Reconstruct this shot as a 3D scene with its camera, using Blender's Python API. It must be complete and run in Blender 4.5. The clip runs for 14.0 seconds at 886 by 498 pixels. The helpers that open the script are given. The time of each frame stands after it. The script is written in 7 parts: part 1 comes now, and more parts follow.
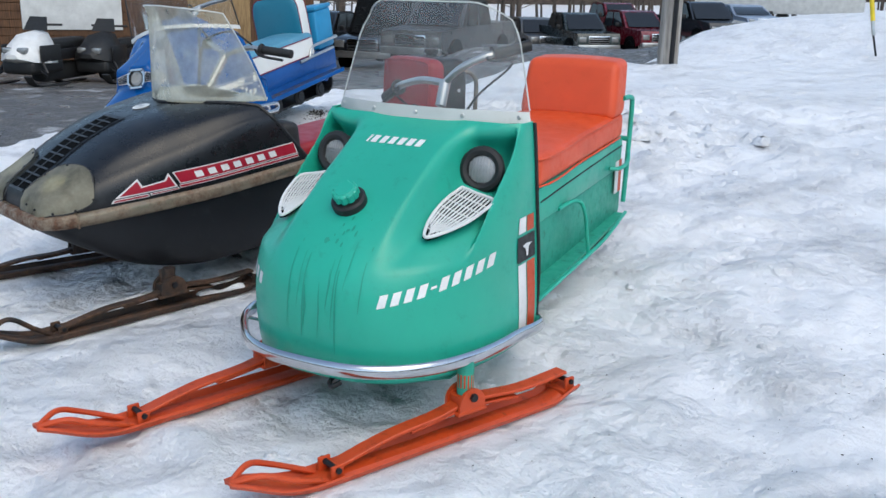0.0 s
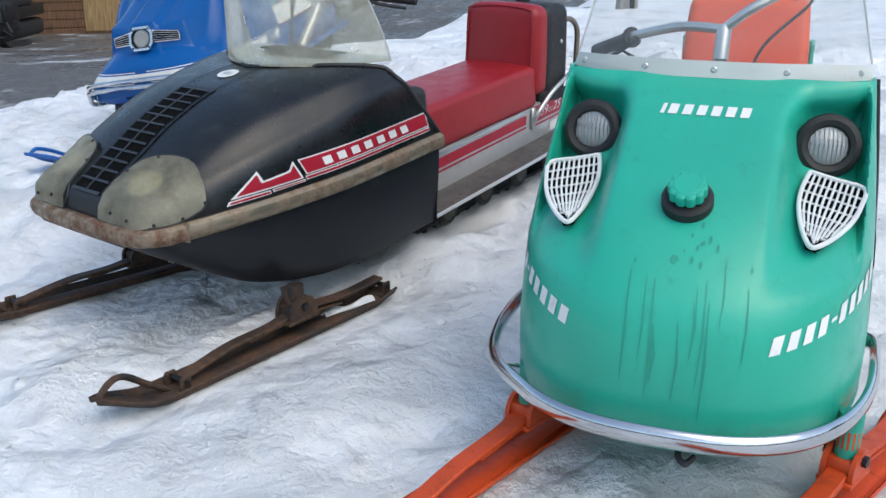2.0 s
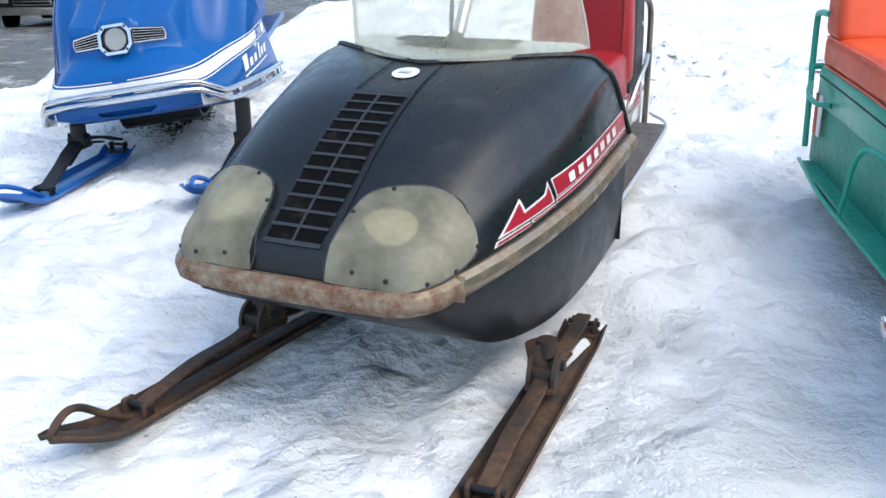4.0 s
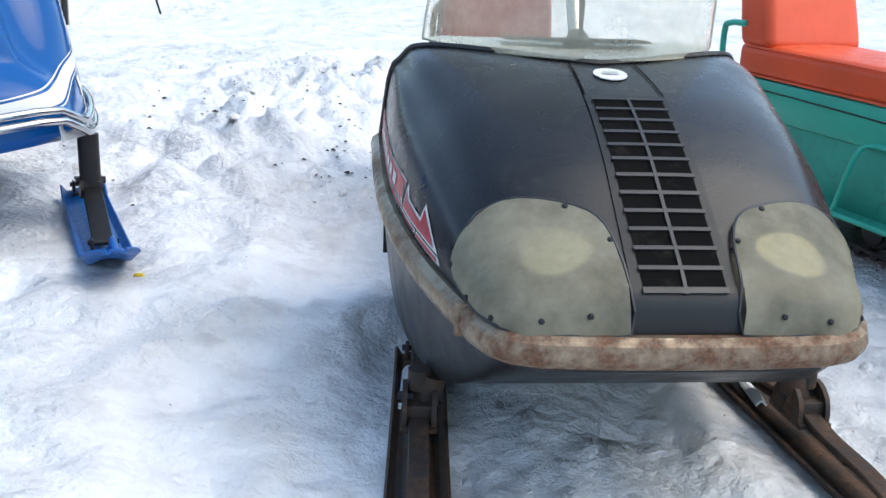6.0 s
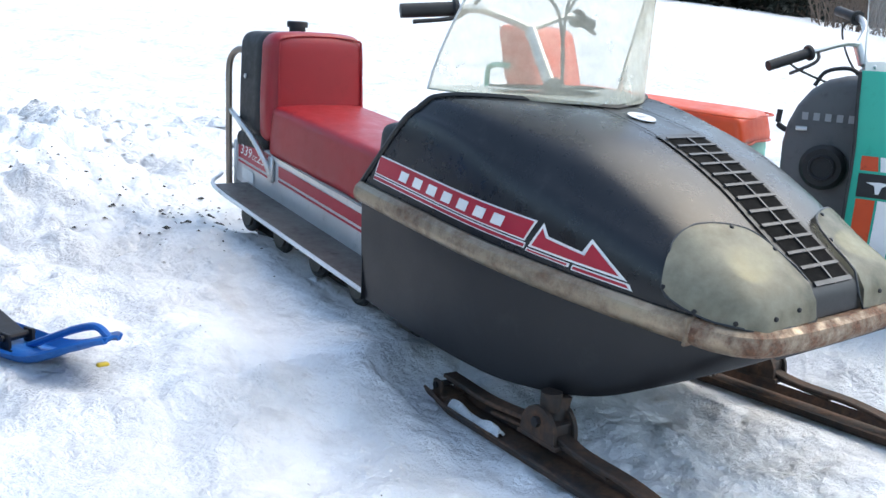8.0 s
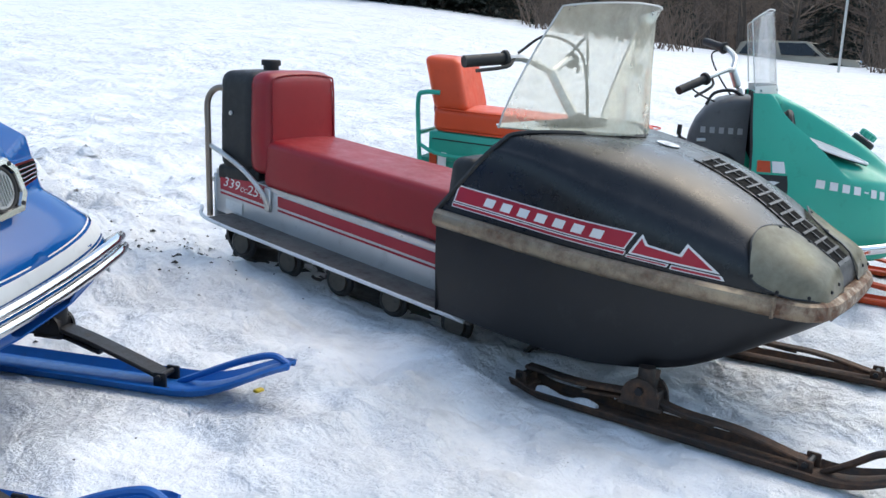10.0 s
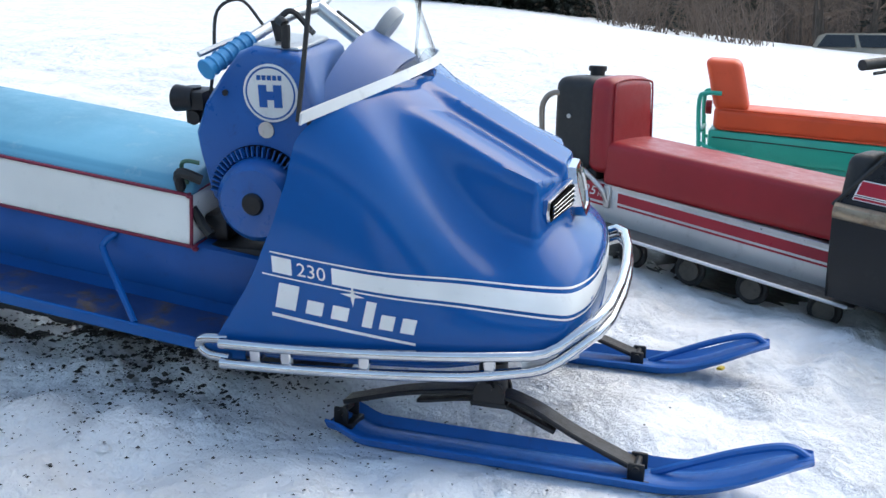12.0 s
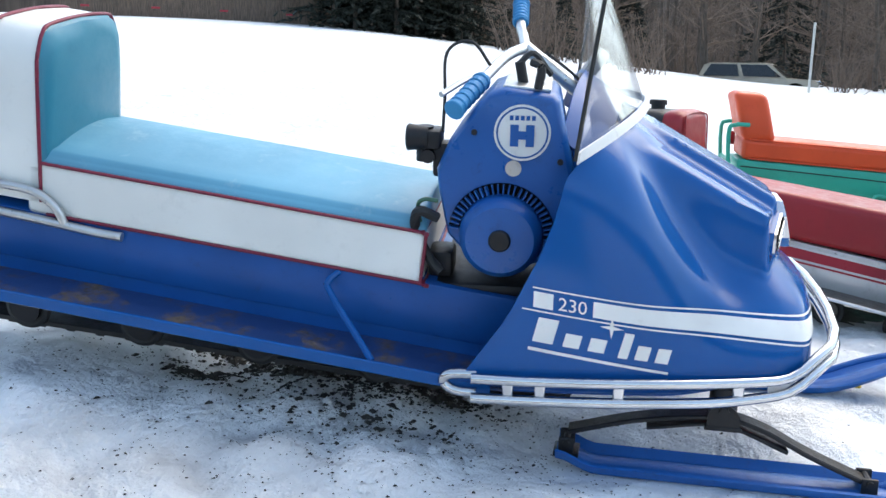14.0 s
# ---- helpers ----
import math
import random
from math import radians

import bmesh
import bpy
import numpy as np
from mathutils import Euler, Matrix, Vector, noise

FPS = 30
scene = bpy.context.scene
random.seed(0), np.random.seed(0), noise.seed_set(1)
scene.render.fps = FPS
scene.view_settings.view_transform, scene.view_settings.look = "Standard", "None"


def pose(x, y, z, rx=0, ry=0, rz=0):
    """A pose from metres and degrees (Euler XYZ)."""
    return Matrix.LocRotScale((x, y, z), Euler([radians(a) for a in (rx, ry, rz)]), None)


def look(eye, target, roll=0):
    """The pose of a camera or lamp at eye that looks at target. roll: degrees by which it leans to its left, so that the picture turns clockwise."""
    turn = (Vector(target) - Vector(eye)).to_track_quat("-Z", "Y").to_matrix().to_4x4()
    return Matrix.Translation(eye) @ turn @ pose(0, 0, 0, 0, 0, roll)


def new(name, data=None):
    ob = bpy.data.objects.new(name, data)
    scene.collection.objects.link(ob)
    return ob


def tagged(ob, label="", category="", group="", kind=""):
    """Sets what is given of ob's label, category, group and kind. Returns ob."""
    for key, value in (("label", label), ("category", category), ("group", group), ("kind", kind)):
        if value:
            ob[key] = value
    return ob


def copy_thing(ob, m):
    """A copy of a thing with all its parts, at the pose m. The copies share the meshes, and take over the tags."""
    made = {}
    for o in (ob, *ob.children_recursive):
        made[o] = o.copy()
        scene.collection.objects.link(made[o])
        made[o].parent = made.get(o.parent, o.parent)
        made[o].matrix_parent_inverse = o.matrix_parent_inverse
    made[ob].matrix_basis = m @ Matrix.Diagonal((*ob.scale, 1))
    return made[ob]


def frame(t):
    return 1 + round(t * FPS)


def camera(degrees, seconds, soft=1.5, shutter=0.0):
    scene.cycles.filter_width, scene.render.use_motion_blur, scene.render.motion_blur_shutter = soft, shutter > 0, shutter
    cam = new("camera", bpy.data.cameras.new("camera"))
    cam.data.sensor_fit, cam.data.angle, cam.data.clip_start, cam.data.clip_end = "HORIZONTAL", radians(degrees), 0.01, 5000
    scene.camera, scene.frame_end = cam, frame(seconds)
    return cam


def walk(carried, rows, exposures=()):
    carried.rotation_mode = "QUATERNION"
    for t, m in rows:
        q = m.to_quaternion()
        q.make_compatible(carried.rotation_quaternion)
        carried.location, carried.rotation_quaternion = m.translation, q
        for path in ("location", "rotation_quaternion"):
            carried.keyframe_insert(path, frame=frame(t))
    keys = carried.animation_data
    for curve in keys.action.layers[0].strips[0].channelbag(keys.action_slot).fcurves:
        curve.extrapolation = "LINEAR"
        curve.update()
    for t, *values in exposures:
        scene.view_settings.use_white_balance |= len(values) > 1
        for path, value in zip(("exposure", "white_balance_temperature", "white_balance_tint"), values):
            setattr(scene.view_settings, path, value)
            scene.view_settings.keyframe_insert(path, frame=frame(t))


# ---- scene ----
cam = camera(50.2, 14.0)
PATH = [
    (0, (3.691, -1.674, 1.264), (2.307, -0.337, 0.718), 1.2),
    (0.5, (3.402, -1.682, 1.238), (2.054, -0.329, 0.647), 0.2),
    (1, (3.116, -1.688, 1.243), (1.8, -0.321, 0.613), -0.5),
    (1.5, (2.771, -1.711, 1.197), (1.504, -0.302, 0.559), -0.2),
    (2, (2.422, -1.775, 1.167), (1.231, -0.299, 0.531), 0.3),
    (2.5, (2.092, -1.837, 1.149), (0.98, -0.3, 0.515), 0.8),
    (3, (1.745, -1.891, 1.182), (0.74, -0.298, 0.509), 0.4),
    (3.5, (1.403, -1.954, 1.149), (0.512, -0.291, 0.484), -0.1),
    (4, (1.032, -1.925, 1.071), (0.251, -0.2, 0.428), -0.2),
    (4.2, (0.859, -1.94, 1.049), (0.17, -0.173, 0.414), -0.1),
    (6.3, (-0.707, -1.664, 0.901), (-0.349, 0.226, 0.354), 2.7),
    (6.5, (-0.831, -1.627, 0.896), (-0.364, 0.242, 0.358), 3.0),
    (7, (-1.184, -1.509, 0.928), (-0.402, 0.251, 0.386), 3.4),
    (7.5, (-1.51, -1.416, 0.917), (-0.459, 0.213, 0.422), 3.7),
    (7.7, (-1.618, -1.381, 0.903), (-0.49, 0.202, 0.433), 3.6),
    (9.8, (-2.611, -0.972, 0.978), (-1.022, 0.168, 0.56), 2.0),
    (10, (-2.716, -0.896, 0.989), (-1.093, 0.197, 0.575), 2.4),
    (10.5, (-2.963, -0.681, 0.993), (-1.317, 0.379, 0.584), 2.8),
    (11, (-3.178, -0.47, 0.987), (-1.579, 0.656, 0.571), 2.7),
    (11.5, (-3.382, -0.265, 0.979), (-1.819, 0.91, 0.559), 1.8),
    (12, (-3.575, -0.137, 0.984), (-2.014, 1.041, 0.565), 1.3),
    (12.5, (-3.711, -0.061, 0.976), (-2.131, 1.102, 0.582), 1.1),
    (13, (-3.824, 0.099, 0.973), (-2.204, 1.21, 0.599), 1.2),
    (13.5, (-3.926, 0.282, 0.995), (-2.268, 1.336, 0.619), 1.5),
    (14, (-4.056, 0.485, 0.997), (-2.354, 1.471, 0.636), 1.6),
]
EXPOSURE = [(0, 0.72, 6800), (1, 0.82, 6800), (1.6, 0.78, 6850), (2, 0.88, 6850), (3, 1.08, 6900), (4, 1.48, 6950), (6.5, 1.30, 7000), (7.5, 1.60, 7000), (10, 1.15, 7050), (12, 1.34, 7100), (14, 1.60, 7300)]
walk(cam, [(t, look(eye, target, roll)) for t, eye, target, roll in PATH], [(t, e, k, 4) for t, e, k in EXPOSURE])

# ---- world, sun ----
SUN_AZ, SUN_EL = 106.0, 54.0
world = bpy.data.worlds.new("sky")
scene.world = world
world.use_nodes = True
wn = world.node_tree
wn.nodes.clear()
sky = wn.nodes.new("ShaderNodeTexSky")
sky.sky_type, sky.sun_disc = "NISHITA", False
sky.sun_elevation, sky.sun_rotation = radians(SUN_EL), radians(SUN_AZ)
sky.air_density, sky.dust_density, sky.ozone_density = 1.0, 1.6, 1.2
bg = wn.nodes.new("ShaderNodeBackground")
bg.inputs["Strength"].default_value = 0.15
wo = wn.nodes.new("ShaderNodeOutputWorld")
wn.links.new(sky.outputs[0], bg.inputs[0])
wn.links.new(bg.outputs[0], wo.inputs[0])
sun = new("sun", bpy.data.lights.new("sun", "SUN"))
sun.data.energy, sun.data.angle, sun.data.color = 0.5, radians(60), (1.0, 0.97, 0.93)
saz, sel = radians(SUN_AZ), radians(SUN_EL)
sun.matrix_basis = look((0, 0, 30), (-math.sin(saz) * math.cos(sel), -math.cos(saz) * math.cos(sel), 30 - math.sin(sel)))


# ---- materials ----
def mat_base(name):
    m = bpy.data.materials.new(name)
    m.use_nodes = True
    n = m.node_tree
    return m, n, n.nodes["Principled BSDF"]


def noise_node(n, scale, detail=4.0, rough=0.55, coord="Object"):
    tc = n.nodes.new("ShaderNodeTexCoord")
    t = n.nodes.new("ShaderNodeTexNoise")
    t.inputs["Scale"].default_value, t.inputs["Detail"].default_value, t.inputs["Roughness"].default_value = scale, detail, rough
    n.links.new(tc.outputs[coord], t.inputs["Vector"])
    return t


def ramp_node(n, src, stops):
    r = n.nodes.new("ShaderNodeValToRGB")
    e = r.color_ramp.elements
    e[0].position, e[0].color = stops[0][0], (*stops[0][1], 1)
    e[1].position, e[1].color = stops[-1][0], (*stops[-1][1], 1)
    for p, c in stops[1:-1]:
        x = e.new(p)
        x.color = (*c, 1)
    n.links.new(src, r.inputs[0])
    return r


def mix_node(n, fac, a, b):
    """Colour mix; a and b are sockets or colours."""
    m = n.nodes.new("ShaderNodeMix")
    m.data_type = "RGBA"
    for sock, v in ((m.inputs[0], fac), (m.inputs[6], a), (m.inputs[7], b)):
        if isinstance(v, bpy.types.NodeSocket):
            n.links.new(v, sock)
        else:
            sock.default_value = v if isinstance(v, float) else (*v, 1)
    return m.outputs[2]


def bump_node(n, b, src, strength, dist):
    k = n.nodes.new("ShaderNodeBump")
    k.inputs["Strength"].default_value, k.inputs["Distance"].default_value = strength, dist
    n.links.new(src, k.inputs["Height"])
    n.links.new(k.outputs[0], b.inputs["Normal"])
    return k


def painted(name, col, rough=0.35, metal=0.0, dirt=(0.1, 0.09, 0.08), dirt_amt=0.25, scale=6.0, bump=0.05, coat=0.0, fade=0.12, spec=0.5):
    """Paint, vinyl, plastic or metal: large fading, fine grain and dirt blots."""
    m, n, b = mat_base(name)
    big = noise_node(n, scale * 0.5, 3)
    lighter = tuple(min(1.0, c * (1 + fade) + fade * 0.008) for c in col)
    darker = tuple(c * (1 - fade) for c in col)
    r1 = ramp_node(n, big.outputs[0], [(0.3, darker), (0.7, lighter)])
    blot = noise_node(n, scale * 3.1, 8, 0.72)
    r2 = ramp_node(n, blot.outputs[0], [(0.56, (0, 0, 0)), (0.78, (dirt_amt,) * 3)])
    n.links.new(mix_node(n, r2.outputs[0], r1.outputs[0], dirt), b.inputs["Base Color"])
    fine = noise_node(n, scale * 40, 4, 0.6)
    rr = ramp_node(n, blot.outputs[0], [(0.3, (rough * 0.75,) * 3), (0.8, (min(1, rough * 1.5),) * 3)])
    n.links.new(rr.outputs[0], b.inputs["Roughness"])
    b.inputs["Metallic"].default_value = metal
    b.inputs["Coat Weight"].default_value = coat
    b.inputs["Specular IOR Level"].default_value = spec
    if bump:
        bump_node(n, b, fine.outputs[0], bump, 0.004)
    return m


def rusted(name, col, rust=(0.12, 0.055, 0.025), lo=0.42, hi=0.6, metal=0.9, rough=0.3, scale=14.0):
    """Metal that has rusted in patches."""
    m, n, b = mat_base(name)
    k = noise_node(n, scale, 9, 0.7)
    k2 = noise_node(n, scale * 6, 6, 0.7)
    f = ramp_node(n, k.outputs[0], [(lo, (0, 0, 0)), (hi, (1, 1, 1))])
    rc = ramp_node(n, k2.outputs[0], [(0.3, tuple(c * 0.45 for c in rust)), (0.7, tuple(c * 1.7 for c in rust))])
    n.links.new(mix_node(n, f.outputs[0], col, rc.outputs[0]), b.inputs["Base Color"])
    mr = ramp_node(n, k.outputs[0], [(lo, (metal,) * 3), (hi, (0.05,) * 3)])
    n.links.new(mr.outputs[0], b.inputs["Metallic"])
    rr = ramp_node(n, k.outputs[0], [(lo, (rough,) * 3), (hi, (0.85,) * 3)])
    n.links.new(rr.outputs[0], b.inputs["Roughness"])
    bump_node(n, b, k2.outputs[0], 0.3, 0.004)
    return m


def clear_sheet(name, tint, ior=1.35, haze=0.05, rough=0.08, film=(0.75, 0.76, 0.74), grain=5.0):
    """Thin clear plastic: mostly lets light straight through, with a hazy film and gloss."""
    m = bpy.data.materials.new(name)
    m.use_nodes = True
    n = m.node_tree
    n.nodes.clear()
    out = n.nodes.new("ShaderNodeOutputMaterial")
    tr = n.nodes.new("ShaderNodeBsdfTransparent")
    tr.inputs[0].default_value = (*tint, 1)
    df = n.nodes.new("ShaderNodeBsdfDiffuse")
    df.inputs[0].default_value = (*film, 1)
    tl = n.nodes.new("ShaderNodeBsdfTranslucent")
    tl.inputs[0].default_value = (*film, 1)
    gl = n.nodes.new("ShaderNodeBsdfGlossy")
    gl.inputs["Roughness"].default_value = rough
    a1 = n.nodes.new("ShaderNodeMixShader")
    a1.inputs[0].default_value = 0.5
    n.links.new(df.outputs[0], a1.inputs[1])
    n.links.new(tl.outputs[0], a1.inputs[2])
    a2 = n.nodes.new("ShaderNodeMixShader")
    k = noise_node(n, grain, 6, 0.65)
    r = ramp_node(n, k.outputs[0], [(0.3, (haze * 0.5,) * 3), (0.75, (min(1, haze * 1.8),) * 3)])
    n.links.new(r.outputs[0], a2.inputs[0])
    n.links.new(tr.outputs[0], a2.inputs[1])
    n.links.new(a1.outputs[0], a2.inputs[2])
    fr = n.nodes.new("ShaderNodeFresnel")
    fr.inputs[0].default_value = ior
    a3 = n.nodes.new("ShaderNodeMixShader")
    fm = n.nodes.new("ShaderNodeMath")
    fm.operation, fm.inputs[1].default_value = "MULTIPLY", 0.4
    n.links.new(fr.outputs[0], fm.inputs[0])
    n.links.new(fm.outputs[0], a3.inputs[0])
    n.links.new(a2.outputs[0], a3.inputs[1])
    n.links.new(gl.outputs[0], a3.inputs[2])
    n.links.new(a3.outputs[0], out.inputs[0])
    return m


def snow_material():
    m, n, b = mat_base("snow")
    a, c, d = noise_node(n, 0.9, 6, 0.6), noise_node(n, 7.0, 8, 0.65), noise_node(n, 60.0, 6, 0.7)
    smear, crust = noise_node(n, 2.3, 12, 0.72), noise_node(n, 22.0, 6, 0.65)
    r = ramp_node(n, a.outputs[0], [(0.3, (0.78, 0.785, 0.80)), (0.55, (0.87, 0.875, 0.885)), (0.8, (0.90, 0.905, 0.91))])
    grit = ramp_node(n, c.outputs[0], [(0.50, (0, 0, 0)), (0.80, (0.45,) * 3)])
    sm = ramp_node(n, smear.outputs[0], [(0.53, (0, 0, 0)), (0.66, (0.55,) * 3), (0.8, (0.8,) * 3)])
    sp = ramp_node(n, noise_node(n, 38.0, 3, 0.5).outputs[0], [(0.735, (0, 0, 0)), (0.76, (0.7,) * 3)])
    c1 = mix_node(n, grit.outputs[0], r.outputs[0], (0.56, 0.56, 0.565))
    c2 = mix_node(n, sm.outputs[0], c1, (0.52, 0.52, 0.525))
    n.links.new(mix_node(n, sp.outputs[0], c2, (0.3, 0.28, 0.25)), b.inputs["Base Color"])
    rr = ramp_node(n, c.outputs[0], [(0.35, (0.35,) * 3), (0.7, (0.75,) * 3)])
    n.links.new(rr.outputs[0], b.inputs["Roughness"])
    b.inputs["Specular IOR Level"].default_value = 0.35
    def blend(x, k, y):
        q = n.nodes.new("ShaderNodeMath")
        q.operation, q.inputs[1].default_value = "MULTIPLY_ADD", k
        n.links.new(x, q.inputs[0])
        n.links.new(y, q.inputs[2])
        return q.outputs[0]
    lumpy = ramp_node(n, noise_node(n, 1.7, 4, 0.6).outputs[0], [(0.42, (0.18,) * 3), (0.62, (1.0,) * 3)])
    gain = n.nodes.new("ShaderNodeMath")
    gain.operation = "MULTIPLY"
    n.links.new(blend(d.outputs[0], 0.10, blend(crust.outputs[0], 0.42, c.outputs[0])), gain.inputs[0])
    n.links.new(lumpy.outputs[0], gain.inputs[1])
    bump_node(n, b, blend(c.outputs[0], 0.45, gain.outputs[0]), 1.0, 0.062)
    return m


def gravel_material():
    m, n, b = mat_base("wet_gravel")
    a, c = noise_node(n, 1.2, 8, 0.7), noise_node(n, 30.0, 6, 0.7)
    v = n.nodes.new("ShaderNodeTexVoronoi")
    v.inputs["Scale"].default_value = 45.0
    tc = n.nodes.new("ShaderNodeTexCoord")
    n.links.new(tc.outputs["Object"], v.inputs["Vector"])
    r = ramp_node(n, c.outputs[0], [(0.3, (0.035, 0.033, 0.03)), (0.7, (0.17, 0.16, 0.15))])
    ice = ramp_node(n, a.outputs[0], [(0.56, (0, 0, 0)), (0.66, (0.75,) * 3)])
    n.links.new(mix_node(n, ice.outputs[0], r.outputs[0], (0.6, 0.61, 0.63)), b.inputs["Base Color"])
    rr = ramp_node(n, a.outputs[0], [(0.4, (0.2,) * 3), (0.6, (0.8,) * 3)])
    n.links.new(rr.outputs[0], b.inputs["Roughness"])
    bump_node(n, b, v.outputs[0], 0.6, 0.02)
    return m


def wood_material(name, lo, hi, stretch=(1, 1, 12)):
    m, n, b = mat_base(name)
    tc = n.nodes.new("ShaderNodeTexCoord")
    mp = n.nodes.new("ShaderNodeMapping")
    mp.inputs["Scale"].default_value = stretch
    t = n.nodes.new("ShaderNodeTexNoise")
    t.inputs["Scale"].default_value, t.inputs["Detail"].default_value = 3.0, 8
    n.links.new(tc.outputs["Object"], mp.inputs[0])
    n.links.new(mp.outputs[0], t.inputs["Vector"])
    r = ramp_node(n, t.outputs[0], [(0.3, lo), (0.7, hi)])
    n.links.new(r.outputs[0], b.inputs["Base Color"])
    b.inputs["Roughness"].default_value = 0.75
    bump_node(n, b, t.outputs[0], 0.4, 0.01)
    return m


SNOW, GRAVEL = snow_material(), gravel_material()
TEAL = painted("teal_paint", (0.014, 0.37, 0.255), 0.38, 0, (0.01, 0.1, 0.07), 0.35, 5, 0.03, 0.15, 0.1)
TEAL_DIRTY = painted("dirty_teal_paint", (0.02, 0.30, 0.21), 0.55, 0, (0.05, 0.04, 0.025), 0.8, 8, 0.05)
ORANGE = painted("orange_vinyl", (0.68, 0.075, 0.016), 0.42, 0, (0.4, 0.04, 0.01), 0.3, 6, 0.08)
SKI_ORANGE = painted("orange_ski_paint", (0.52, 0.058, 0.010), 0.45, 0, (0.06, 0.02, 0.01), 0.85, 10, 0.08)
BLACK_HOOD = painted("black_hood_paint", (0.006, 0.007, 0.009), 0.28, 0, (0.06, 0.06, 0.065), 0.42, 4, 0.03, 0.0, 0.4, 0.45)
BLACK_PAN = painted("black_pan", (0.008, 0.009, 0.011), 0.38, 0, (0.06, 0.06, 0.06), 0.3, 4, 0.05, 0, 0.2, 0.4)
BLACK = painted("black_rubber", (0.012, 0.012, 0.012), 0.55, 0, (0.06, 0.055, 0.05), 0.4, 10, 0.1)
# near-black: shade of openings and gaps as colour; also a seam, bars and roof
DEEP = painted("deep_black_and_shade", (0.004, 0.004, 0.004), 0.9, spec=0.05)
RED = painted("red_vinyl", (0.28, 0.008, 0.013), 0.40, 0, (0.12, 0.01, 0.01), 0.35, 5, 0.06)
RED_BAND = painted("red_band", (0.36, 0.009, 0.028), 0.35, 0, (0.2, 0.02, 0.02), 0.3, 8, 0.02)
WHITE = painted("white_paint", (0.72, 0.72, 0.70), 0.4, 0, (0.35, 0.33, 0.3), 0.5, 8, 0.02)
WHITE_VINYL = painted("white_vinyl", (0.74, 0.74, 0.70), 0.42, 0, (0.45, 0.45, 0.42), 0.35, 4, 0.08)
PIPING = painted("red_piping", (0.17, 0.006, 0.028), 0.45)
ALU = painted("worn_aluminium", (0.62, 0.62, 0.62), 0.42, 0.55, (0.3, 0.28, 0.26), 0.6, 5, 0.08)
CHROME = painted("chrome", (0.60, 0.60, 0.61), 0.12, 1.0, (0.35, 0.33, 0.3), 0.5, 9, 0.02)
DULL_CHROME = painted("dull_chrome", (0.55, 0.55, 0.54), 0.33, 0.9, (0.3, 0.24, 0.18), 0.6, 12, 0.05)
RUSTY_TRIM = rusted("rusty_chrome_trim", (0.33, 0.27, 0.195), (0.115, 0.06, 0.033), 0.43, 0.68, 0.85, 0.30, 11)
RUSTY_NOSE = rusted("rusty_nose_trim", (0.32, 0.26, 0.19), (0.12, 0.058, 0.032), 0.36, 0.58, 0.85, 0.32, 18)
PIPE_BROWN = painted("browned_chrome", (0.26, 0.215, 0.175), 0.34, 0.85, (0.10, 0.07, 0.05), 0.6, 10, 0.05)
# louvre slats painted greyer for reflected light; also colours the lamp cover edge
SLAT = painted("dark_plastic_sheen_grey", (0.022, 0.023, 0.026), 0.4, 0, (0.06, 0.06, 0.06), 0.3, 6, 0.03)
RUSTY = rusted("rusty_iron", (0.035, 0.03, 0.027), (0.075, 0.038, 0.021), 0.38, 0.58, 0.5, 0.55, 9)
BLUE = painted("blue_paint", (0.002, 0.080, 0.285), 0.13, 0, (0.002, 0.065, 0.21), 0.3, 4, 0.01, 0.0, 0.08, 0.26)
BLUE_PAN = painted("dark_blue_paint", (0.002, 0.075, 0.29), 0.36, 0, (0.015, 0.02, 0.035), 0.35, 7, 0.03, 0, 0.15, 0.35)
BLUE_SKI = painted("blue_ski_paint", (0.004, 0.10, 0.36), 0.4, 0, (0.04, 0.05, 0.08), 0.6, 12, 0.06)
SKY_VINYL = painted("faded_turquoise_vinyl", (0.085, 0.27, 0.38), 0.45, 0, (0.42, 0.52, 0.57), 0.6, 3, 0.08, 0, 0.25)
TEAL_VINYL = painted("turquoise_vinyl", (0.01, 0.16, 0.24), 0.4, 0, (0.01, 0.1, 0.15), 0.3, 4, 0.08)
BOX_BLUE = painted("turquoise_box", (0.01, 0.22, 0.42), 0.4)
GRIP_BLUE = painted("blue_grip_rubber", (0.03, 0.24, 0.48), 0.5)
LENS = clear_sheet("yellowed_lens", (0.76, 0.73, 0.58), 1.4, 0.62, 0.18, (0.52, 0.485, 0.37), 7.0)
REFLECTOR = painted("cream_reflector", (0.60, 0.58, 0.46), 0.3, 0.3, (0.1, 0.1, 0.08), 0.7, 6)
APRON = painted("grey_flange", (0.40, 0.40, 0.36), 0.3, 0, (0.55, 0.54, 0.48), 0.5, 4, 0.02, 0, 0.3)
TEAL_STAIN = painted("teal_stain", (0.012, 0.27, 0.185), 0.5)
GLASS_LAMP = painted("lamp_glass", (0.38, 0.38, 0.37), 0.12, 0.6, (0.3, 0.3, 0.28), 0.5, 20, 0.3)
CLEAR = clear_sheet("clear_windshield", (0.93, 0.94, 0.93), 1.3, 0.14)
HAZY = clear_sheet("hazy_windshield", (0.95, 0.93, 0.85), 1.25, 0.32, film=(0.86, 0.82, 0.66))
TINTED = clear_sheet("aged_windshield", (0.92, 0.93, 0.94), 1.12, 0.06)
FROST = painted("frosted_plastic", (0.55, 0.56, 0.53), 0.4, 0, (0.4, 0.4, 0.36), 0.5, 6)
DARK_IRON = painted("dark_iron", (0.02, 0.02, 0.022), 0.45, 0.5, (0.08, 0.05, 0.03), 0.6, 12, 0.1)
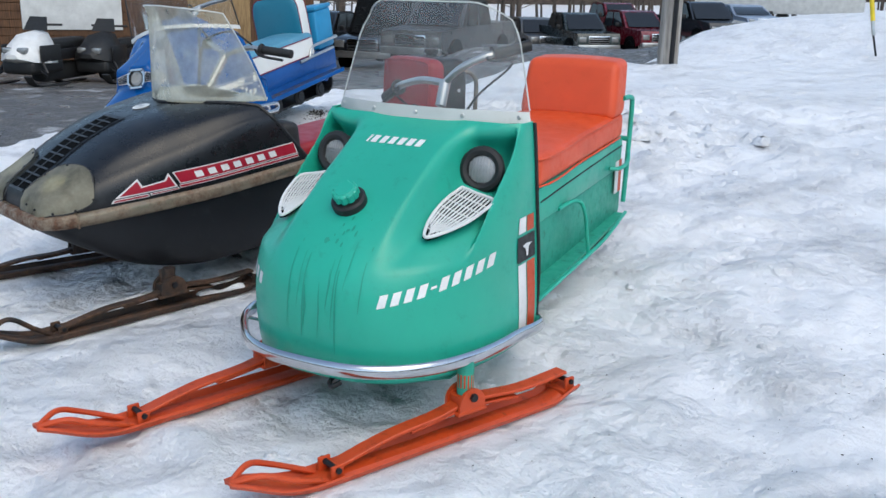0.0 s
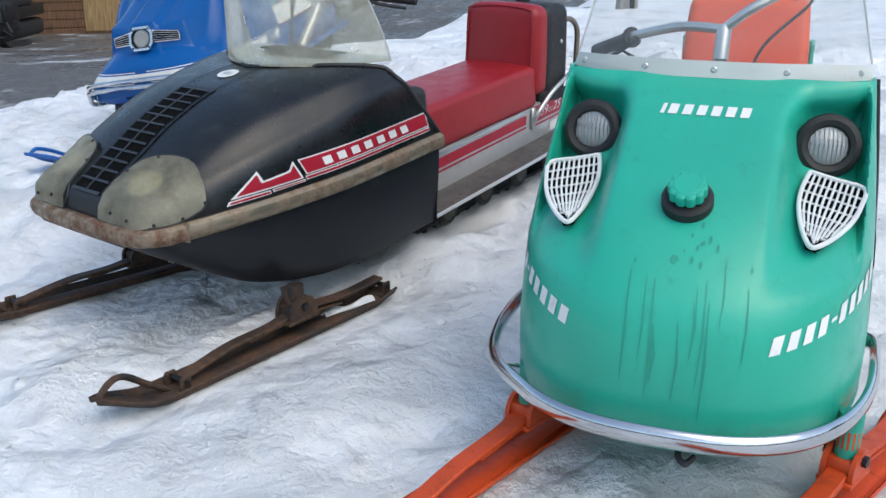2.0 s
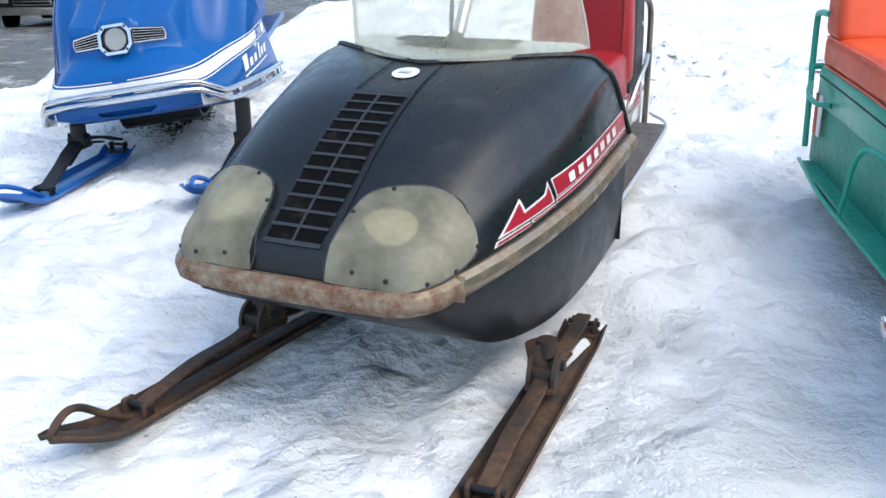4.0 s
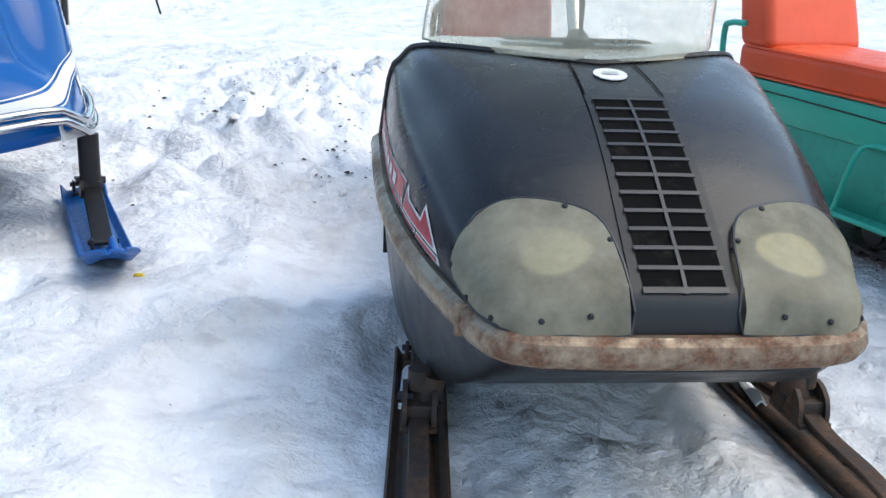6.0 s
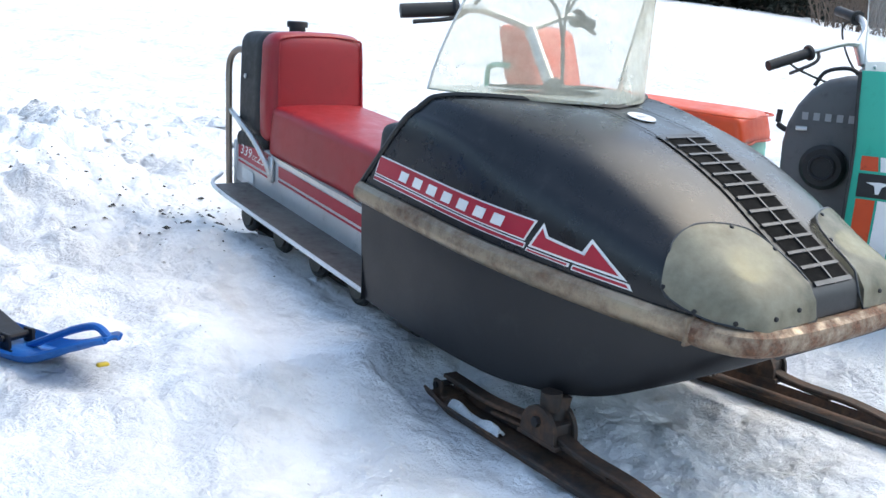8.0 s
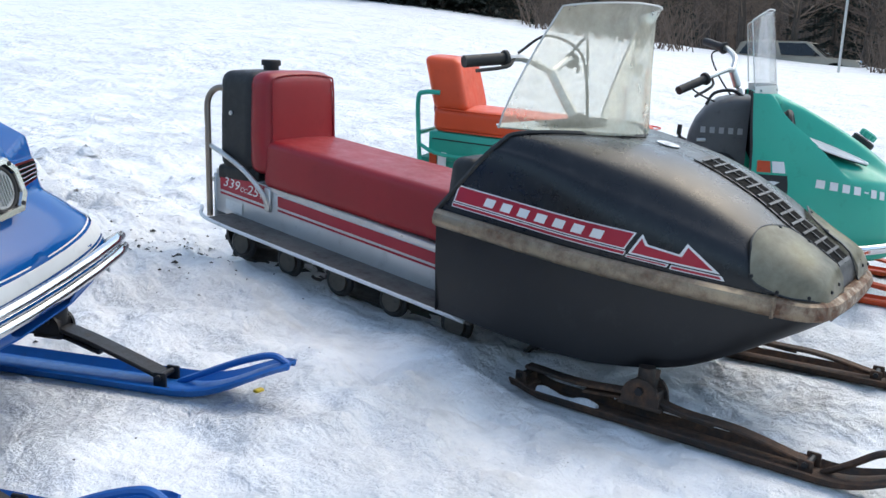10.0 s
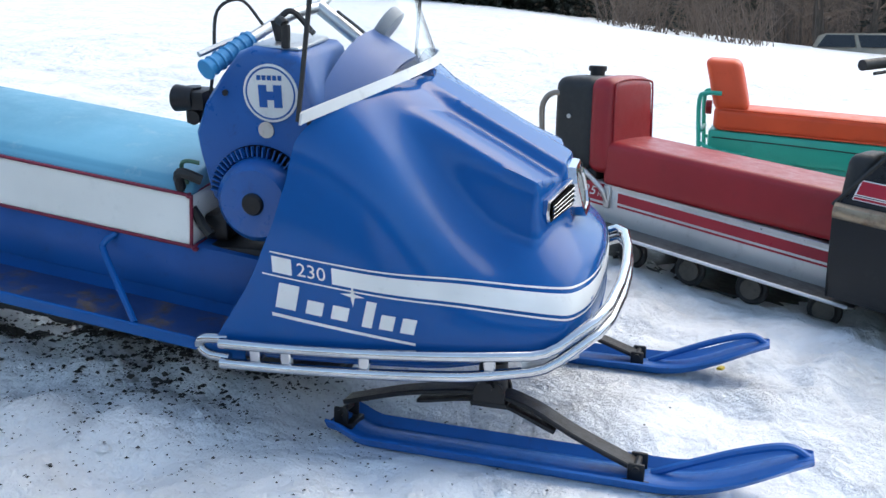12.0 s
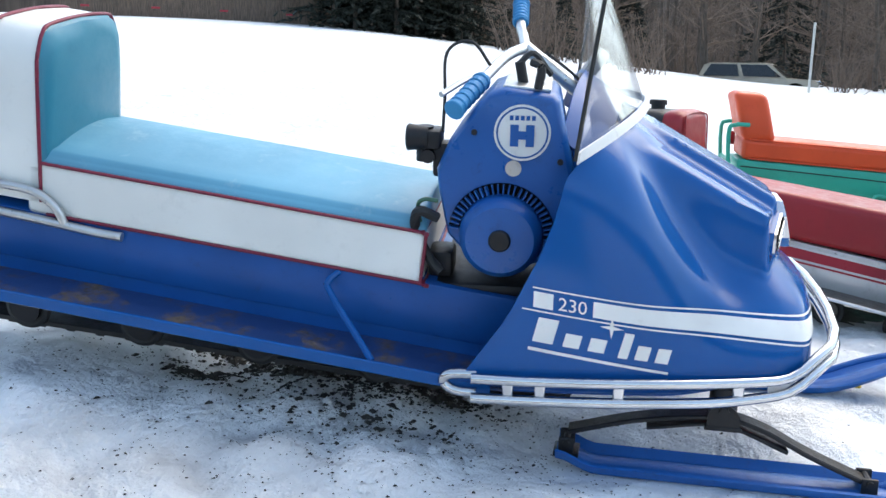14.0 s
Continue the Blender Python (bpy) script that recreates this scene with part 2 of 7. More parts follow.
WOOD_WALL = wood_material("stained_boards", (0.05, 0.022, 0.01), (0.17, 0.08, 0.035), (14, 1, 1))
POLE_WOOD = wood_material("grey_pole", (0.16, 0.14, 0.12), (0.42, 0.39, 0.35), (8, 8, 0.6))
BARK = wood_material("bark", (0.03, 0.022, 0.017), (0.11, 0.085, 0.065), (6, 6, 1))
TWIGS = painted("twigs", (0.13, 0.092, 0.068), 0.85)
NEEDLES = painted("dark_needles", (0.012, 0.018, 0.012), 0.8)
DIRT = painted("dark_dirt", (0.03, 0.027, 0.023), 0.7)


# ---- mesh helpers ----
def part(name, bm, material, parent=None, label="", smooth=True):
    """Links a bmesh as one mesh object under a thing or a part."""
    me = bpy.data.meshes.new(name)
    bmesh.ops.recalc_face_normals(bm, faces=bm.faces)
    bm.to_mesh(me)
    bm.free()
    me.materials.append(material)
    if smooth:
        me.shade_smooth()
        me.set_sharp_from_angle(angle=radians(38))
    ob = new(name, me)
    ob.parent = parent
    if label:
        ob["label"] = label
    return ob


def thing(name, m, label, category, group=""):
    ob = tagged(new(name), label, category, group)
    ob.matrix_basis = m
    return ob


def lerp_table(rows, v):
    """Smooth value from (key, value) rows."""
    if v <= rows[0][0]:
        return rows[0][1]
    for (a, p), (b, q) in zip(rows, rows[1:]):
        if v <= b:
            k = (v - a) / (b - a)
            return p + (q - p) * k
    return rows[-1][1]


def spline_table(rows):
    """A smooth (Catmull-Rom) version of a table, as a function."""
    xs = [r[0] for r in rows]
    ys = [r[1] for r in rows]
    def fn(v):
        v = min(max(v, xs[0]), xs[-1])
        i = max(0, min(len(xs) - 2, next((j for j in range(len(xs) - 1) if v <= xs[j + 1]), len(xs) - 2)))
        h = xs[i + 1] - xs[i]
        k = (v - xs[i]) / h
        m0 = (ys[i + 1] - ys[i - 1]) / (xs[i + 1] - xs[i - 1]) if i else (ys[1] - ys[0]) / h
        m1 = (ys[i + 2] - ys[i]) / (xs[i + 2] - xs[i]) if i + 2 < len(xs) else (ys[-1] - ys[-2]) / h
        return ((2 * k**3 - 3 * k**2 + 1) * ys[i] + (k**3 - 2 * k**2 + k) * h * m0 + (-2 * k**3 + 3 * k**2) * ys[i + 1] + (k**3 - k**2) * h * m1)
    return fn


def step(a, b, v):
    k = min(1.0, max(0.0, (v - a) / (b - a)))
    return k * k * (3 - 2 * k)


def sheet(fn, nu, nv, thick=0.0, wrap=False):
    """A surface fn(u, v) over the unit square."""
    bm = bmesh.new()
    cols = nu if wrap else nu + 1
    g = [[bm.verts.new(fn(i / nu, j / nv)) for j in range(nv + 1)] for i in range(cols)]
    for i in range(nu):
        for j in range(nv):
            a, b = g[i], g[(i + 1) % cols]
            try:
                bm.faces.new((a[j], b[j], b[j + 1], a[j + 1]))
            except ValueError:
                pass
    bmesh.ops.remove_doubles(bm, verts=bm.verts, dist=1e-5)
    bmesh.ops.recalc_face_normals(bm, faces=bm.faces)
    if thick:
        bmesh.ops.solidify(bm, geom=bm.faces[:], thickness=thick)
    return bm


def loft(rings, cap=True):
    """Closed rings of equal count joined into a skin."""
    bm = bmesh.new()
    rows = [[bm.verts.new(p) for p in ring] for ring in rings]
    n = len(rows[0])
    for a, b in zip(rows, rows[1:]):
        for i in range(n):
            bm.faces.new((a[i], a[(i + 1) % n], b[(i + 1) % n], b[i]))
    if cap:
        bm.faces.new(rows[0])
        bm.faces.new(rows[-1][::-1])
    return bm


def smooth_path(pts, per=6):
    """Catmull-Rom through the points."""
    p = [Vector(q) for q in pts]
    if len(p) < 3:
        return p
    p = [p[0] * 2 - p[1]] + p + [p[-1] * 2 - p[-2]]
    out = []
    for i in range(1, len(p) - 2):
        a, b, c, d = p[i - 1 : i + 3]
        for k in range(per):
            t = k / per
            out.append(0.5 * ((2 * b) + (c - a) * t + (2 * a - 5 * b + 4 * c - d) * t * t + (3 * b - a - 3 * c + d) * t**3))
    return out + [p[-2]]


def sweep(pts, section, up=(0, 0, 1)):
    """Rings of a 2D section (side, up) carried along a path."""
    rings = []
    for i, q in enumerate(pts):
        d = (pts[min(i + 1, len(pts) - 1)] - pts[max(i - 1, 0)]).normalized()
        u = Vector(up)
        if abs(d.dot(u)) > 0.95:
            u = Vector((0, 1, 0)) if abs(d.y) < 0.9 else Vector((1, 0, 0))
        s = d.cross(u).normalized()
        w = s.cross(d)
        rings.append([q + s * a + w * b for a, b in section])
    return rings


def tube(pts, r, n=10, per=6, taper=None):
    path = smooth_path(pts, per)
    rings = sweep(path, [(r * math.cos(2 * math.pi * k / n), r * math.sin(2 * math.pi * k / n)) for k in range(n)])
    if taper:
        for i, ring in enumerate(rings):
            k = 1 + (taper - 1) * i / (len(rings) - 1)
            rings[i] = [path[i] + (q - path[i]) * k for q in ring]
    return loft(rings)


def bar(pts, w, h, per=6, bevel=0.25):
    """A flat bar (width w, height h) along a path."""
    e = min(w, h) * bevel
    a, b = w / 2, h / 2
    return loft(sweep(smooth_path(pts, per), [(-a, -b + e), (-a + e, -b), (a - e, -b), (a, -b + e), (a, b - e), (a - e, b), (-a + e, b), (-a, b - e)]))


def box(x0, x1, y0, y1, z0, z1, r=0.01, seg=2, fn=None, cuts=0):
    bm = bmesh.new()
    bmesh.ops.create_cube(bm, size=1.0)
    for v in bm.verts:
        v.co = Vector((x0 + (v.co.x + 0.5) * (x1 - x0), y0 + (v.co.y + 0.5) * (y1 - y0), z0 + (v.co.z + 0.5) * (z1 - z0)))
    if r:
        bmesh.ops.bevel(bm, geom=bm.edges[:], offset=r, segments=seg, profile=0.5, affect="EDGES")
    if cuts:
        for ax, a, b in ((0, x0, x1), (1, y0, y1), (2, z0, z1)):
            for k in range(1, cuts + 1):
                co = Vector((0, 0, 0))
                co[ax] = a + (b - a) * k / (cuts + 1)
                no = Vector((0, 0, 0))
                no[ax] = 1
                bmesh.ops.bisect_plane(bm, geom=bm.verts[:] + bm.edges[:] + bm.faces[:], plane_co=co, plane_no=no)
    if fn:
        for v in bm.verts:
            v.co = Vector(fn(*v.co))
    return bm


def disc(c, axis, r, depth, n=24, bevel=0.0, r2=None):
    """A cylinder with its base centre at c, along axis."""
    bm = bmesh.new()
    ax = Vector(axis).normalized()
    q = ax.to_track_quat("Z", "Y").to_matrix().to_4x4()
    r2 = r if r2 is None else r2
    prof = [(r, 0), (r2, depth)] if not bevel else [(r, 0), (r2, depth - bevel), (r2 - bevel, depth)]
    rings = [[Matrix.Translation(c) @ q @ Vector((a * math.cos(2 * math.pi * k / n), a * math.sin(2 * math.pi * k / n), h)) for k in range(n)] for a, h in prof]
    bm.free()
    return loft(rings)


def ring(c, axis, r, tube_r, n=28, m=8, squash=1.0):
    q = Vector(axis).normalized().to_track_quat("Z", "Y").to_matrix().to_4x4()
    rings = []
    for k in range(n):
        a = 2 * math.pi * k / n
        rings.append([Matrix.Translation(c) @ q @ Vector(((r + tube_r * math.cos(2 * math.pi * j / m)) * math.cos(a), (r + tube_r * math.cos(2 * math.pi * j / m)) * math.sin(a) * squash, tube_r * math.sin(2 * math.pi * j / m))) for j in range(m)])
    return loft(rings + [rings[0]], cap=False)


def prism(poly, fn, depth):
    """A 2D outline, mapped by fn(a, b, d), with d from 0 to depth."""
    return loft([[fn(a, b, 0.0) for a, b in poly], [fn(a, b, depth) for a, b in poly]])


def decal(poly, fn, cell=0.03, lift=0.002, thick=0.0):
    """A 2D outline (u, v) cut into cells and laid on the surface fn(u, v), lifted along its normal."""
    bm = bmesh.new()
    bm.faces.new([bm.verts.new((a, b, 0)) for a, b in poly])
    for ax in (0, 1):
        lo, hi = min(p[ax] for p in poly), max(p[ax] for p in poly)
        k = math.ceil(lo / cell + 1e-6)
        while k * cell < hi:
            co, no = Vector((0, 0, 0)), Vector((0, 0, 0))
            co[ax], no[ax] = k * cell, 1
            bmesh.ops.bisect_plane(bm, geom=bm.verts[:] + bm.edges[:] + bm.faces[:], plane_co=co, plane_no=no)
            k += 1
    return laid(bm, fn, lift, thick)


def laid(bm, fn, lift, thick=0.0):
    for v in bm.verts:
        a, b = v.co.x, v.co.y
        p, pu, pv = Vector(fn(a, b)), Vector(fn(a + 1e-3, b)), Vector(fn(a, b + 1e-3))
        v.co = p + (pu - p).cross(pv - p).normalized() * lift
    bmesh.ops.recalc_face_normals(bm, faces=bm.faces)
    if thick:
        bmesh.ops.solidify(bm, geom=bm.faces[:], thickness=thick)
    return bm


def merged(parts):
    bm = bmesh.new()
    for p in parts:
        me = bpy.data.meshes.new("tmp")
        p.to_mesh(me)
        p.free()
        bm.from_mesh(me)
        bpy.data.meshes.remove(me)
    return bm


def text_mesh(body, size, fn, lift, shear=0.0):
    """Written characters laid on the surface fn(u, v)."""
    cu = bpy.data.curves.new("text", "FONT")
    cu.body, cu.size, cu.shear = body, size, shear
    cu.resolution_u = 3
    ob = bpy.data.objects.new("text", cu)
    me = bpy.data.meshes.new_from_object(ob)
    bm = bmesh.new()
    bm.from_mesh(me)
    bpy.data.objects.remove(ob)
    bpy.data.meshes.remove(me)
    return laid(bm, fn, lift)


def glyph(u, v, w, h, lean, kind):
    """Outline of one plain slanted block of a word mark: full, thin or a dash."""
    a, b, c, d = {0: (0.06, 0.86, 0, 1), 1: (0, 1, 0, 1), 2: (0, 1, 0.4, 0.6)}[kind]
    return [(u + w * x + lean * h * y, v + h * y) for x, y in ((a, c), (b, c), (b, d), (a, d))]


def word_mark(parent, material, label, kinds, u, v, w, h, gap, fn, lean=0.2, lift=0.003, cell=0.02):
    """A word mark as a row of plain slanted blocks, each a part."""
    for k in kinds:
        ww = w * (0.35 if k == 1 else 0.6 if k == 2 else 1)
        part("mark_block", decal(glyph(u, v, ww, h, lean, k), fn, cell, lift), material, parent, label)
        u += ww + gap


# ---- ground ----
GROUND_PTS = [
    (0, -0.7, 0.0), (0.45, 0.0, 0.0), (-0.45, 0.0, 0.0), (0, 1.0, 0.05), (0, 1.8, 0.13), (0.9, 0.6, 0.05), (0.8, 2.2, 0.16),
    (1.1, -0.8, 0.02), (1.9, -0.1, 0.05), (2.1, 0.5, 0.06), (1.15, 1.6, 0.12), (2.2, 2.0, 0.15), (3.7, -1.7, 0.05), (4.0, 2.0, 0.15),
    (-1.75, 0.4, 0.10), (-2.0, 1.2, 0.10), (-1.1, 0.7, 0.11), (-1.15, 1.4, 0.14), (-2.15, 2.0, 0.21), (-2.45, 2.7, 0.27),
    (-0.32, 0.85, 0.095), (-0.32, 1.25, 0.135), (-0.32, 1.65, 0.185), (-0.85, 1.6, 0.17), (-0.9, 2.4, 0.27), (-0.5, 3.4, 0.33), (-1.0, 5.5, 0.4), (-1.6, 3.6, 0.35), (0.0, -2.2, -0.02), (-1.5, -1.6, 0.0),
    (-2.8, 1.6, 0.12), (-3.0, 0.3, 0.05), (-4.0, 0.5, 0.02), (-3.4, 3.0, 0.1), (-4.4, 2.9, 0.0), (1.5, 4.5, 0.3), (3.5, 5.0, 0.25),
]
FAR = [(-180, -0.6), (-110, -1.0), (-75, -1.5), (-50, -1.75), (-33, -1.4), (-24, -0.55), (-10, 0.35), (10, 1.9), (35, 2.6), (50, 2.55), (58, 2.1), (66, 1.5), (75, 0.95), (85, 0.65), (110, 0.2), (150, -0.4), (180, -0.6)]
far_h = spline_table(FAR)
LOT = [(-3.25, 0.2), (-3.3, 0.9), (-3.6, 1.6), (-4.15, 2.4), (-4.8, 3.4), (-5.2, 4.6), (-5.3, 6.5), (-5.6, 9.0), (-7.0, 13.0), (-9.0, 18.0), (-12.0, 28.0)]


def lot_edge(y):
    if y < 0.2:
        return -3.25 - (0.2 - y) * 0.9
    return lerp_table([(b, a) for a, b in LOT], y)


def smooth_ground(x, y):
    r = math.hypot(x, y)
    near = 0.0
    if r < 16:
        num = den = 0.0
        for a, b, h in GROUND_PTS:
            w = 1.0 / ((x - a) ** 2 + (y - b) ** 2 + 0.05) ** 1.7
            num, den = num + w * h, den + w
        near = num / den
    k = step(4.0, 14.0, r)
    far = far_h(math.degrees(math.atan2(x, y))) * min(1.25, r / 35.0) if r > 3 else 0.0
    z = near * (1 - k) + far * k
    # the ploughed banks in front of the parked trucks
    az = math.degrees(math.atan2(x, y))
    crest = step(-46, -40, az) * (1 - step(-10, 0, az)) * (0.78 - 0.36 * math.exp(-(((az + 29) / 4.5) ** 2)))
    z += crest * math.exp(-(((r - 22.5) / 3.5) ** 2))
    z += 0.5 * math.exp(-(((x + 6.6) / 2.0) ** 2) - ((y - 9.4) / 1.5) ** 2)
    z += 0.15 * math.exp(-(((x + 3.9) / 1.5) ** 2) - ((y - 10.2) / 1.5) ** 2)
    z -= 0.3 * math.exp(-(((x + 3.8) / 2.5) ** 2) - ((y - 16.8) / 2.5) ** 2)
    return z


# where the skis lie: two ends and the height of the sole
SKI_BEDS = [(-1.72, 0.36, -2.05, 1.30, 0.085), (-1.09, 0.66, -1.43, 1.62, 0.112), (-0.425, -0.70, -0.34, 0.42, 0.0), (0.46, -0.70, 0.43, 0.42, 0.0), (1.30, -0.88, 1.38, 0.28, 0.045), (1.92, -0.68, 2.03, 0.48, 0.045)]


def ski_bed(x, y):
    """Nearness to the closest ski (0..1) and the height of its sole."""
    best, h = 0.0, 0.0
    for x0, y0, x1, y1, z in SKI_BEDS:
        dx, dy = x1 - x0, y1 - y0
        k = min(1.0, max(0.0, ((x - x0) * dx + (y - y0) * dy) / (dx * dx + dy * dy)))
        d = math.hypot(x - x0 - k * dx, y - y0 - k * dy)
        w = 1 - step(0.07, 0.20, d)
        if w > best:
            best, h = w, z
    return best, h


def ground_z(x, y):
    z = smooth_ground(x, y)
    r = math.hypot(x + 0.5, y - 1)
    e = lot_edge(y) + 0.25 * noise.noise((y * 1.3, 5.1, 0)) + 0.07 * noise.noise((y * 7, x * 7, 1))
    lot = step(e - 0.05, e - 0.22, x) if y < 40 else 0.0
    if r < 30:
        a = 0.03 * noise.noise((x * 1.1, y * 1.1, 3)) + 0.036 * noise.noise((x * 3.3, y * 3.3, 7))
        near = 1 - step(4.5, 8.0, r)
        a += near * (0.050 * noise.noise((x * 6.5 + noise.noise((x * 2, y * 2, 1)), y * 6.5, 9)) * (0.35 + 1.6 * max(0.0, noise.noise((x * 0.9, y * 0.9, 4)))) + 0.018 * noise.noise((x * 19, y * 19, 6)))
        rough = math.exp(-(((x + 0.55) / 0.75) ** 2) - ((y - 3.4) / 0.9) ** 2) + 0.8 * math.exp(-(((x + 0.9) / 0.5) ** 2) - ((y - 2.1) / 0.8) ** 2) + 0.35 * math.exp(-(((x + 0.9) / 0.6) ** 2) - ((y - 0.55) / 0.22) ** 2)
        a += rough * (0.17 * abs(noise.noise((x * 4.5, y * 4.5, 2))) + 0.10 * noise.noise((x * 9, y * 9, 5)) + 0.04 * noise.noise((x * 18, y * 18, 8)))
        z += a * (1 - lot)
        if r < 4:
            k, h = ski_bed(x, y)
            z -= k * max(0.0, z - h)
    return z - 0.09 * lot + 0.01 * lot * noise.noise((x * 9, y * 9, 2))


def axis_steps(lo, hi, fine, far_lo, far_hi):
    v = [lo + i * fine for i in range(int((hi - lo) / fine) + 1)]
    s, x = fine, v[-1]
    while x < far_hi:
        s *= 1.1
        x += s
        v.append(x)
    s, x, w = fine, v[0], []
    while x > far_lo:
        s *= 1.1
        x -= s
        w.append(x)
    return w[::-1] + v


def build_ground():
    xs, ys = axis_steps(-5.6, 4.0, 0.036, -400, 400), axis_steps(-3.0, 5.6, 0.036, -400, 400)
    nx, ny = len(xs), len(ys)
    verts = [(x, y, ground_z(x, y)) for x in xs for y in ys]
    faces = [(i * ny + j, (i + 1) * ny + j, (i + 1) * ny + j + 1, i * ny + j + 1) for i in range(nx - 1) for j in range(ny - 1)]
    me = bpy.data.meshes.new("ground")
    me.from_pydata(verts, [], faces)
    me.materials.append(SNOW)
    me.materials.append(GRAVEL)
    idx = []
    for i in range(nx - 1):
        x = (xs[i] + xs[i + 1]) / 2
        for j in range(ny - 1):
            y = (ys[j] + ys[j + 1]) / 2
            e = lot_edge(y) + 0.25 * noise.noise((y * 1.3, 5.1, 0)) + 0.07 * noise.noise((y * 7, x * 7, 1))
            idx.append(1 if x < e - 0.2 and y < 60 and x > -45 else 0)
    me.polygons.foreach_set("material_index", idx)
    me.shade_smooth()
    ob = new("ground", me)
    return tagged(ob, "trodden old snow with a patch of wet icy gravel", "ground", kind="structure")


build_ground()


# ---- ski, shared by the three sleds ----
def ski(sled, sx, sy, sz, steer, tip, tail, bolt, gz, mat, spring_mat, width=0.115, loop="hoop", lift=0.10, tail_up=0.02, rise=None, level=None, wall=0.02, leaf=0.045, cap=0.058):
    """A sheet-steel ski with turned-up tip, leaf spring, saddle and tip loop; local -y is ahead."""
    root = new("ski")
    root.parent = sled
    root.matrix_basis = (level or Matrix()) @ pose(sx, sy, 0, 0, 0, steer)
    tipz = gz + lift
    def prof(y):
        """Height of the sole at y behind the saddle."""
        k = step(-bolt * 1.03, -tip * 1.05, y)
        return gz + 0.004 + (tipz - gz) * k**1.5 + tail_up * step(tail * 0.75, tail, y)
    def skin(u, v):
        y = -tip + (tail + tip) * v
        w = width / 2 * (1 - 0.62 * (1 - min(1.0, (y + tip) / 0.13)) ** 2)
        s = (u - 0.5) * 2
        crown = 0.010 * (1 - abs(s)) ** 0.7 if abs(s) < 0.45 else 0.0
        edge = wall * step(0.76, 1.0, abs(s)) * (1 - 0.5 * step(-bolt, -tip, y))
        return Vector((s * w, y, prof(y) + edge + crown))
    part("blade", sheet(skin, 16, 48, 0.006), mat, root)
    yb, h = -bolt, (rise if rise is not None else sz)
    arc = [(0, yb, prof(yb) + 0.03), (0, yb * 0.6, gz + 0.035 + (h - gz) * 0.30), (0, yb * 0.25, h - 0.03), (0, 0.02, h - 0.012), (0, tail * 0.5, h - 0.015 - (h - gz) * 0.12), (0, tail * 0.93, prof(tail) + 0.055)]
    part("leaf_spring", bar(arc, leaf, 0.011), spring_mat, root)
    part("second_leaf", bar([(0, yb * 0.45, gz + 0.015 + (h - gz) * 0.44), (0, 0, h - 0.03), (0, tail * 0.45, h - 0.035 - (h - gz) * 0.1)], leaf - 0.003, 0.008), spring_mat, root)
    lobe = [(cap * math.cos(math.pi * k / 10), cap * math.sin(math.pi * k / 10)) for k in range(11)]
    def cheek(x0, d):
        return prism([(-cap, -0.016)] + lobe[::-1] + [(cap, -0.016)], lambda a, b, q: Vector((x0 + q, a, h - 0.014 + b)), d)
    saddle = part("saddle", merged([cheek(-0.034, 0.010), cheek(0.024, 0.010), box(-0.030, 0.030, -cap * 0.8, cap * 0.8, h - 0.03, h + 0.01, 0.006)]), spring_mat, root)
    part("clamp_plate", box(-0.036, 0.036, -cap * 1.15, cap * 1.15, h - 0.040, h - 0.028, 0.003), spring_mat, saddle)
    part("nut", disc((-0.044, 0.0, h + 0.008), (1, 0, 0), 0.012, 0.088, 6), DARK_IRON, saddle)
    part("spindle", disc((0, 0, h + 0.03), (0, 0, 1), 0.024, 0.04, 14), spring_mat, root)
    for y in (yb, tail * 0.94):
        z = prof(y)
        clip = part("spring_clip", merged([box(-0.036, -0.026, y - 0.018, y + 0.018, z, z + 0.048, 0.004), box(0.026, 0.036, y - 0.018, y + 0.018, z, z + 0.048, 0.004), box(-0.036, 0.036, y - 0.03, y + 0.03, z - 0.002, z + 0.012, 0.003)]), spring_mat, root)
        part("bolt", disc((-0.043, y, z + 0.036), (1, 0, 0), 0.008, 0.086, 8), DARK_IRON, clip)
    zt = prof(-tip)
    if loop == "hoop":
        a = -bolt - 0.03
        pts = [(0, a, prof(a) + 0.014), (0, a - (tip - bolt) * 0.25, prof(a) + 0.055), (0, a - (tip - bolt) * 0.48, prof(a) + 0.098), (0, a - (tip - bolt) * 0.62, prof(a) + 0.108), (0, -tip + 0.035, zt + 0.030), (0, -tip + 0.012, zt + 0.006)]
        part("tip_loop", tube(pts, 0.009, 8), spring_mat, root)
    elif loop == "low":
        a = -bolt - 0.03
        pts = [(0.01, a, prof(a) + 0.014), (0.01, a - (tip - bolt) * 0.30, prof(a - (tip - bolt) * 0.3) + 0.048), (0.005, a - (tip - bolt) * 0.55, prof(a - (tip - bolt) * 0.55) + 0.052), (0, -tip + 0.05, zt + 0.024), (0, -tip + 0.008, zt + 0.006)]
        part("tip_loop", tube(pts, 0.009, 8), mat, root)
    else:
        a = -bolt - 0.03
        for s in (-1, 1):
            pts = [(s * 0.03, a, prof(a) + 0.014), (s * 0.048, a - (tip - bolt) * 0.4, prof(a - (tip - bolt) * 0.4) + 0.045), (s * 0.035, -tip + 0.07, zt + 0.02), (0, -tip + 0.004, zt + 0.006)]
            part("tip_rail", tube(pts, 0.008, 8), mat, root)
    return root


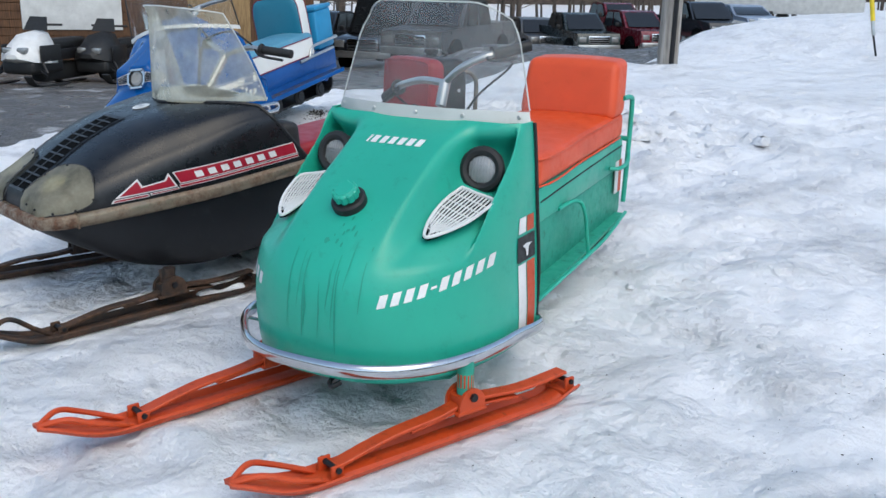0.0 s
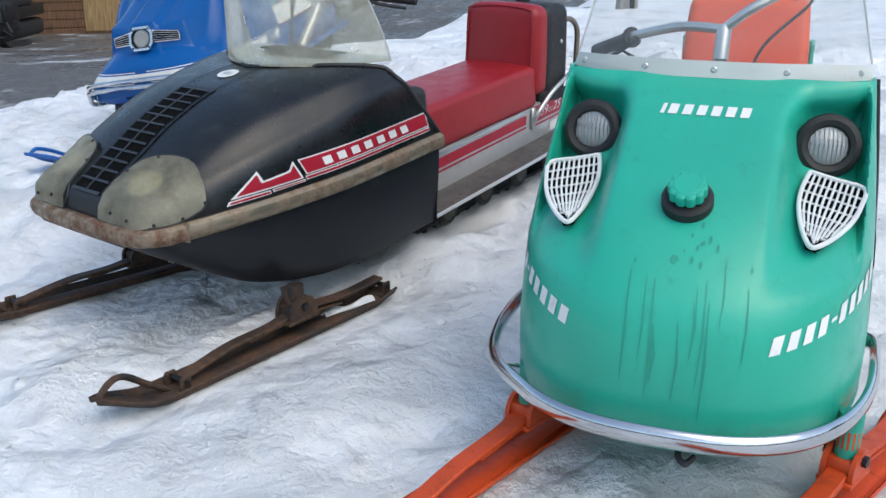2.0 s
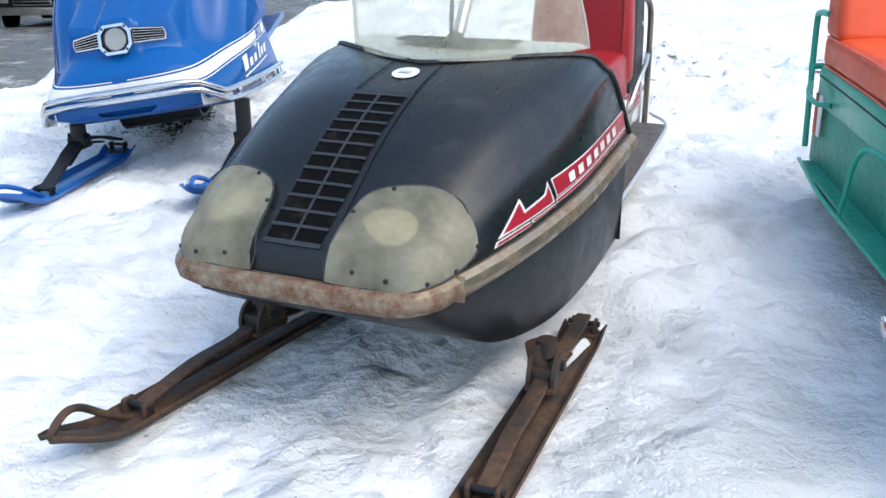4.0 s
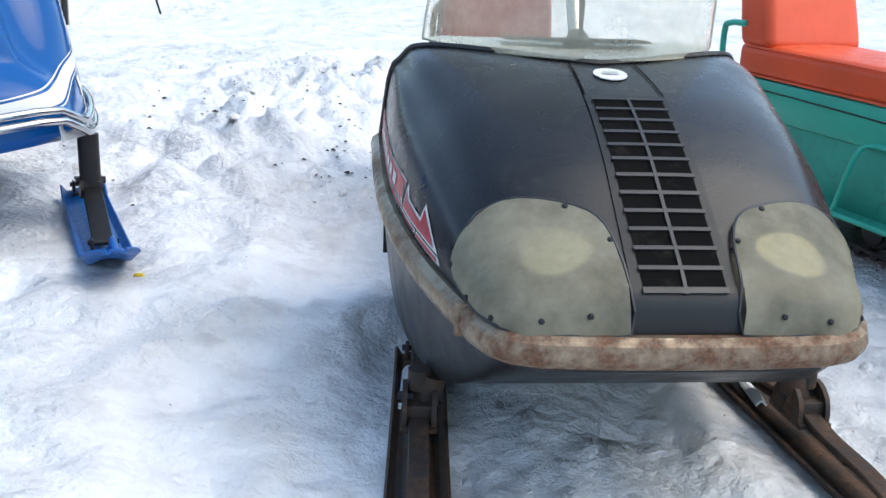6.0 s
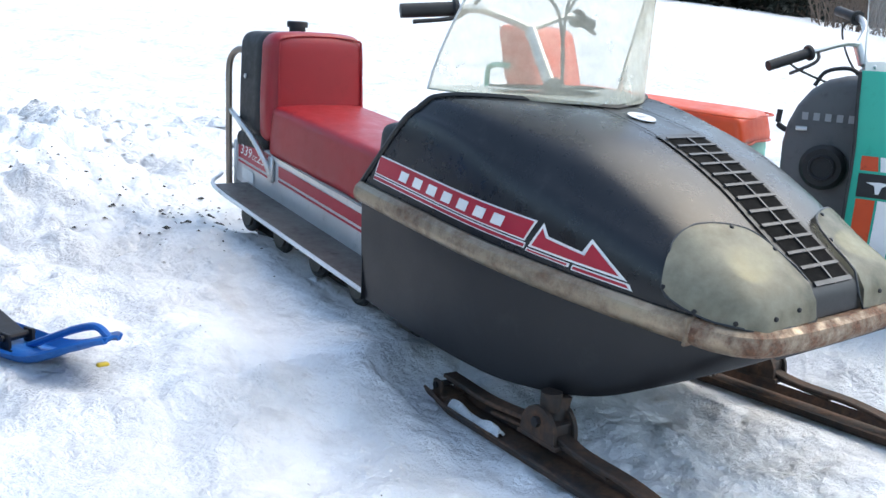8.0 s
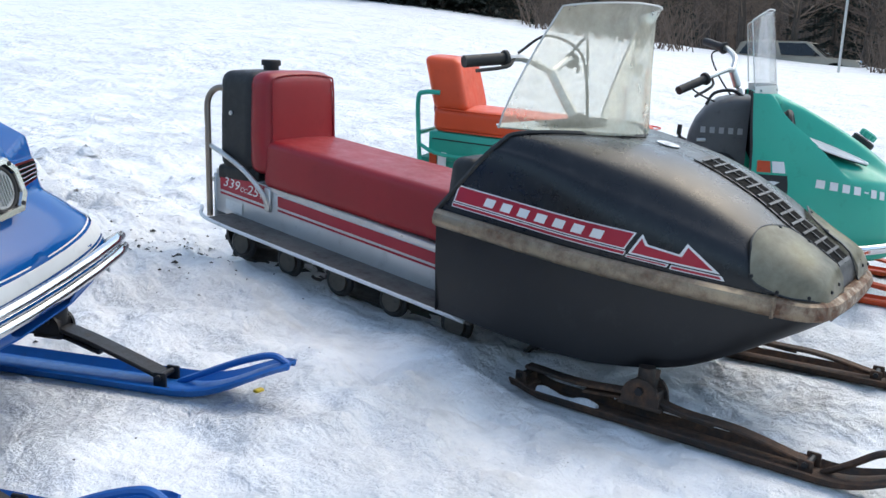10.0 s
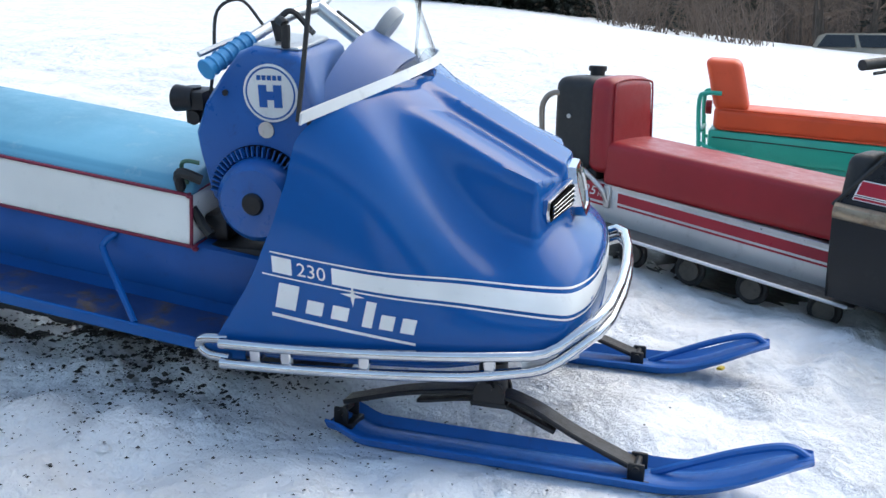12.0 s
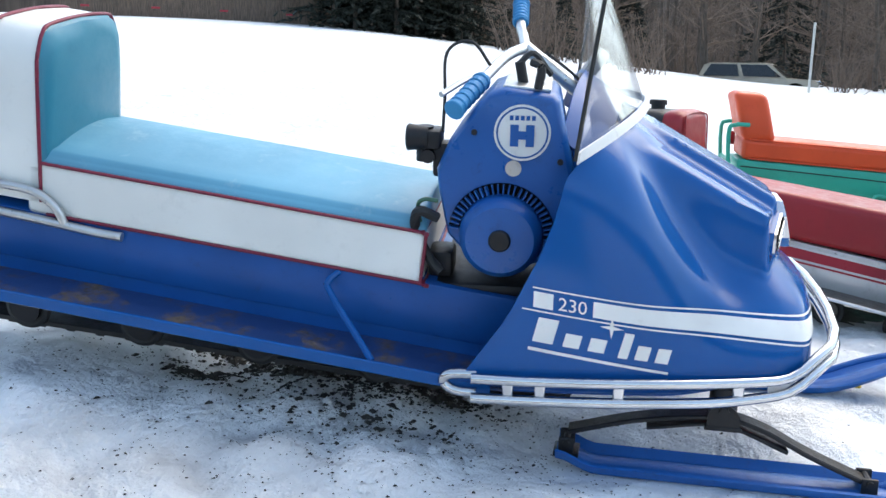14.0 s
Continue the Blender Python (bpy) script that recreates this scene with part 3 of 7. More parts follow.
def track_belt(sled, half, ya, yb, za, zb, th, mat=BLACK, lug=0.014):
    """Rubber track loop with cross cleats, between two ends at heights za and zb."""
    def pt(k, out):
        L = yb - ya
        peri = 2 * L + 2 * math.pi * th
        d = k * peri
        if d < L:
            y, z, ny, nz = ya + d, 0.0, 0, -1
        elif d < L + math.pi * th:
            a = (d - L) / th
            y, z, ny, nz = yb + th * math.sin(a), th - th * math.cos(a), math.sin(a), -math.cos(a)
        elif d < 2 * L + math.pi * th:
            y, z, ny, nz = yb - (d - L - math.pi * th), 2 * th, 0, 1
        else:
            a = (d - 2 * L - math.pi * th) / th
            y, z, ny, nz = ya - th * math.sin(a), th + th * math.cos(a), -math.sin(a), math.cos(a)
        slope = za + (zb - za) * (y - ya) / (yb - ya)
        return y + ny * out, slope + z + nz * out
    n = 90
    rings = []
    for i in range(n):
        y, z = pt(i / n, 0)
        y2, z2 = pt(i / n, -0.012)
        rings.append([Vector((-half, y, z)), Vector((half, y, z)), Vector((half, y2, z2)), Vector((-half, y2, z2))])
    tr = part("track", loft(rings + [rings[0]], cap=False), mat, sled, "black rubber drive track", smooth=False)
    cl = []
    for i in range(44):
        a, b = pt((i + 0.2) / 44, 0), pt((i + 0.55) / 44, 0)
        a2, b2 = pt((i + 0.25) / 44, lug), pt((i + 0.5) / 44, lug)
        cl.append(loft([[Vector((x, *a)), Vector((x, *a2)), Vector((x, *b2)), Vector((x, *b))] for x in (-half * 0.98, half * 0.98)]))
    for c in cl:
        part("cleat", c, mat, tr, smooth=False)
    return tr


def wheel(sled, x, y, z, r, mat=BLACK, hub=DARK_IRON):
    w = part("bogie_wheel", merged([ring((x, y, z), (1, 0, 0), r * 0.78, r * 0.22, 24, 8)]), mat, sled)
    part("hub", disc((x - 0.02, y, z), (1, 0, 0), r * 0.62, 0.04, 20, 0.006), hub, w)
    return w


# ---- teal sled ----
def build_teal():
    sled = thing("snowmobile", pose(1.524, 0.348, 0, 0, 0, 19), "teal vintage snowmobile with orange skis and orange seat on snow", "snowmobile", "row of vintage snowmobiles")
    wid = spline_table([(0.17, 0.365), (0.25, 0.388), (0.45, 0.382), (0.65, 0.366), (0.87, 0.340)])
    dep = spline_table([(0.17, 0.57), (0.22, 0.625), (0.28, 0.645), (0.40, 0.655), (0.50, 0.635), (0.57, 0.580), (0.64, 0.495), (0.72, 0.370), (0.80, 0.220), (0.87, 0.070)])
    sup = spline_table([(0.2, 2.6), (0.5, 2.7), (0.7, 2.8), (0.80, 3.2), (0.87, 5.5)])
    hollow = spline_table([(0.53, 0.0), (0.588, 0.065), (0.64, 0.145), (0.68, 0.195), (0.73, 0.215), (0.78, 0.16), (0.83, 0.05), (0.86, 0.0)])
    def skin(a, z):
        """a: -1..1 round the nose from side to side; z: height."""
        n = sup(z)
        ph = a * math.pi / 2
        s, c = abs(math.sin(ph)), max(0.0, math.cos(ph))
        yr = 0.02 * step(0.6, 0.86, z)
        x = wid(z) * math.copysign(s ** (2 / n), a)
        y = yr - (dep(z) + yr) * c ** (2 / n)
        ax = abs(x)
        # lamp hollows on both sides of the nose
        y += min(step(0.150, 0.212, ax) * (1 - step(0.318, 0.337, ax)) * hollow(z), max(0.0, yr - 0.022 - y))
        return Vector((x, y, z))
    def skin_x(x, z):
        return skin(math.copysign(2 / math.pi * math.asin(min(1.0, abs(x) / wid(z)) ** (sup(z) / 2)), x), z)
    Z0, Z1 = 0.215, 0.865
    cowl = part("cowl", sheet(lambda u, v: skin(2 * u - 1, Z0 + (Z1 - Z0) * v), 130, 60, 0.008), TEAL, sled, "rounded teal fibreglass cowl with drip stains")
    part("belly_pan", sheet(lambda u, v: Vector((skin(2 * u - 1, 0.22).x * (0.99 - 0.16 * v), skin(2 * u - 1, 0.22).y * (0.985 - 0.12 * v), 0.215 - 0.018 * v)), 48, 4, 0.006), TEAL_DIRTY, sled)
    part("belly_floor", decal([(-0.33, -0.45), (-0.2, -0.57), (0.2, -0.57), (0.33, -0.45), (0.36, 0.1), (-0.36, 0.1)], lambda a, b: Vector((a * 0.93, b * 0.95, 0.200)), 0.2, 0, 0.006), TEAL_DIRTY, sled)
    # edge beading of the cowl
    for s in (-1, 1):
        part("edge_trim", tube([skin(s, z) + Vector((s * 0.004, 0.004, 0)) for z in (0.22, 0.4, 0.6, 0.75, 0.86)], 0.006, 6), BLACK, cowl)
    part("lower_lip", tube([skin(-1 + i / 12, 0.222) for i in range(25)], 0.007, 6, 2), TEAL, cowl)
    # bumper round the nose
    def bump(a, k=0.0):
        p = skin(a, 0.27)
        out = 0.03 * step(-0.42, -0.72, a)
        return Vector((p.x * 1.06 - out, p.y * 1.03 - 0.03 - out * 0.3, 0.262 + 0.012 * math.cos(a * 1.57) - out * 0.15))
    path = [Vector((-0.385, -0.02, 0.262)), Vector((-0.435, -0.03, 0.258))] + [bump(-0.90 + 1.8 * i / 20) for i in range(21)] + [Vector((0.418, -0.04, 0.25)), Vector((0.395, 0.0, 0.25))]
    bumper = part("bumper", loft(sweep(smooth_path(path, 3), [(0.012 * math.cos(k * math.pi / 6), 0.02 * math.sin(k * math.pi / 6)) for k in range(12)])), CHROME, sled, "dented chrome bumper tube")
    for a in (-0.62, -0.2, 0.2, 0.62):
        p, q = bump(a), skin(a, 0.235)
        part("bumper_bracket", bar([q, (p + q) / 2, p], 0.022, 0.006), CHROME, bumper)
    # head lamps in their hollows
    for s in (-1, 1):
        c = Vector((s * 0.252, -0.128, 0.732))
        ax = Vector((s * 0.12, -0.95, 0.22)).normalized()
        lamp = part("headlamp", ring(c + ax * 0.018, ax, 0.055, 0.015), BLACK, sled, "round headlamp with black rubber bezel")
        part("bucket", disc(c - ax * 0.012, ax, 0.062, 0.030, 28), BLACK, lamp)
        q = ax.to_track_quat("Z", "Y").to_matrix().to_4x4()
        def dome(u, v, c=c, ax=ax, q=q):
            r, t = 0.054 * v, 2 * math.pi * u
            return Matrix.Translation(c + ax * 0.014) @ q @ Vector((r * math.cos(t), r * math.sin(t), 0.012 * (1 - v * v)))
        part("lens", sheet(dome, 28, 6, wrap=True), GLASS_LAMP, lamp, "ribbed clear lens")
        for rib in [bar([Matrix.Translation(c + ax * 0.016) @ q @ Vector((dx, yy, 0.012 * (1 - (dx * dx + yy * yy) / 0.054**2))) for yy in (-0.75 * math.sqrt(0.0025 - dx * dx), 0, 0.75 * math.sqrt(0.0025 - dx * dx))], 0.003, 0.003, 3) for dx in [-0.036 + 0.009 * i for i in range(9)]]:
            part("rib", rib, GLASS_LAMP, lamp)
        # triangular grille under the lamp
        A, B, C = Vector((s * 0.222, -0.208, 0.680)), Vector((s * 0.330, -0.225, 0.657)), Vector((s * 0.231, -0.452, 0.590))
        nrm = (B - A).cross(C - A).normalized()
        if nrm.y > 0:
            nrm = -nrm
        def tri(a, b, d, A=A, B=B, C=C, nrm=nrm):
            """a: along the slope from top (0) to tip (1); b: across (0..1)."""
            w = 1 - 0.82 * a ** 1.15
            top = A + (B - A) * b
            tip = C + (B - A) * (b - 0.35) * 0.12
            belly = 0.018 * math.sin(math.pi * min(1, a)) * (0.5 - b) * -2
            base = A.lerp(B, 0.35 + (b - 0.35) * w).lerp(C, 0) + (C - A.lerp(B, 0.35)) * a
            return base + (B - A).normalized() * belly + nrm * d
        gr = new("grille")
        gr.parent = sled
        gr["label"] = "silver triangular air grille with slats"
        part("back_plate", prism([(0, 0), (0, 0.5), (0, 1), (0.3, 1), (0.6, 1), (0.85, 1), (1, 1), (1, 0), (0.85, 0), (0.6, 0), (0.3, 0)], lambda a, b, d: tri(a, b, 0.004 + d), 0.004), DEEP, gr)
        edge = [(0, 0), (0, 0.5), (0, 1), (0.25, 1), (0.5, 1), (0.75, 1), (0.92, 0.95), (1.0, 0.5), (0.92, 0.05), (0.75, 0), (0.5, 0), (0.25, 0), (0, 0)]
        part("rim", bar([tri(a, b, 0.013) for a, b in edge], 0.009, 0.009, 3), WHITE, gr)
        for i in range(1, 10):
            part("slat", bar([tri(0.02, i / 10, 0.012), tri(0.45, i / 10, 0.012), tri(0.94 - 0.04 * abs(i - 5), i / 10, 0.012)], 0.0048, 0.005, 3), WHITE, gr)
        for a in (0.14, 0.28, 0.42, 0.56, 0.70, 0.84):
            part("cross_slat", bar([tri(a, 0, 0.010), tri(a, 1, 0.010)], 0.004, 0.004, 1), WHITE, gr)
    # filler cap
    zc = 0.665
    pc = skin(0, zc)
    nc = (skin(0.01, zc) - skin(-0.01, zc)).cross(skin(0, zc + 0.02) - skin(0, zc - 0.02)).normalized()
    cap = part("filler_neck", disc(pc - nc * 0.01, nc, 0.05, 0.035, 24, 0.006), BLACK, sled, "black filler neck with lobed teal cap")
    knob = []
    for k in range(10):
        q = nc.to_track_quat("Z", "Y").to_matrix()
        a = 2 * math.pi * k / 10
        knob.append(disc(pc + nc * 0.03 + q @ Vector((0.026 * math.cos(a), 0.026 * math.sin(a), 0)), nc, 0.012, 0.026, 10, 0.004))
    lid = part("cap", disc(pc + nc * 0.028, nc, 0.03, 0.03, 20, 0.004), TEAL, cap)
    for k in knob:
        part("cap_lobe", k, TEAL, lid)
    # drip stains under the filler
    st = random.Random(4)
    for i in range(11):
        a0 = st.gauss(0.03, 0.07)
        z0, ln, w = st.uniform(0.46, 0.62), st.uniform(0.08, 0.24), st.uniform(0.001, 0.003)
        pl = [(a0, z0), (a0 + w, z0), (a0 + w * 1.3 + 0.006, z0 - ln * 0.5), (a0 + w * 0.8, z0 - ln), (a0 + w * 0.2, z0 - ln), (a0 - w * 0.2 + 0.004, z0 - ln * 0.5)]
        part("drip_stain", decal(pl, skin, 0.03, 0.0015), TEAL_STAIN, cowl)
    for i in range(14):
        a0, z0 = st.gauss(0.02, 0.05), st.uniform(0.56, 0.64)
        r = st.uniform(0.002, 0.006)
        part("stain_spot", decal([(a0 + r * math.cos(k) * 0.7, z0 + r * math.sin(k) * 1.2) for k in (0, 1, 2, 3, 4, 5)], skin, 0.05, 0.0015), TEAL_STAIN, cowl)
    # word marks as plain blocks
    word_mark(cowl, WHITE, "white word mark drawn as blocks", [1, 0, 0, 0, 0, 0, 0], -0.095, 0.797, 0.024, 0.016, 0.006, skin_x, 0.25, 0.002, 0.02)
    for s in (-1, 1):
        word_mark(cowl, WHITE, "white word mark drawn as blocks", [0, 0, 0, 0, 2, 0, 0, 0, 0, 0], 0.235 if s > 0 else -0.815, 0.442, 0.045, 0.034, 0.013, lambda a, b, s=s: skin(a, b + 0.12 * (abs(a) - 0.3)), 0.35, 0.002, 0.025)
        q = lambda a, b, s=s: skin(s * a, b)
        for z0, z1 in ((0.235, 0.46), (0.552, 0.598)):
            part("stripe", decal([(0.915, z0), (0.955, z0), (0.955, z1), (0.915, z1)], q, 0.03, 0.002 * s), WHITE, cowl, "white side stripe")
            part("stripe", decal([(0.960, z0), (0.992, z0), (0.992, z1), (0.960, z1)], q, 0.03, 0.002 * s), SKI_ORANGE, cowl, "orange side stripe")
        part("emblem_patch", decal([(0.91, 0.467), (0.993, 0.467), (0.993, 0.543), (0.91, 0.543)], q, 0.03, 0.003 * s), BLACK, cowl, "black emblem patch")
        part("emblem_mark", decal([(0.935, 0.515), (0.95, 0.503), (0.955, 0.480), (0.962, 0.480), (0.965, 0.506), (0.98, 0.515), (0.955, 0.519)], q, 0.03, 0.0045 * s), WHITE, cowl)
    # windshield with frosted foot
    def ws(u, z):
        """u: -1..1."""
        k = (z - 0.86) / 0.34
        w = 0.338 - 0.072 * k - 0.05 * max(0, k - 0.75) ** 2 * 16 * 0.3
        bow = 0.085 - 0.01 * k
        y = -bow * (1 - abs(u) ** 2.6) + 0.035 * k + 0.02 * abs(u) ** 6
        top = 1.215 - 0.06 * abs(u) ** 4
        return Vector((w * u, y - 0.006, min(z, 0.86 + (top - 0.86) * (z - 0.86) / 0.345)))
    wsob = part("windshield", sheet(lambda u, v: ws(2 * u - 1, 0.895 + 0.31 * v), 40, 20), CLEAR, sled, "clear curved plastic windshield")
    wsob.visible_shadow = False
    part("windshield_edge", tube([ws(-1, 0.90 + 0.038 * k) for k in range(9)] + [ws(-1 + i / 12, 1.205) for i in range(1, 25)] + [ws(1, 1.204 - 0.038 * k) for k in range(1, 9)], 0.0025, 6, 1), FROST, wsob)
    foot = part("frosted_band", sheet(lambda u, v: ws(2 * u - 1, 0.86 + 0.037 * v) + Vector((0, -0.003, 0)), 40, 3, 0.004), FROST, wsob, "whitish frosted lower band")
    for i in range(-2, 3):
        p = ws(i * 0.46, 0.878)
        part("rivet", disc(p + Vector((0, 0.002, 0)), (0, -1, 0.05), 0.007, 0.009, 10, 0.002), DULL_CHROME, foot)
    part("top_tie", box(-0.34, 0.34, -0.02, 0.0, 0.845, 0.86, 0.003), TEAL, sled)
    # added panel, coloured near-black for the shade inside the cowl
    part("dash", box(-0.33, 0.33, 0.0, 0.012, 0.6, 0.86, 0.004), DEEP, sled, "near-black panel standing for the shaded inside of the cowl")
    # handlebar
    hb = part("handlebar", tube([(0, 0.045, 0.78), (0, 0.075, 0.88), (0, 0.105, 0.955)], 0.018, 10), DULL_CHROME, sled, "chrome handlebar with black grips")
    for s, arm, end in ((-1, [(0, 0.10, 0.95), (-0.10, 0.13, 0.95), (-0.21, 0.19, 0.922)], (-0.345, 0.315, 0.86)), (1, [(0, 0.10, 0.95), (0.06, 0.095, 1.0), (0.13, 0.125, 1.038)], (0.235, 0.23, 1.072))):
        a, b = Vector(arm[-1]), Vector(end)
        part("bar_arm", tube(arm + [tuple(a.lerp(b, 0.3))], 0.012, 8), DULL_CHROME, hb)
        part("grip", tube([a.lerp(b, 0.18), b], 0.018, 10), BLACK, hb)
        part("grip_flange", disc(a.lerp(b, 0.16), b - a, 0.027, 0.012, 14, 0.003), BLACK, hb)
        part("lever", tube([a, a.lerp(b, 0.3) + Vector((0, -0.045, -0.02)), a.lerp(b, 0.85) + Vector((0, -0.05, -0.03))], 0.006, 6), DARK_IRON, hb)
        part("cable", tube([a, a.lerp(b, 0.2) + Vector((s * 0.04, 0.05, -0.03)), a * 0.7 + Vector((0, 0.06, 0.18)), (s * 0.05, 0.05, 0.78)], 0.004, 6), BLACK, hb)
    # engine behind the cowl
    arch = [(0.02, 0.30), (0.02, 0.845), (0.09, 0.842), (0.15, 0.825), (0.20, 0.79), (0.24, 0.735), (0.265, 0.67), (0.275, 0.60), (0.27, 0.45), (0.24, 0.30)]
    def shell(x, k):
        return [Vector((x, 0.02 + (y - 0.02) * k, 0.30 + (z - 0.30) * k)) for y, z in arch]
    eng = part("engine", loft([shell(-0.205, 0.93), shell(-0.20, 0.965), shell(-0.185, 0.99), shell(-0.16, 1.0), shell(0.16, 1.0), shell(0.185, 0.99), shell(0.20, 0.95)]), ENGINE_GREY, sled, "grey engine shroud with recoil starter")
    part("starter", disc((-0.2, 0.12, 0.53), (-1, 0, 0), 0.078, 0.04, 28, 0.014), BLACK, eng, "black round starter housing")
    part("starter_hub", ring((-0.241, 0.12, 0.53), (-1, 0, 0), 0.04, 0.006), DARK_IRON, eng)
    word_mark(eng, WHITE_DULL, "pale word mark drawn as blocks", [0, 0, 0, 0, 0], -0.215, 0.685, 0.026, 0.026, 0.012, lambda a, b: Vector((-0.206, -a, b)), 0, 0.002, 0.1)
    part("pull_handle", tube([(-0.215, 0.19, 0.655), (-0.225, 0.225, 0.655)], 0.008, 8), DULL_CHROME, eng)
    part("spark_lead", tube([(-0.10, 0.05, 0.84), (-0.12, 0.10, 0.865), (-0.13, 0.17, 0.85), (-0.14, 0.20, 0.80)], 0.007, 8), BLACK, eng)
    part("fuel_tap", tube([(-0.16, 0.27, 0.64), (-0.16, 0.30, 0.66), (-0.16, 0.30, 0.71)], 0.010, 8), BLACK, eng)
    # tunnel, boards, seat
    def tilt(x, y, z):
        return (x, y, z + 0.055 * (y - 0.4))
    tun = part("tunnel", box(-0.2, 0.2, 0.02, 1.47, 0.212, 0.44, 0.012, 2, tilt), TEAL_DIRTY, sled, "teal steel tunnel")
    part("seat_box", box(-0.212, 0.212, 0.42, 1.42, 0.43, 0.565, 0.015, 2, tilt), TEAL, sled, "teal seat base box")
    part("seat_box_seam", merged([tube([tilt(s * 0.213, y, 0.50 + 0.03 * math.sin(y)) for y in (0.45, 0.8, 1.1, 1.4)], 0.003, 6) for s in (-1, 1)]), BLACK, tun)
    for s in (-1, 1):
        part("running_board", box(min(s * 0.19, s * 0.285), max(s * 0.19, s * 0.285), 0.06, 1.42, 0.205, 0.22, 0.004, 1, lambda x, y, z: (x if abs(x) < 0.25 else x * (1.0 - 0.15 * step(0.9, 1.42, y)), y, z + 0.06 * (y - 0.4))), TEAL_DIRTY, sled, "dirty teal running board")
        part("board_lip", tube([(s * 0.287, 0.08, 0.20), (s * 0.287, 0.6, 0.235), (s * 0.284, 1.0, 0.26), (s * 0.245, 1.42, 0.285)], 0.008, 6), TEAL, sled)
        part("foot_brace", tube([tilt(s * 0.212, 0.64, 0.44), tilt(s * 0.24, 0.74, 0.45), tilt(s * 0.27, 0.77, 0.41), tilt(s * 0.28, 0.82, 0.22)], 0.008, 8), TEAL, sled)
        part("rear_mark", box(min(s * 0.212, s * 0.2155), max(s * 0.212, s * 0.2155), 1.33, 1.37, 0.33, 0.47, 0, 1, tilt), WHITE, sled)
        part("rear_mark", box(min(s * 0.212, s * 0.2155), max(s * 0.212, s * 0.2155), 1.375, 1.41, 0.33, 0.47, 0, 1, tilt), SKI_ORANGE, sled)
        part("rear_rail", tube([tilt(s * 0.225, 1.44, 0.27), tilt(s * 0.225, 1.46, 0.5), tilt(s * 0.225, 1.47, 0.70), tilt(s * 0.225, 1.44, 0.735), tilt(s * 0.215, 1.37, 0.74)], 0.011, 8), TEAL, sled, "teal tube rail")
        part("side_rung", tube([tilt(s * 0.225, 1.46, 0.50), tilt(s * 0.25, 1.38, 0.47), tilt(s * 0.25, 1.28, 0.46), tilt(s * 0.214, 1.24, 0.46)], 0.009, 8), TEAL, sled)
    part("rear_bar", tube([tilt(-0.225, 1.46, 0.55), tilt(0.225, 1.46, 0.55)], 0.011, 8), TEAL, sled)
    part("tail_lamp", disc(tilt(0, 1.42, 0.66), (0, 1, 0), 0.035, 0.03, 20, 0.006), RED, sled, "round red tail lamp")
    part("seat_cushion", box(-0.215, 0.215, 0.40, 1.40, 0.565, 0.675, 0.028, 4, lambda x, y, z: (x, y + (0.03 * (z - 0.565) / 0.11 if y < 0.5 else 0), z + 0.055 * (y - 0.4) + 0.012 * (1 - (x / 0.215) ** 2) * step(0.6, 0.675, z)), 6), ORANGE, sled, "orange vinyl seat cushion")
    part("backrest", box(-0.215, 0.215, 1.235, 1.40, 0.66, 0.91, 0.032, 4, lambda x, y, z: (x * (1 - 0.05 * step(0.7, 0.91, z)), y + 0.06 * (z - 0.66) / 0.25, z + 0.055 * (y - 0.4) - 0.01 * (x / 0.215) ** 2 * step(0.8, 0.91, z)), 5), ORANGE, sled, "orange vinyl backrest")
    for z in (0.668, 0.572):
        part("seat_piping", tube([tilt(s, y, z) for s, y in ((-0.214, 1.36), (-0.214, 0.9), (-0.212, 0.44), (0, 0.41), (0.212, 0.44), (0.214, 0.9), (0.214, 1.36))], 0.004, 6), ORANGE, sled)
    track_belt(sled, 0.17, 0.15, 1.40, 0.085, 0.16, 0.085)
    for y in (0.45, 0.75, 1.05):
        for s in (-1, 1):
            wheel(sled, s * 0.14, y, 0.17 + 0.06 * (y - 0.4), 0.06)
    for s, sx in ((-1, -0.31), (1, 0.355)):
        ski(sled, sx, -0.43, 0.155, -22 - 2 * s, 0.72, 0.41, 0.44, 0.045, SKI_ORANGE, SKI_ORANGE, 0.11, "rails", 0.075, 0.03, cap=0.045)
        part("steering_leg", disc((sx, -0.43, 0.16), (0, 0, 1), 0.024, 0.1, 14), TEAL_DIRTY, sled)
    part("tow_hook", tube([(0.04, -0.60, 0.215), (0.04, -0.63, 0.205), (0.055, -0.64, 0.198), (0.07, -0.62, 0.206)], 0.007, 6), DARK_IRON, sled)
    return sled


ENGINE_GREY = painted("grey_engine", (0.10, 0.10, 0.10), 0.5, 0.2, (0.03, 0.03, 0.03), 0.6, 8, 0.05)
YELLOW = painted("yellow_paint", (0.6, 0.42, 0.02), 0.4)
WHITE_DULL = painted("dull_white", (0.3, 0.3, 0.3), 0.5)
build_teal()


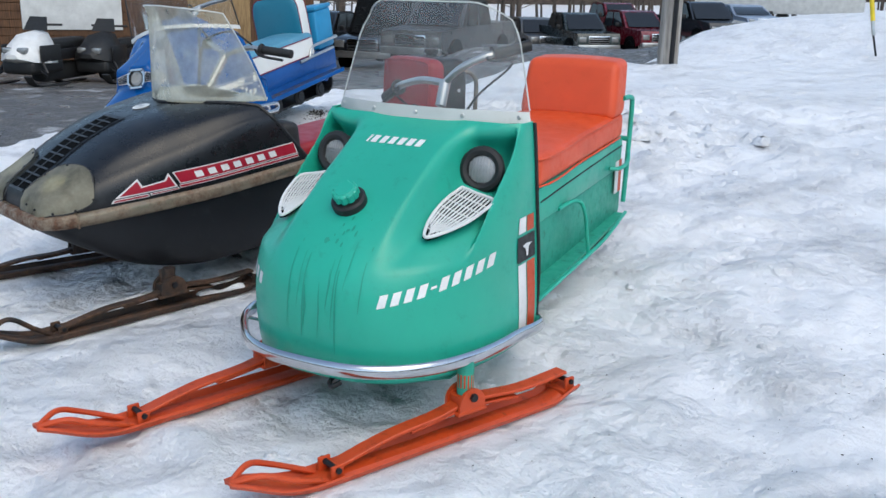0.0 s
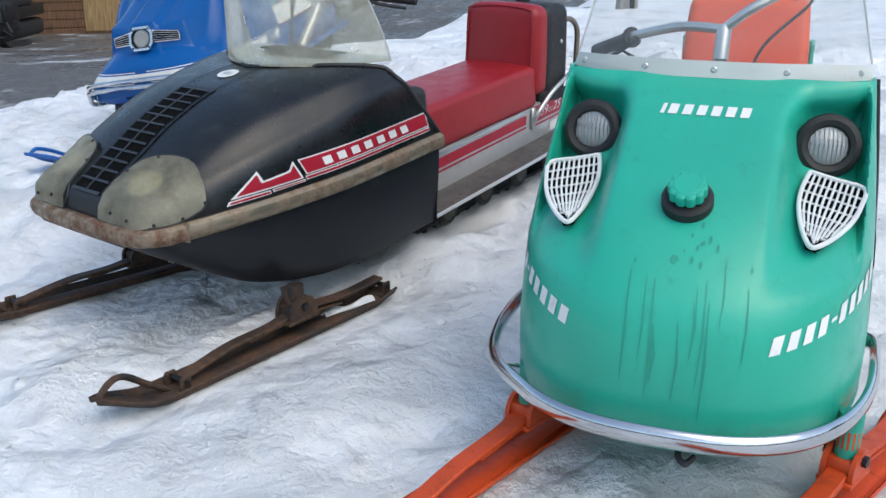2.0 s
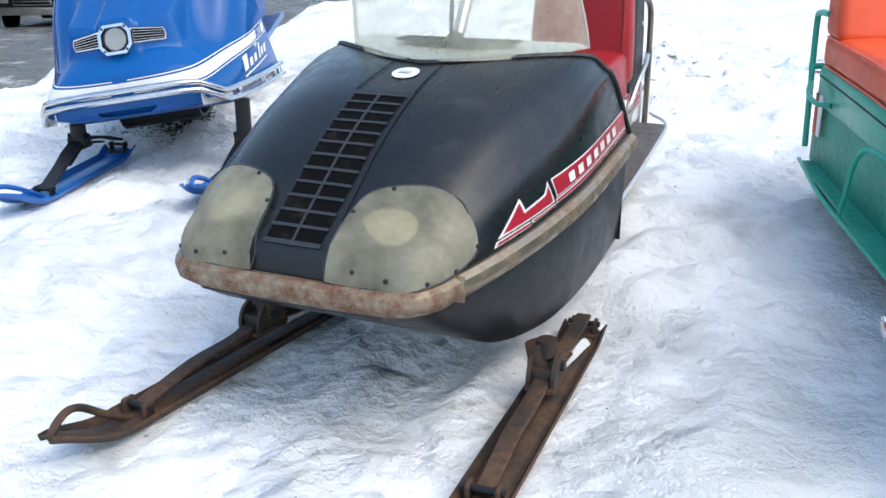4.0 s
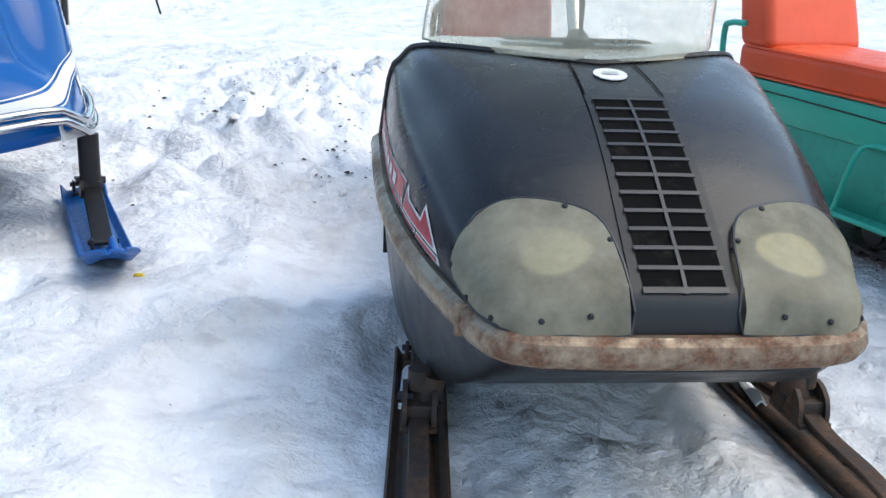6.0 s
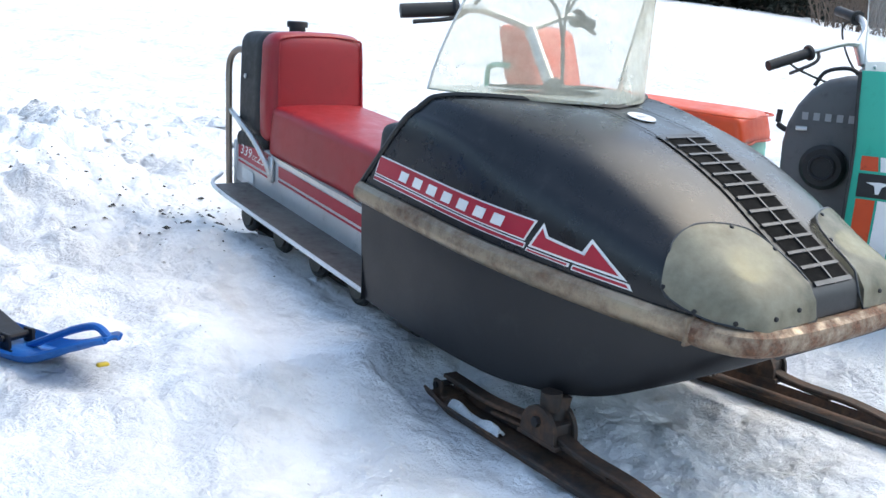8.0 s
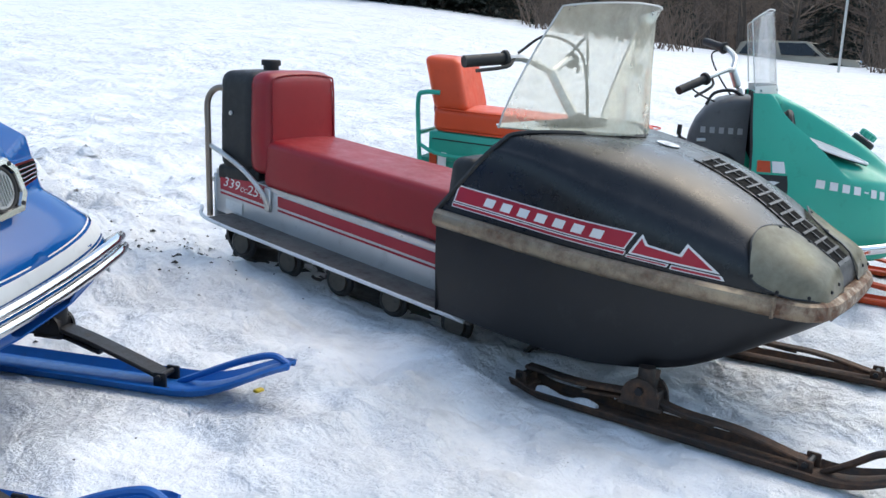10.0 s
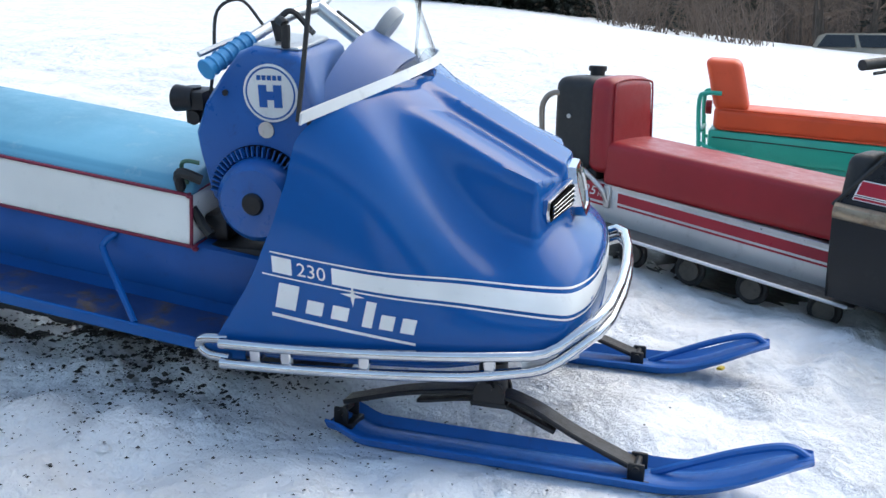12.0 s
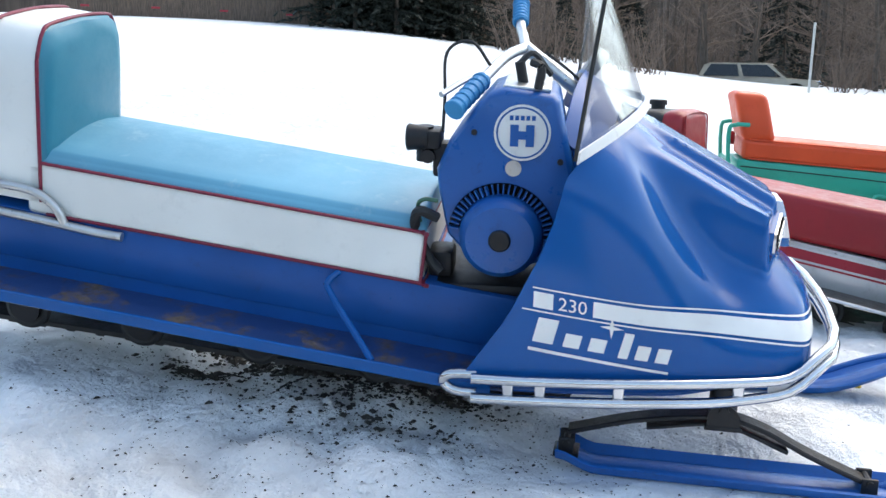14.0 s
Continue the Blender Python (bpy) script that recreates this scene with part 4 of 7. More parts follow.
# ---- black sled ----
def build_black():
    sled = thing("snowmobile", pose(0, 0, 0, 0, 0, 0), "black vintage snowmobile with red seat and rusty trim on snow", "snowmobile", "row of vintage snowmobiles")
    W = spline_table([(-0.405, 0.235), (-0.395, 0.262), (-0.38, 0.280), (-0.35, 0.298), (-0.31, 0.312), (-0.25, 0.335), (-0.15, 0.366), (0.0, 0.398), (0.2, 0.424), (0.4, 0.432), (0.68, 0.432)])
    ZB = spline_table([(-0.41, 0.376), (-0.31, 0.384), (-0.15, 0.404), (0.0, 0.421), (0.23, 0.447), (0.45, 0.475), (0.68, 0.503)])
    ZC = spline_table([(-0.405, 0.396), (-0.402, 0.430), (-0.392, 0.455), (-0.37, 0.474), (-0.31, 0.516), (-0.255, 0.553), (-0.15, 0.624), (0.0, 0.697), (0.137, 0.736), (0.25, 0.756), (0.4, 0.772), (0.62, 0.785)])
    NN = spline_table([(-0.405, 5.0), (-0.3, 3.4), (0.0, 3.2), (0.2, 4.0), (0.42, 7.0), (0.62, 8.0)])
    def rear_cut(x):
        """Rear edge of the hood at x."""
        return 0.466 - 0.25 * (1 - min(1.0, abs(x) / 0.375) ** 2.2)
    def hood(a, y):
        """a: -1..1 across; y: along."""
        n, w, zb, zc = NN(y), W(y), ZB(y) + 0.012, ZC(y)
        ph = a * math.pi / 2
        s, c = abs(math.sin(ph)) ** (2 / n), max(0, math.cos(ph)) ** (2 / n)
        x = w * s * (1 - 0.045 * step(0.0, 0.6, y) * c)
        z = zb + (zc - zb) * c
        # soft hollow along the shoulder
        z -= 0.012 * math.exp(-(((abs(a) - 0.62) / 0.10) ** 2)) * step(-0.35, 0.0, y)
        return Vector((math.copysign(x, a), y, z))
    def hood_uv(u, v):
        a = 2 * u - 1
        q = hood(a, 0.47)
        end = rear_cut(q.x) + 0.78 * max(0.0, 0.752 - q.z)
        return hood(a, -0.405 + (end + 0.405) * v ** 1.25)
    hd = part("hood", sheet(hood_uv, 72, 56, 0.006), BLACK_HOOD, sled, "worn black fibreglass hood")
    part("nose_face", sheet(lambda u, v: Vector((hood(2 * u - 1, -0.405).x, -0.409, ZB(-0.405) + (hood(2 * u - 1, -0.405).z - ZB(-0.405)) * v)), 24, 2), BLACK_HOOD, hd)
    # rear bulkhead, a sheet coloured near-black for the cockpit's shade, and cockpit edge
    part("bulkhead", sheet(lambda u, v: Vector((hood(2 * u - 1, 0.56).x * 0.97, 0.55 - 0.12 * v, 0.30 + (hood(2 * u - 1, 0.56).z - 0.02 - 0.30) * v)), 30, 4, 0.004), DEEP, sled, "near-black closing sheet for the shaded cockpit")
    part("cockpit_edge", tube([hood_uv(i / 30, 1.0) + Vector((0, 0.004, 0.002)) for i in range(31)], 0.008, 6, 2), BLACK, hd)
    for s in (-1, 1):
        part("knee_pad", box(min(s * 0.20, s * 0.40), max(s * 0.20, s * 0.40), 0.60, 0.69, 0.36, 0.68, 0.03, 3, lambda x, y, z, s=s: (x, y - 0.12 * (z - 0.36), z)), BLACK, sled, "black foam knee pad")
    # centre strip with the louvres
    def strip(u, v):
        """u: metres across, v: metres along."""
        y = v
        n, w, zb, zc = NN(y), W(y), ZB(y) + 0.012, ZC(y)
        return Vector((u, y, zb + (zc - zb) * (1 - min(0.995, abs(u) / w) ** n) ** (1 / n)))
    part("centre_strip", decal([(-0.084, -0.4045), (0.084, -0.4045), (0.078, 0.03), (-0.078, 0.03)], strip, 0.008, 0.0035, 0.002), BLACK_PAN, hd, "black louvred centre panel")
    for s in (-1, 1):
        part("centre_seam", decal([(s * 0.076 - 0.002, 0.03), (s * 0.076 + 0.002, 0.03), (s * 0.068 + 0.002, 0.215), (s * 0.068 - 0.002, 0.215)], strip, 0.03, 0.003), DEEP, hd)
    # flat black sheet on the uncut hood; the louvres' shade is its colour
    vent = part("louvre_recess", decal([(-0.066, -0.388), (0.066, -0.388), (0.066, 0.008), (-0.066, 0.008)], strip, 0.012, 0.0050), DEEP, hd, "black sheet painting the shade of the louvre openings")
    for i in range(13):
        y = -0.386 + 0.394 * i / 12
        part("louvre_slat", decal([(-0.068, y - 0.0032), (0.068, y - 0.0032), (0.068, y + 0.0032), (-0.068, y + 0.0032)], strip, 0.03, 0.0085, 0.003), SLAT, vent)
    part("louvre_rib", decal([(-0.003, -0.390), (0.003, -0.390), (0.003, 0.010), (-0.003, 0.010)], strip, 0.03, 0.0088, 0.003), SLAT, vent)
    part("badge", decal([(0.034 * math.cos(k * math.pi / 12), 0.14 + 0.034 * math.sin(k * math.pi / 12)) for k in range(24)], strip, 0.02, 0.004, 0.002), WHITE, hd, "small round white badge")
    part("badge_mark", decal([(-0.016, 0.132), (0.016, 0.132), (0.016, 0.148), (-0.016, 0.148)], strip, 0.02, 0.0065), ALU, hd)
    # yellowed lamp covers
    for s in (-1, 1):
        def front(a, y, s=s):
            return hood(s * a, y)
        def ac(x, y):
            """The hood's own coordinate for a point x from the middle."""
            return 2 / math.pi * math.asin(min(1.0, (x / W(y)) ** (NN(y) / 2)))
        upper = [(0.312, -0.221), (0.29, -0.214), (0.24, -0.217), (0.175, -0.236), (0.130, -0.256), (0.107, -0.282), (0.095, -0.325), (0.089, -0.38), (0.088, -0.4045)]
        pl = [(0.35, -0.4045), (0.7, -0.4045), (0.975, -0.4045), (0.978, -0.38), (0.978, -0.34), (0.968, -0.30), (0.945, -0.262), (0.90, -0.236)] + [(ac(x, y), y) for x, y in upper]
        lens = part("lamp_cover", decal(pl, front, 0.016, 0.012 * s), LENS, hd, "yellowed translucent headlamp cover")
        def on_cover(a, y, lift, front=front, s=s):
            p = front(a, y)
            n = (front(a + 0.004, y) - p).cross(front(a, y + 0.002) - p) * s
            return p + n.normalized() * lift, n.normalized()
        part("cover_edge", tube([on_cover(a, b, 0.011)[0] for a, b in pl + pl[:1]], 0.0026, 6, 2), SLAT, lens)
        part("reflector", decal([(ac(0.20, -0.33) + 0.16 * math.cos(k * math.pi / 10), -0.322 + 0.04 * math.sin(k * math.pi / 10)) for k in range(20)], front, 0.02, 0.006 * s), REFLECTOR, lens, "cream lamp reflector")
        for a, b in ((0.20, -0.402), (0.62, -0.402), (0.955, -0.37), (0.955, -0.30), (0.89, -0.238), (ac(0.165, -0.244), -0.247), (ac(0.104, -0.31), -0.31)):
            q, n = on_cover(a, b, 0.010)
            part("screw", disc(q, n, 0.005, 0.006, 8, 0.002), DARK_IRON, lens)
    # rusty trim rail round the nose
    def rail(y, s, out=0.0):
        return Vector((s * (W(y) + out), y, ZB(y)))
    path = [rail(0.668 - 0.968 * i / 22, 1) for i in range(23)] + [Vector((0.306, -0.338, 0.381)), Vector((0.289, -0.372, 0.379)), Vector((0.262, -0.398, 0.378)), Vector((0.22, -0.410, 0.377)), Vector((0.11, -0.416, 0.376)), Vector((0, -0.418, 0.376))]
    path = path + [Vector((-p.x, p.y, p.z)) for p in path[::-1][1:]]
    sec = [(-0.012, -0.024), (0.010, -0.026), (0.022, -0.016), (0.026, 0.0), (0.022, 0.016), (0.008, 0.026), (-0.012, 0.024)]
    sec = [(-a, b) for a, b in sec]
    for piece in (path[:23], path[-23:]):
        part("trim_rail", loft(sweep(piece, sec)), RUSTY_TRIM, sled, "stained chrome trim rail")
    part("nose_trim", loft(sweep(path[22:-22], sec)), RUSTY_NOSE, sled, "rust-speckled chrome nose trim")
    for s in (-1, 1):
        p = rail(-0.30, s, 0.012)
        part("trim_joint", box(p.x - 0.016, p.x + 0.016, p.y - 0.004, p.y + 0.004, p.z - 0.028, p.z + 0.028, 0.002), RUSTY_TRIM, sled)
    # belly pan
    BOT = spline_table([(-0.41, 0.345), (-0.36, 0.315), (-0.21, 0.235), (-0.1, 0.184), (0.0, 0.160), (0.1, 0.149), (0.2, 0.147), (0.4, 0.170), (0.68, 0.210)])
    BX = spline_table([(-0.41, 0.21), (-0.35, 0.250), (-0.21, 0.300), (0.0, 0.345), (0.2, 0.380), (0.4, 0.402), (0.68, 0.408)])
    def pan(u, v):
        y = -0.408 + 1.083 * v
        k = 2 * u - 1
        s = math.copysign(1, k)
        k = abs(k)
        w, zb, b, bx = W(y) - 0.006, ZB(y) - 0.012, BOT(y), BX(y)
        if k < 0.5:
            q = k / 0.5
            return Vector((s * bx * q, y, b - 0.012 * (1 - q * q) * 0 + 0.0))
        q = (k - 0.5) / 0.5
        return Vector((s * (bx + (w - bx) * math.sin(q * math.pi / 2) ** 0.9), y, b + (zb - b) * q ** 1.25))
    part("belly_pan", sheet(pan, 40, 44, 0.006), BLACK_PAN, sled, "dull black belly pan")
    part("pan_nose", sheet(lambda u, v: Vector((pan(u, 0).x, -0.408 - 0.012 * math.cos((u - 0.5) * 2), pan(u, 0).z + (0.368 - pan(u, 0).z) * v)), 24, 2), BLACK_PAN, sled)
    part("pan_rear", sheet(lambda u, v: Vector((pan(u, 1).x * 0.99, 0.670, 0.21 + (pan(u, 1).z - 0.21) * v)), 24, 2), BLACK_PAN, sled)
    # side band with arrow
    def side(s):
        def fn(u, v):
            """u: along (y), v: 0..1 up the band; the band rides above the trim."""
            y = u
            n, w, zb, zc = NN(y), W(y), ZB(y) + 0.012, ZC(y)
            z = zb + 0.028 + v * 0.070
            t = min(1.0, (z - zb) / (zc - zb))
            x = w * (1 - t**n) ** (1 / n) * (1 - 0.045 * step(0.0, 0.6, y) * t)
            return Vector((s * x, y, z))
        return fn
    for s in (-1, 1):
        f = side(s)
        L = 0.003 * -s
        def q(poly, m, lift, lab="", f=f, s=s):
            part("band_piece", decal(poly, f, 0.03, lift * (1 if s > 0 else -1)), m, hd, lab)
        q([(0.078, 0.28), (0.614, 0.28), (0.598, 1.0), (0.050, 1.0)], WHITE, 0.0015, "white edged side band")
        q([(0.080, 0.33), (0.608, 0.33), (0.594, 0.95), (0.057, 0.95)], RED_BAND, 0.003, "red side band")
        q([(0.078, 0.05), (0.619, 0.05), (0.615, 0.24), (0.074, 0.24)], WHITE, 0.0015)
        q([(0.080, 0.09), (0.615, 0.09), (0.613, 0.20), (0.076, 0.20)], RED_BAND, 0.003)
        q([(-0.168, 0.16), (0.068, 0.16), (0.034, 1.0), (0.018, 0.66), (-0.064, 0.56), (-0.080, 1.0)], WHITE, 0.0015, "white edged arrow")
        q([(-0.150, 0.23), (0.058, 0.23), (0.034, 0.84), (0.024, 0.59), (-0.071, 0.48), (-0.083, 0.87)], RED_BAND, 0.003, "red arrow")
        q([(-0.180, -0.06), (-0.042, -0.06), (-0.046, 0.11), (-0.172, 0.11)], WHITE, 0.0015)
        q([(-0.172, -0.02), (-0.046, -0.02), (-0.049, 0.07), (-0.166, 0.07)], RED_BAND, 0.003)
        q([(-0.036, -0.02), (0.074, 0.0), (0.072, 0.11), (-0.040, 0.11)], WHITE, 0.0015)
        q([(-0.032, 0.02), (0.070, 0.03), (0.068, 0.08), (-0.034, 0.08)], RED_BAND, 0.003)
        word_mark(hd, WHITE, "white word mark drawn as blocks", [0] * 7, 0.142, 0.44, 0.040, 0.36, 0.0155, f, -0.03, 0.0045 * (1 if s > 0 else -1), 0.05)
    # windshield and its apron
    def ws(u, k):
        """u: -1..1 across, k: 0..1 up."""
        ang = u * 1.15
        w = 0.345 - 0.065 * k ** 1.5
        x = w * math.sin(ang) / math.sin(1.15)
        y0 = 0.226 + (0.525 - 0.226) * ((1 - math.cos(ang)) / (1 - math.cos(1.15)))
        y = y0 + (0.035 - 0.185 * abs(u) ** 1.5) * k ** 1.2 - 0.02 * max(0.0, k - 0.9) * 10 * (1 - u * u)
        base = 0.757 + 0.014 * abs(u) ** 1.5
        top = 1.142 - 0.02 * abs(u) ** 2 - 0.05 * max(0, abs(u) - 0.8) ** 2 * 20 * 0.05
        return Vector((x, y, base + (top - base) * k))
    wsob = part("windshield", sheet(lambda u, v: ws(2 * u - 1, v), 44, 20), HAZY, sled, "hazy clear plastic windshield")
    wsob.visible_shadow = False
    part("windshield_edge", tube([ws(-1, k / 8) for k in range(9)] + [ws(-1 + i / 12, 1) for i in range(1, 25)] + [ws(1, 1 - k / 8) for k in range(1, 9)], 0.003, 6, 1), FROST, wsob)
    part("apron", sheet(lambda u, v: ws(2 * u - 1, 0) * (1 - v) + Vector((0.30 * (2 * u - 1), 0.56, 0.775)) * v + Vector((0, 0, 0.004)), 40, 6, 0.004), APRON, wsob, "grey frosted flange of the windshield")
    # no hole is cut: a black sheet paints the opening's shade on the apron
    part("dash_opening", decal([(-0.17, 0.42), (-0.06, 0.38), (0.08, 0.38), (0.17, 0.42), (0.17, 0.50), (-0.17, 0.50)], lambda a, b: Vector((a, b, 0.787)), 0.2, 0.0, 0.004), DEEP, sled, "black sheet standing for the shaded steering opening")
    # handlebar
    hb = part("handlebar", tube([(0, 0.44, 0.77), (0, 0.50, 0.86), (0, 0.545, 0.93)], 0.017, 10), DULL_CHROME, sled, "chrome handlebar with black grips")
    part("boot", tube([(0, 0.425, 0.765), (0, 0.45, 0.80)], 0.04, 14, 6, 0.5), BLACK, hb)
    for s in (-1, 1):
        part("bar_arm", tube([(0, 0.545, 0.93), (s * 0.08, 0.555, 0.955), (s * 0.16, 0.57, 0.972), (s * 0.24, 0.60, 0.965)], 0.012, 8), DULL_CHROME, hb)
        part("grip", tube([(s * 0.22, 0.59, 0.968), (s * 0.345, 0.655, 0.955)], 0.018, 12), BLACK, hb)
        part("grip_flange", disc((s * 0.215, 0.587, 0.968), (s * 0.125, 0.065, -0.013), 0.026, 0.012, 14, 0.003), BLACK, hb)
        part("lever", tube([(s * 0.19, 0.575, 0.97), (s * 0.24, 0.57, 0.945), (s * 0.33, 0.62, 0.93)], 0.006, 6), BLACK, hb)
        part("cable", tube([(s * 0.17, 0.575, 0.985), (s * 0.13, 0.50, 1.04), (s * 0.03, 0.44, 1.0), (0.0, 0.42, 0.9), (0, 0.41, 0.79)], 0.0045, 6), BLACK, hb)
    # tunnel and running boards
    def tilt(x, y, z):
        return (x, y, z + 0.142 * (y - 0.82))
    part("tunnel", box(-0.185, 0.185, 0.60, 1.89, 0.180, 0.352, 0.01, 2, tilt), ALU, sled, "silver painted tunnel")
    part("tunnel_rear_plate", box(-0.19, 0.19, 1.885, 1.895, 0.14, 0.33, 0.003, 1, tilt), ALU, sled)
    for s in (-1, 1):
        def sd(u, v, s=s):
            return Vector((s * 0.186, *tilt(0, u, v)[1:]))
        lf = 1 if s < 0 else -1
        part("side_stripe", decal([(0.64, 0.285), (1.555, 0.285), (1.555, 0.325), (0.64, 0.325)], sd, 0.3, -0.002 * lf), RED_BAND, sled, "dark red side stripe")
        part("side_stripe", decal([(0.64, 0.268), (1.555, 0.268), (1.555, 0.276), (0.64, 0.276)], sd, 0.3, -0.002 * lf), RED_BAND, sled, "thin dark red line")
        part("seat_rail", decal([(0.64, 0.334), (1.60, 0.334), (1.60, 0.349), (0.64, 0.349)], sd, 0.3, -0.006 * lf, 0.004), DULL_CHROME, sled)
        part("power_plate", decal([(1.61, 0.275), (1.86, 0.275), (1.86, 0.345), (1.61, 0.345)], sd, 0.3, -0.002 * lf), RED_BAND, sled, "dark red plate with white figures")
        part("plate_line", decal([(1.61, 0.258), (1.86, 0.258), (1.86, 0.266), (1.61, 0.266)], sd, 0.3, -0.002 * lf), RED_BAND, sled)
        if s < 0:
            tf = lambda a, b: Vector((-0.186, *tilt(0, 1.845 - a, 0.293 + b)[1:]))
        else:
            tf = lambda a, b: Vector((0.186, *tilt(0, 1.625 + a, 0.293 + b)[1:]))
        part("figure_mark", text_mesh("339", 0.052, lambda a, b: tf(a * 1.15, b), 0.004, 0.3), WHITE, sled)
        part("figure_mark", text_mesh("25", 0.052, lambda a, b: tf(0.13 + a * 1.15, b), 0.004, 0.3), WHITE, sled)
        part("figure_mark", text_mesh("CC", 0.026, lambda a, b: tf(0.093 + a, b), 0.004, 0.3), WHITE, sled)
        part("figure_mark", text_mesh("HP", 0.026, lambda a, b: tf(0.198 + a, b), 0.004, 0.3), WHITE, sled)
        part("serial_plate", decal([(1.74, 0.205), (1.83, 0.205), (1.83, 0.245), (1.74, 0.245)], sd, 0.3, -0.002 * lf), WHITE, sled, "pale maker's plate")
        part("running_board", box(min(s * 0.18, s * 0.33), max(s * 0.18, s * 0.33), 0.60, 1.80, 0.184, 0.196, 0.003, 1, lambda x, y, z, s=s: (x if abs(x) < 0.25 else x * (1.0 - 0.05 * step(1.45, 1.80, y)), y, z + 0.142 * (y - 0.82))), BOARD_DARK, sled, "dirty running board")
        part("board_edge", tube([tilt(s * 0.33, 0.62, 0.190), tilt(s * 0.33, 1.2, 0.191), tilt(s * 0.328, 1.5, 0.191), tilt(s * 0.315, 1.80, 0.191), tilt(s * 0.22, 1.93, 0.192)], 0.007, 8), ALU, sled, "pale worn board edge")
        part("grab_pipe", tube([tilt(s * 0.205, 1.90, 0.16), tilt(s * 0.205, 1.905, 0.36), tilt(s * 0.203, 1.91, 0.50), tilt(s * 0.20, 1.915, 0.59), tilt(s * 0.195, 1.90, 0.635), tilt(s * 0.185, 1.87, 0.66), tilt(s * 0.175, 1.84, 0.662)], 0.012, 10), PIPE_BROWN, sled, "browned chrome grab pipe")
        part("side_pipe", tube([tilt(s * 0.20, 1.90, 0.435), tilt(s * 0.215, 1.80, 0.42), tilt(s * 0.215, 1.70, 0.385), tilt(s * 0.21, 1.62, 0.33), tilt(s * 0.195, 1.60, 0.28)], 0.010, 10), DULL_CHROME, sled, "curved chrome side pipe")
        part("pipe_foot", box(min(s * 0.186, s * 0.20), max(s * 0.186, s * 0.20), 1.585, 1.615, 0.255, 0.345, 0.004, 1, tilt), DULL_CHROME, sled)
    part("rear_bar", tube([tilt(-0.205, 1.91, 0.3), tilt(0, 1.93, 0.3), tilt(0.205, 1.91, 0.3)], 0.011, 8), DULL_CHROME, sled)
    # seat
    def sag(x, y, z):
        return (x, y, z + 0.12 * (y - 0.82) + 0.014 * (1 - (x / 0.2) ** 2) * step(0.5, 0.56, z))
    part("seat_cushion", box(-0.195, 0.195, 0.70, 1.63, 0.360, 0.535, 0.026, 4, lambda x, y, z: (x * (1 - 0.04 * step(0.36, 0.55, z)), y - 0.03 * (z - 0.365), z + 0.118 * (y - 0.82) + 0.012 * (1 - (x / 0.2) ** 2) * step(0.5, 0.55, z)), 7), RED, sled, "red vinyl seat cushion")
    back = part("backrest", box(-0.20, 0.20, 1.585, 1.69, 0.50, 0.885, 0.040, 5, lambda x, y, z: (x * (1 - 0.06 * step(0.6, 0.9, z)), y + 0.03 * (z - 0.5) + 0.012 * (x / 0.2) ** 2, z - 0.02 * (x / 0.2) ** 4 * step(0.7, 0.9, z)), 5), RED, sled, "red vinyl backrest")
    part("backrest_seam", tube([(s * 0.17, 1.592 + 0.03 * (z - 0.5), z) for s, z in ((-1, 0.56), (-1, 0.7), (-0.98, 0.83), (-0.85, 0.862), (0, 0.872), (0.85, 0.862), (0.98, 0.83), (1, 0.7), (1, 0.56))], 0.004, 6), RED, back)
    tank = part("fuel_tank", box(-0.198, 0.198, 1.67, 1.865, 0.50, 0.875, 0.045, 5, lambda x, y, z: (x * (1 - 0.05 * step(0.6, 0.9, z)), y + 0.02 * (z - 0.5), z + 0.006 * (1 - (x / 0.2) ** 2) * step(0.8, 0.87, z)), 3), BLACK, sled, "black fuel tank behind the backrest")
    part("filler_neck", disc((0, 1.775, 0.872), (0, 0, 1), 0.030, 0.03, 18), BLACK, tank)
    part("cap", disc((0, 1.775, 0.898), (0, 0, 1), 0.038, 0.022, 20, 0.004), BLACK, tank)
    for s in (-1, 1):
        part("tank_stud", disc((s * 0.196, 1.79, 0.72), (s, 0, 0), 0.009, 0.006, 10, 0.002), DULL_CHROME, tank)
    part("tank_base", box(-0.19, 0.19, 1.66, 1.88, 0.455, 0.52, 0.02, 3), BLACK, sled)
    # track, wheels, skis
    track_belt(sled, 0.165, 0.55, 1.76, 0.03, 0.155, 0.095)
    for y in (0.72, 0.98, 1.22, 1.46, 1.70):
        for s in (-1, 1):
            wheel(sled, s * 0.215, y, 0.112 + 0.125 * (y - 0.72), 0.062, BLACK, HUB_GREY)
    for s, sx, steer in ((-1, -0.37, -4.5), (1, 0.425, 3)):
        ski(sled, sx, 0.0, 0.10, steer, 0.70, 0.41, 0.45, 0.0, RUSTY, RUSTY, 0.12, "hoop", 0.07, 0.02, wall=0.024, leaf=0.040, cap=0.056)
        part("spindle_leg", merged([disc((sx * 0.97, 0, 0.10), (-s * 0.25, 0, 1), 0.028, 0.06, 14)]), RUSTY, sled)
        part("lodged_snow", sheet(lambda u, v, sx=sx: Vector((sx - 0.02 + 0.03 * (u - 0.5) + 0.02 * v, 0.13 + 0.2 * v, 0.022 + 0.02 * math.sin(math.pi * u) * (0.6 + 0.4 * math.sin(9 * v)))), 6, 14, 0.006), SNOW, sled)
    return sled


HUB_GREY = painted("dirty_hub", (0.09, 0.082, 0.07), 0.6, 0.3, (0.05, 0.045, 0.04), 0.7, 14, 0.1)
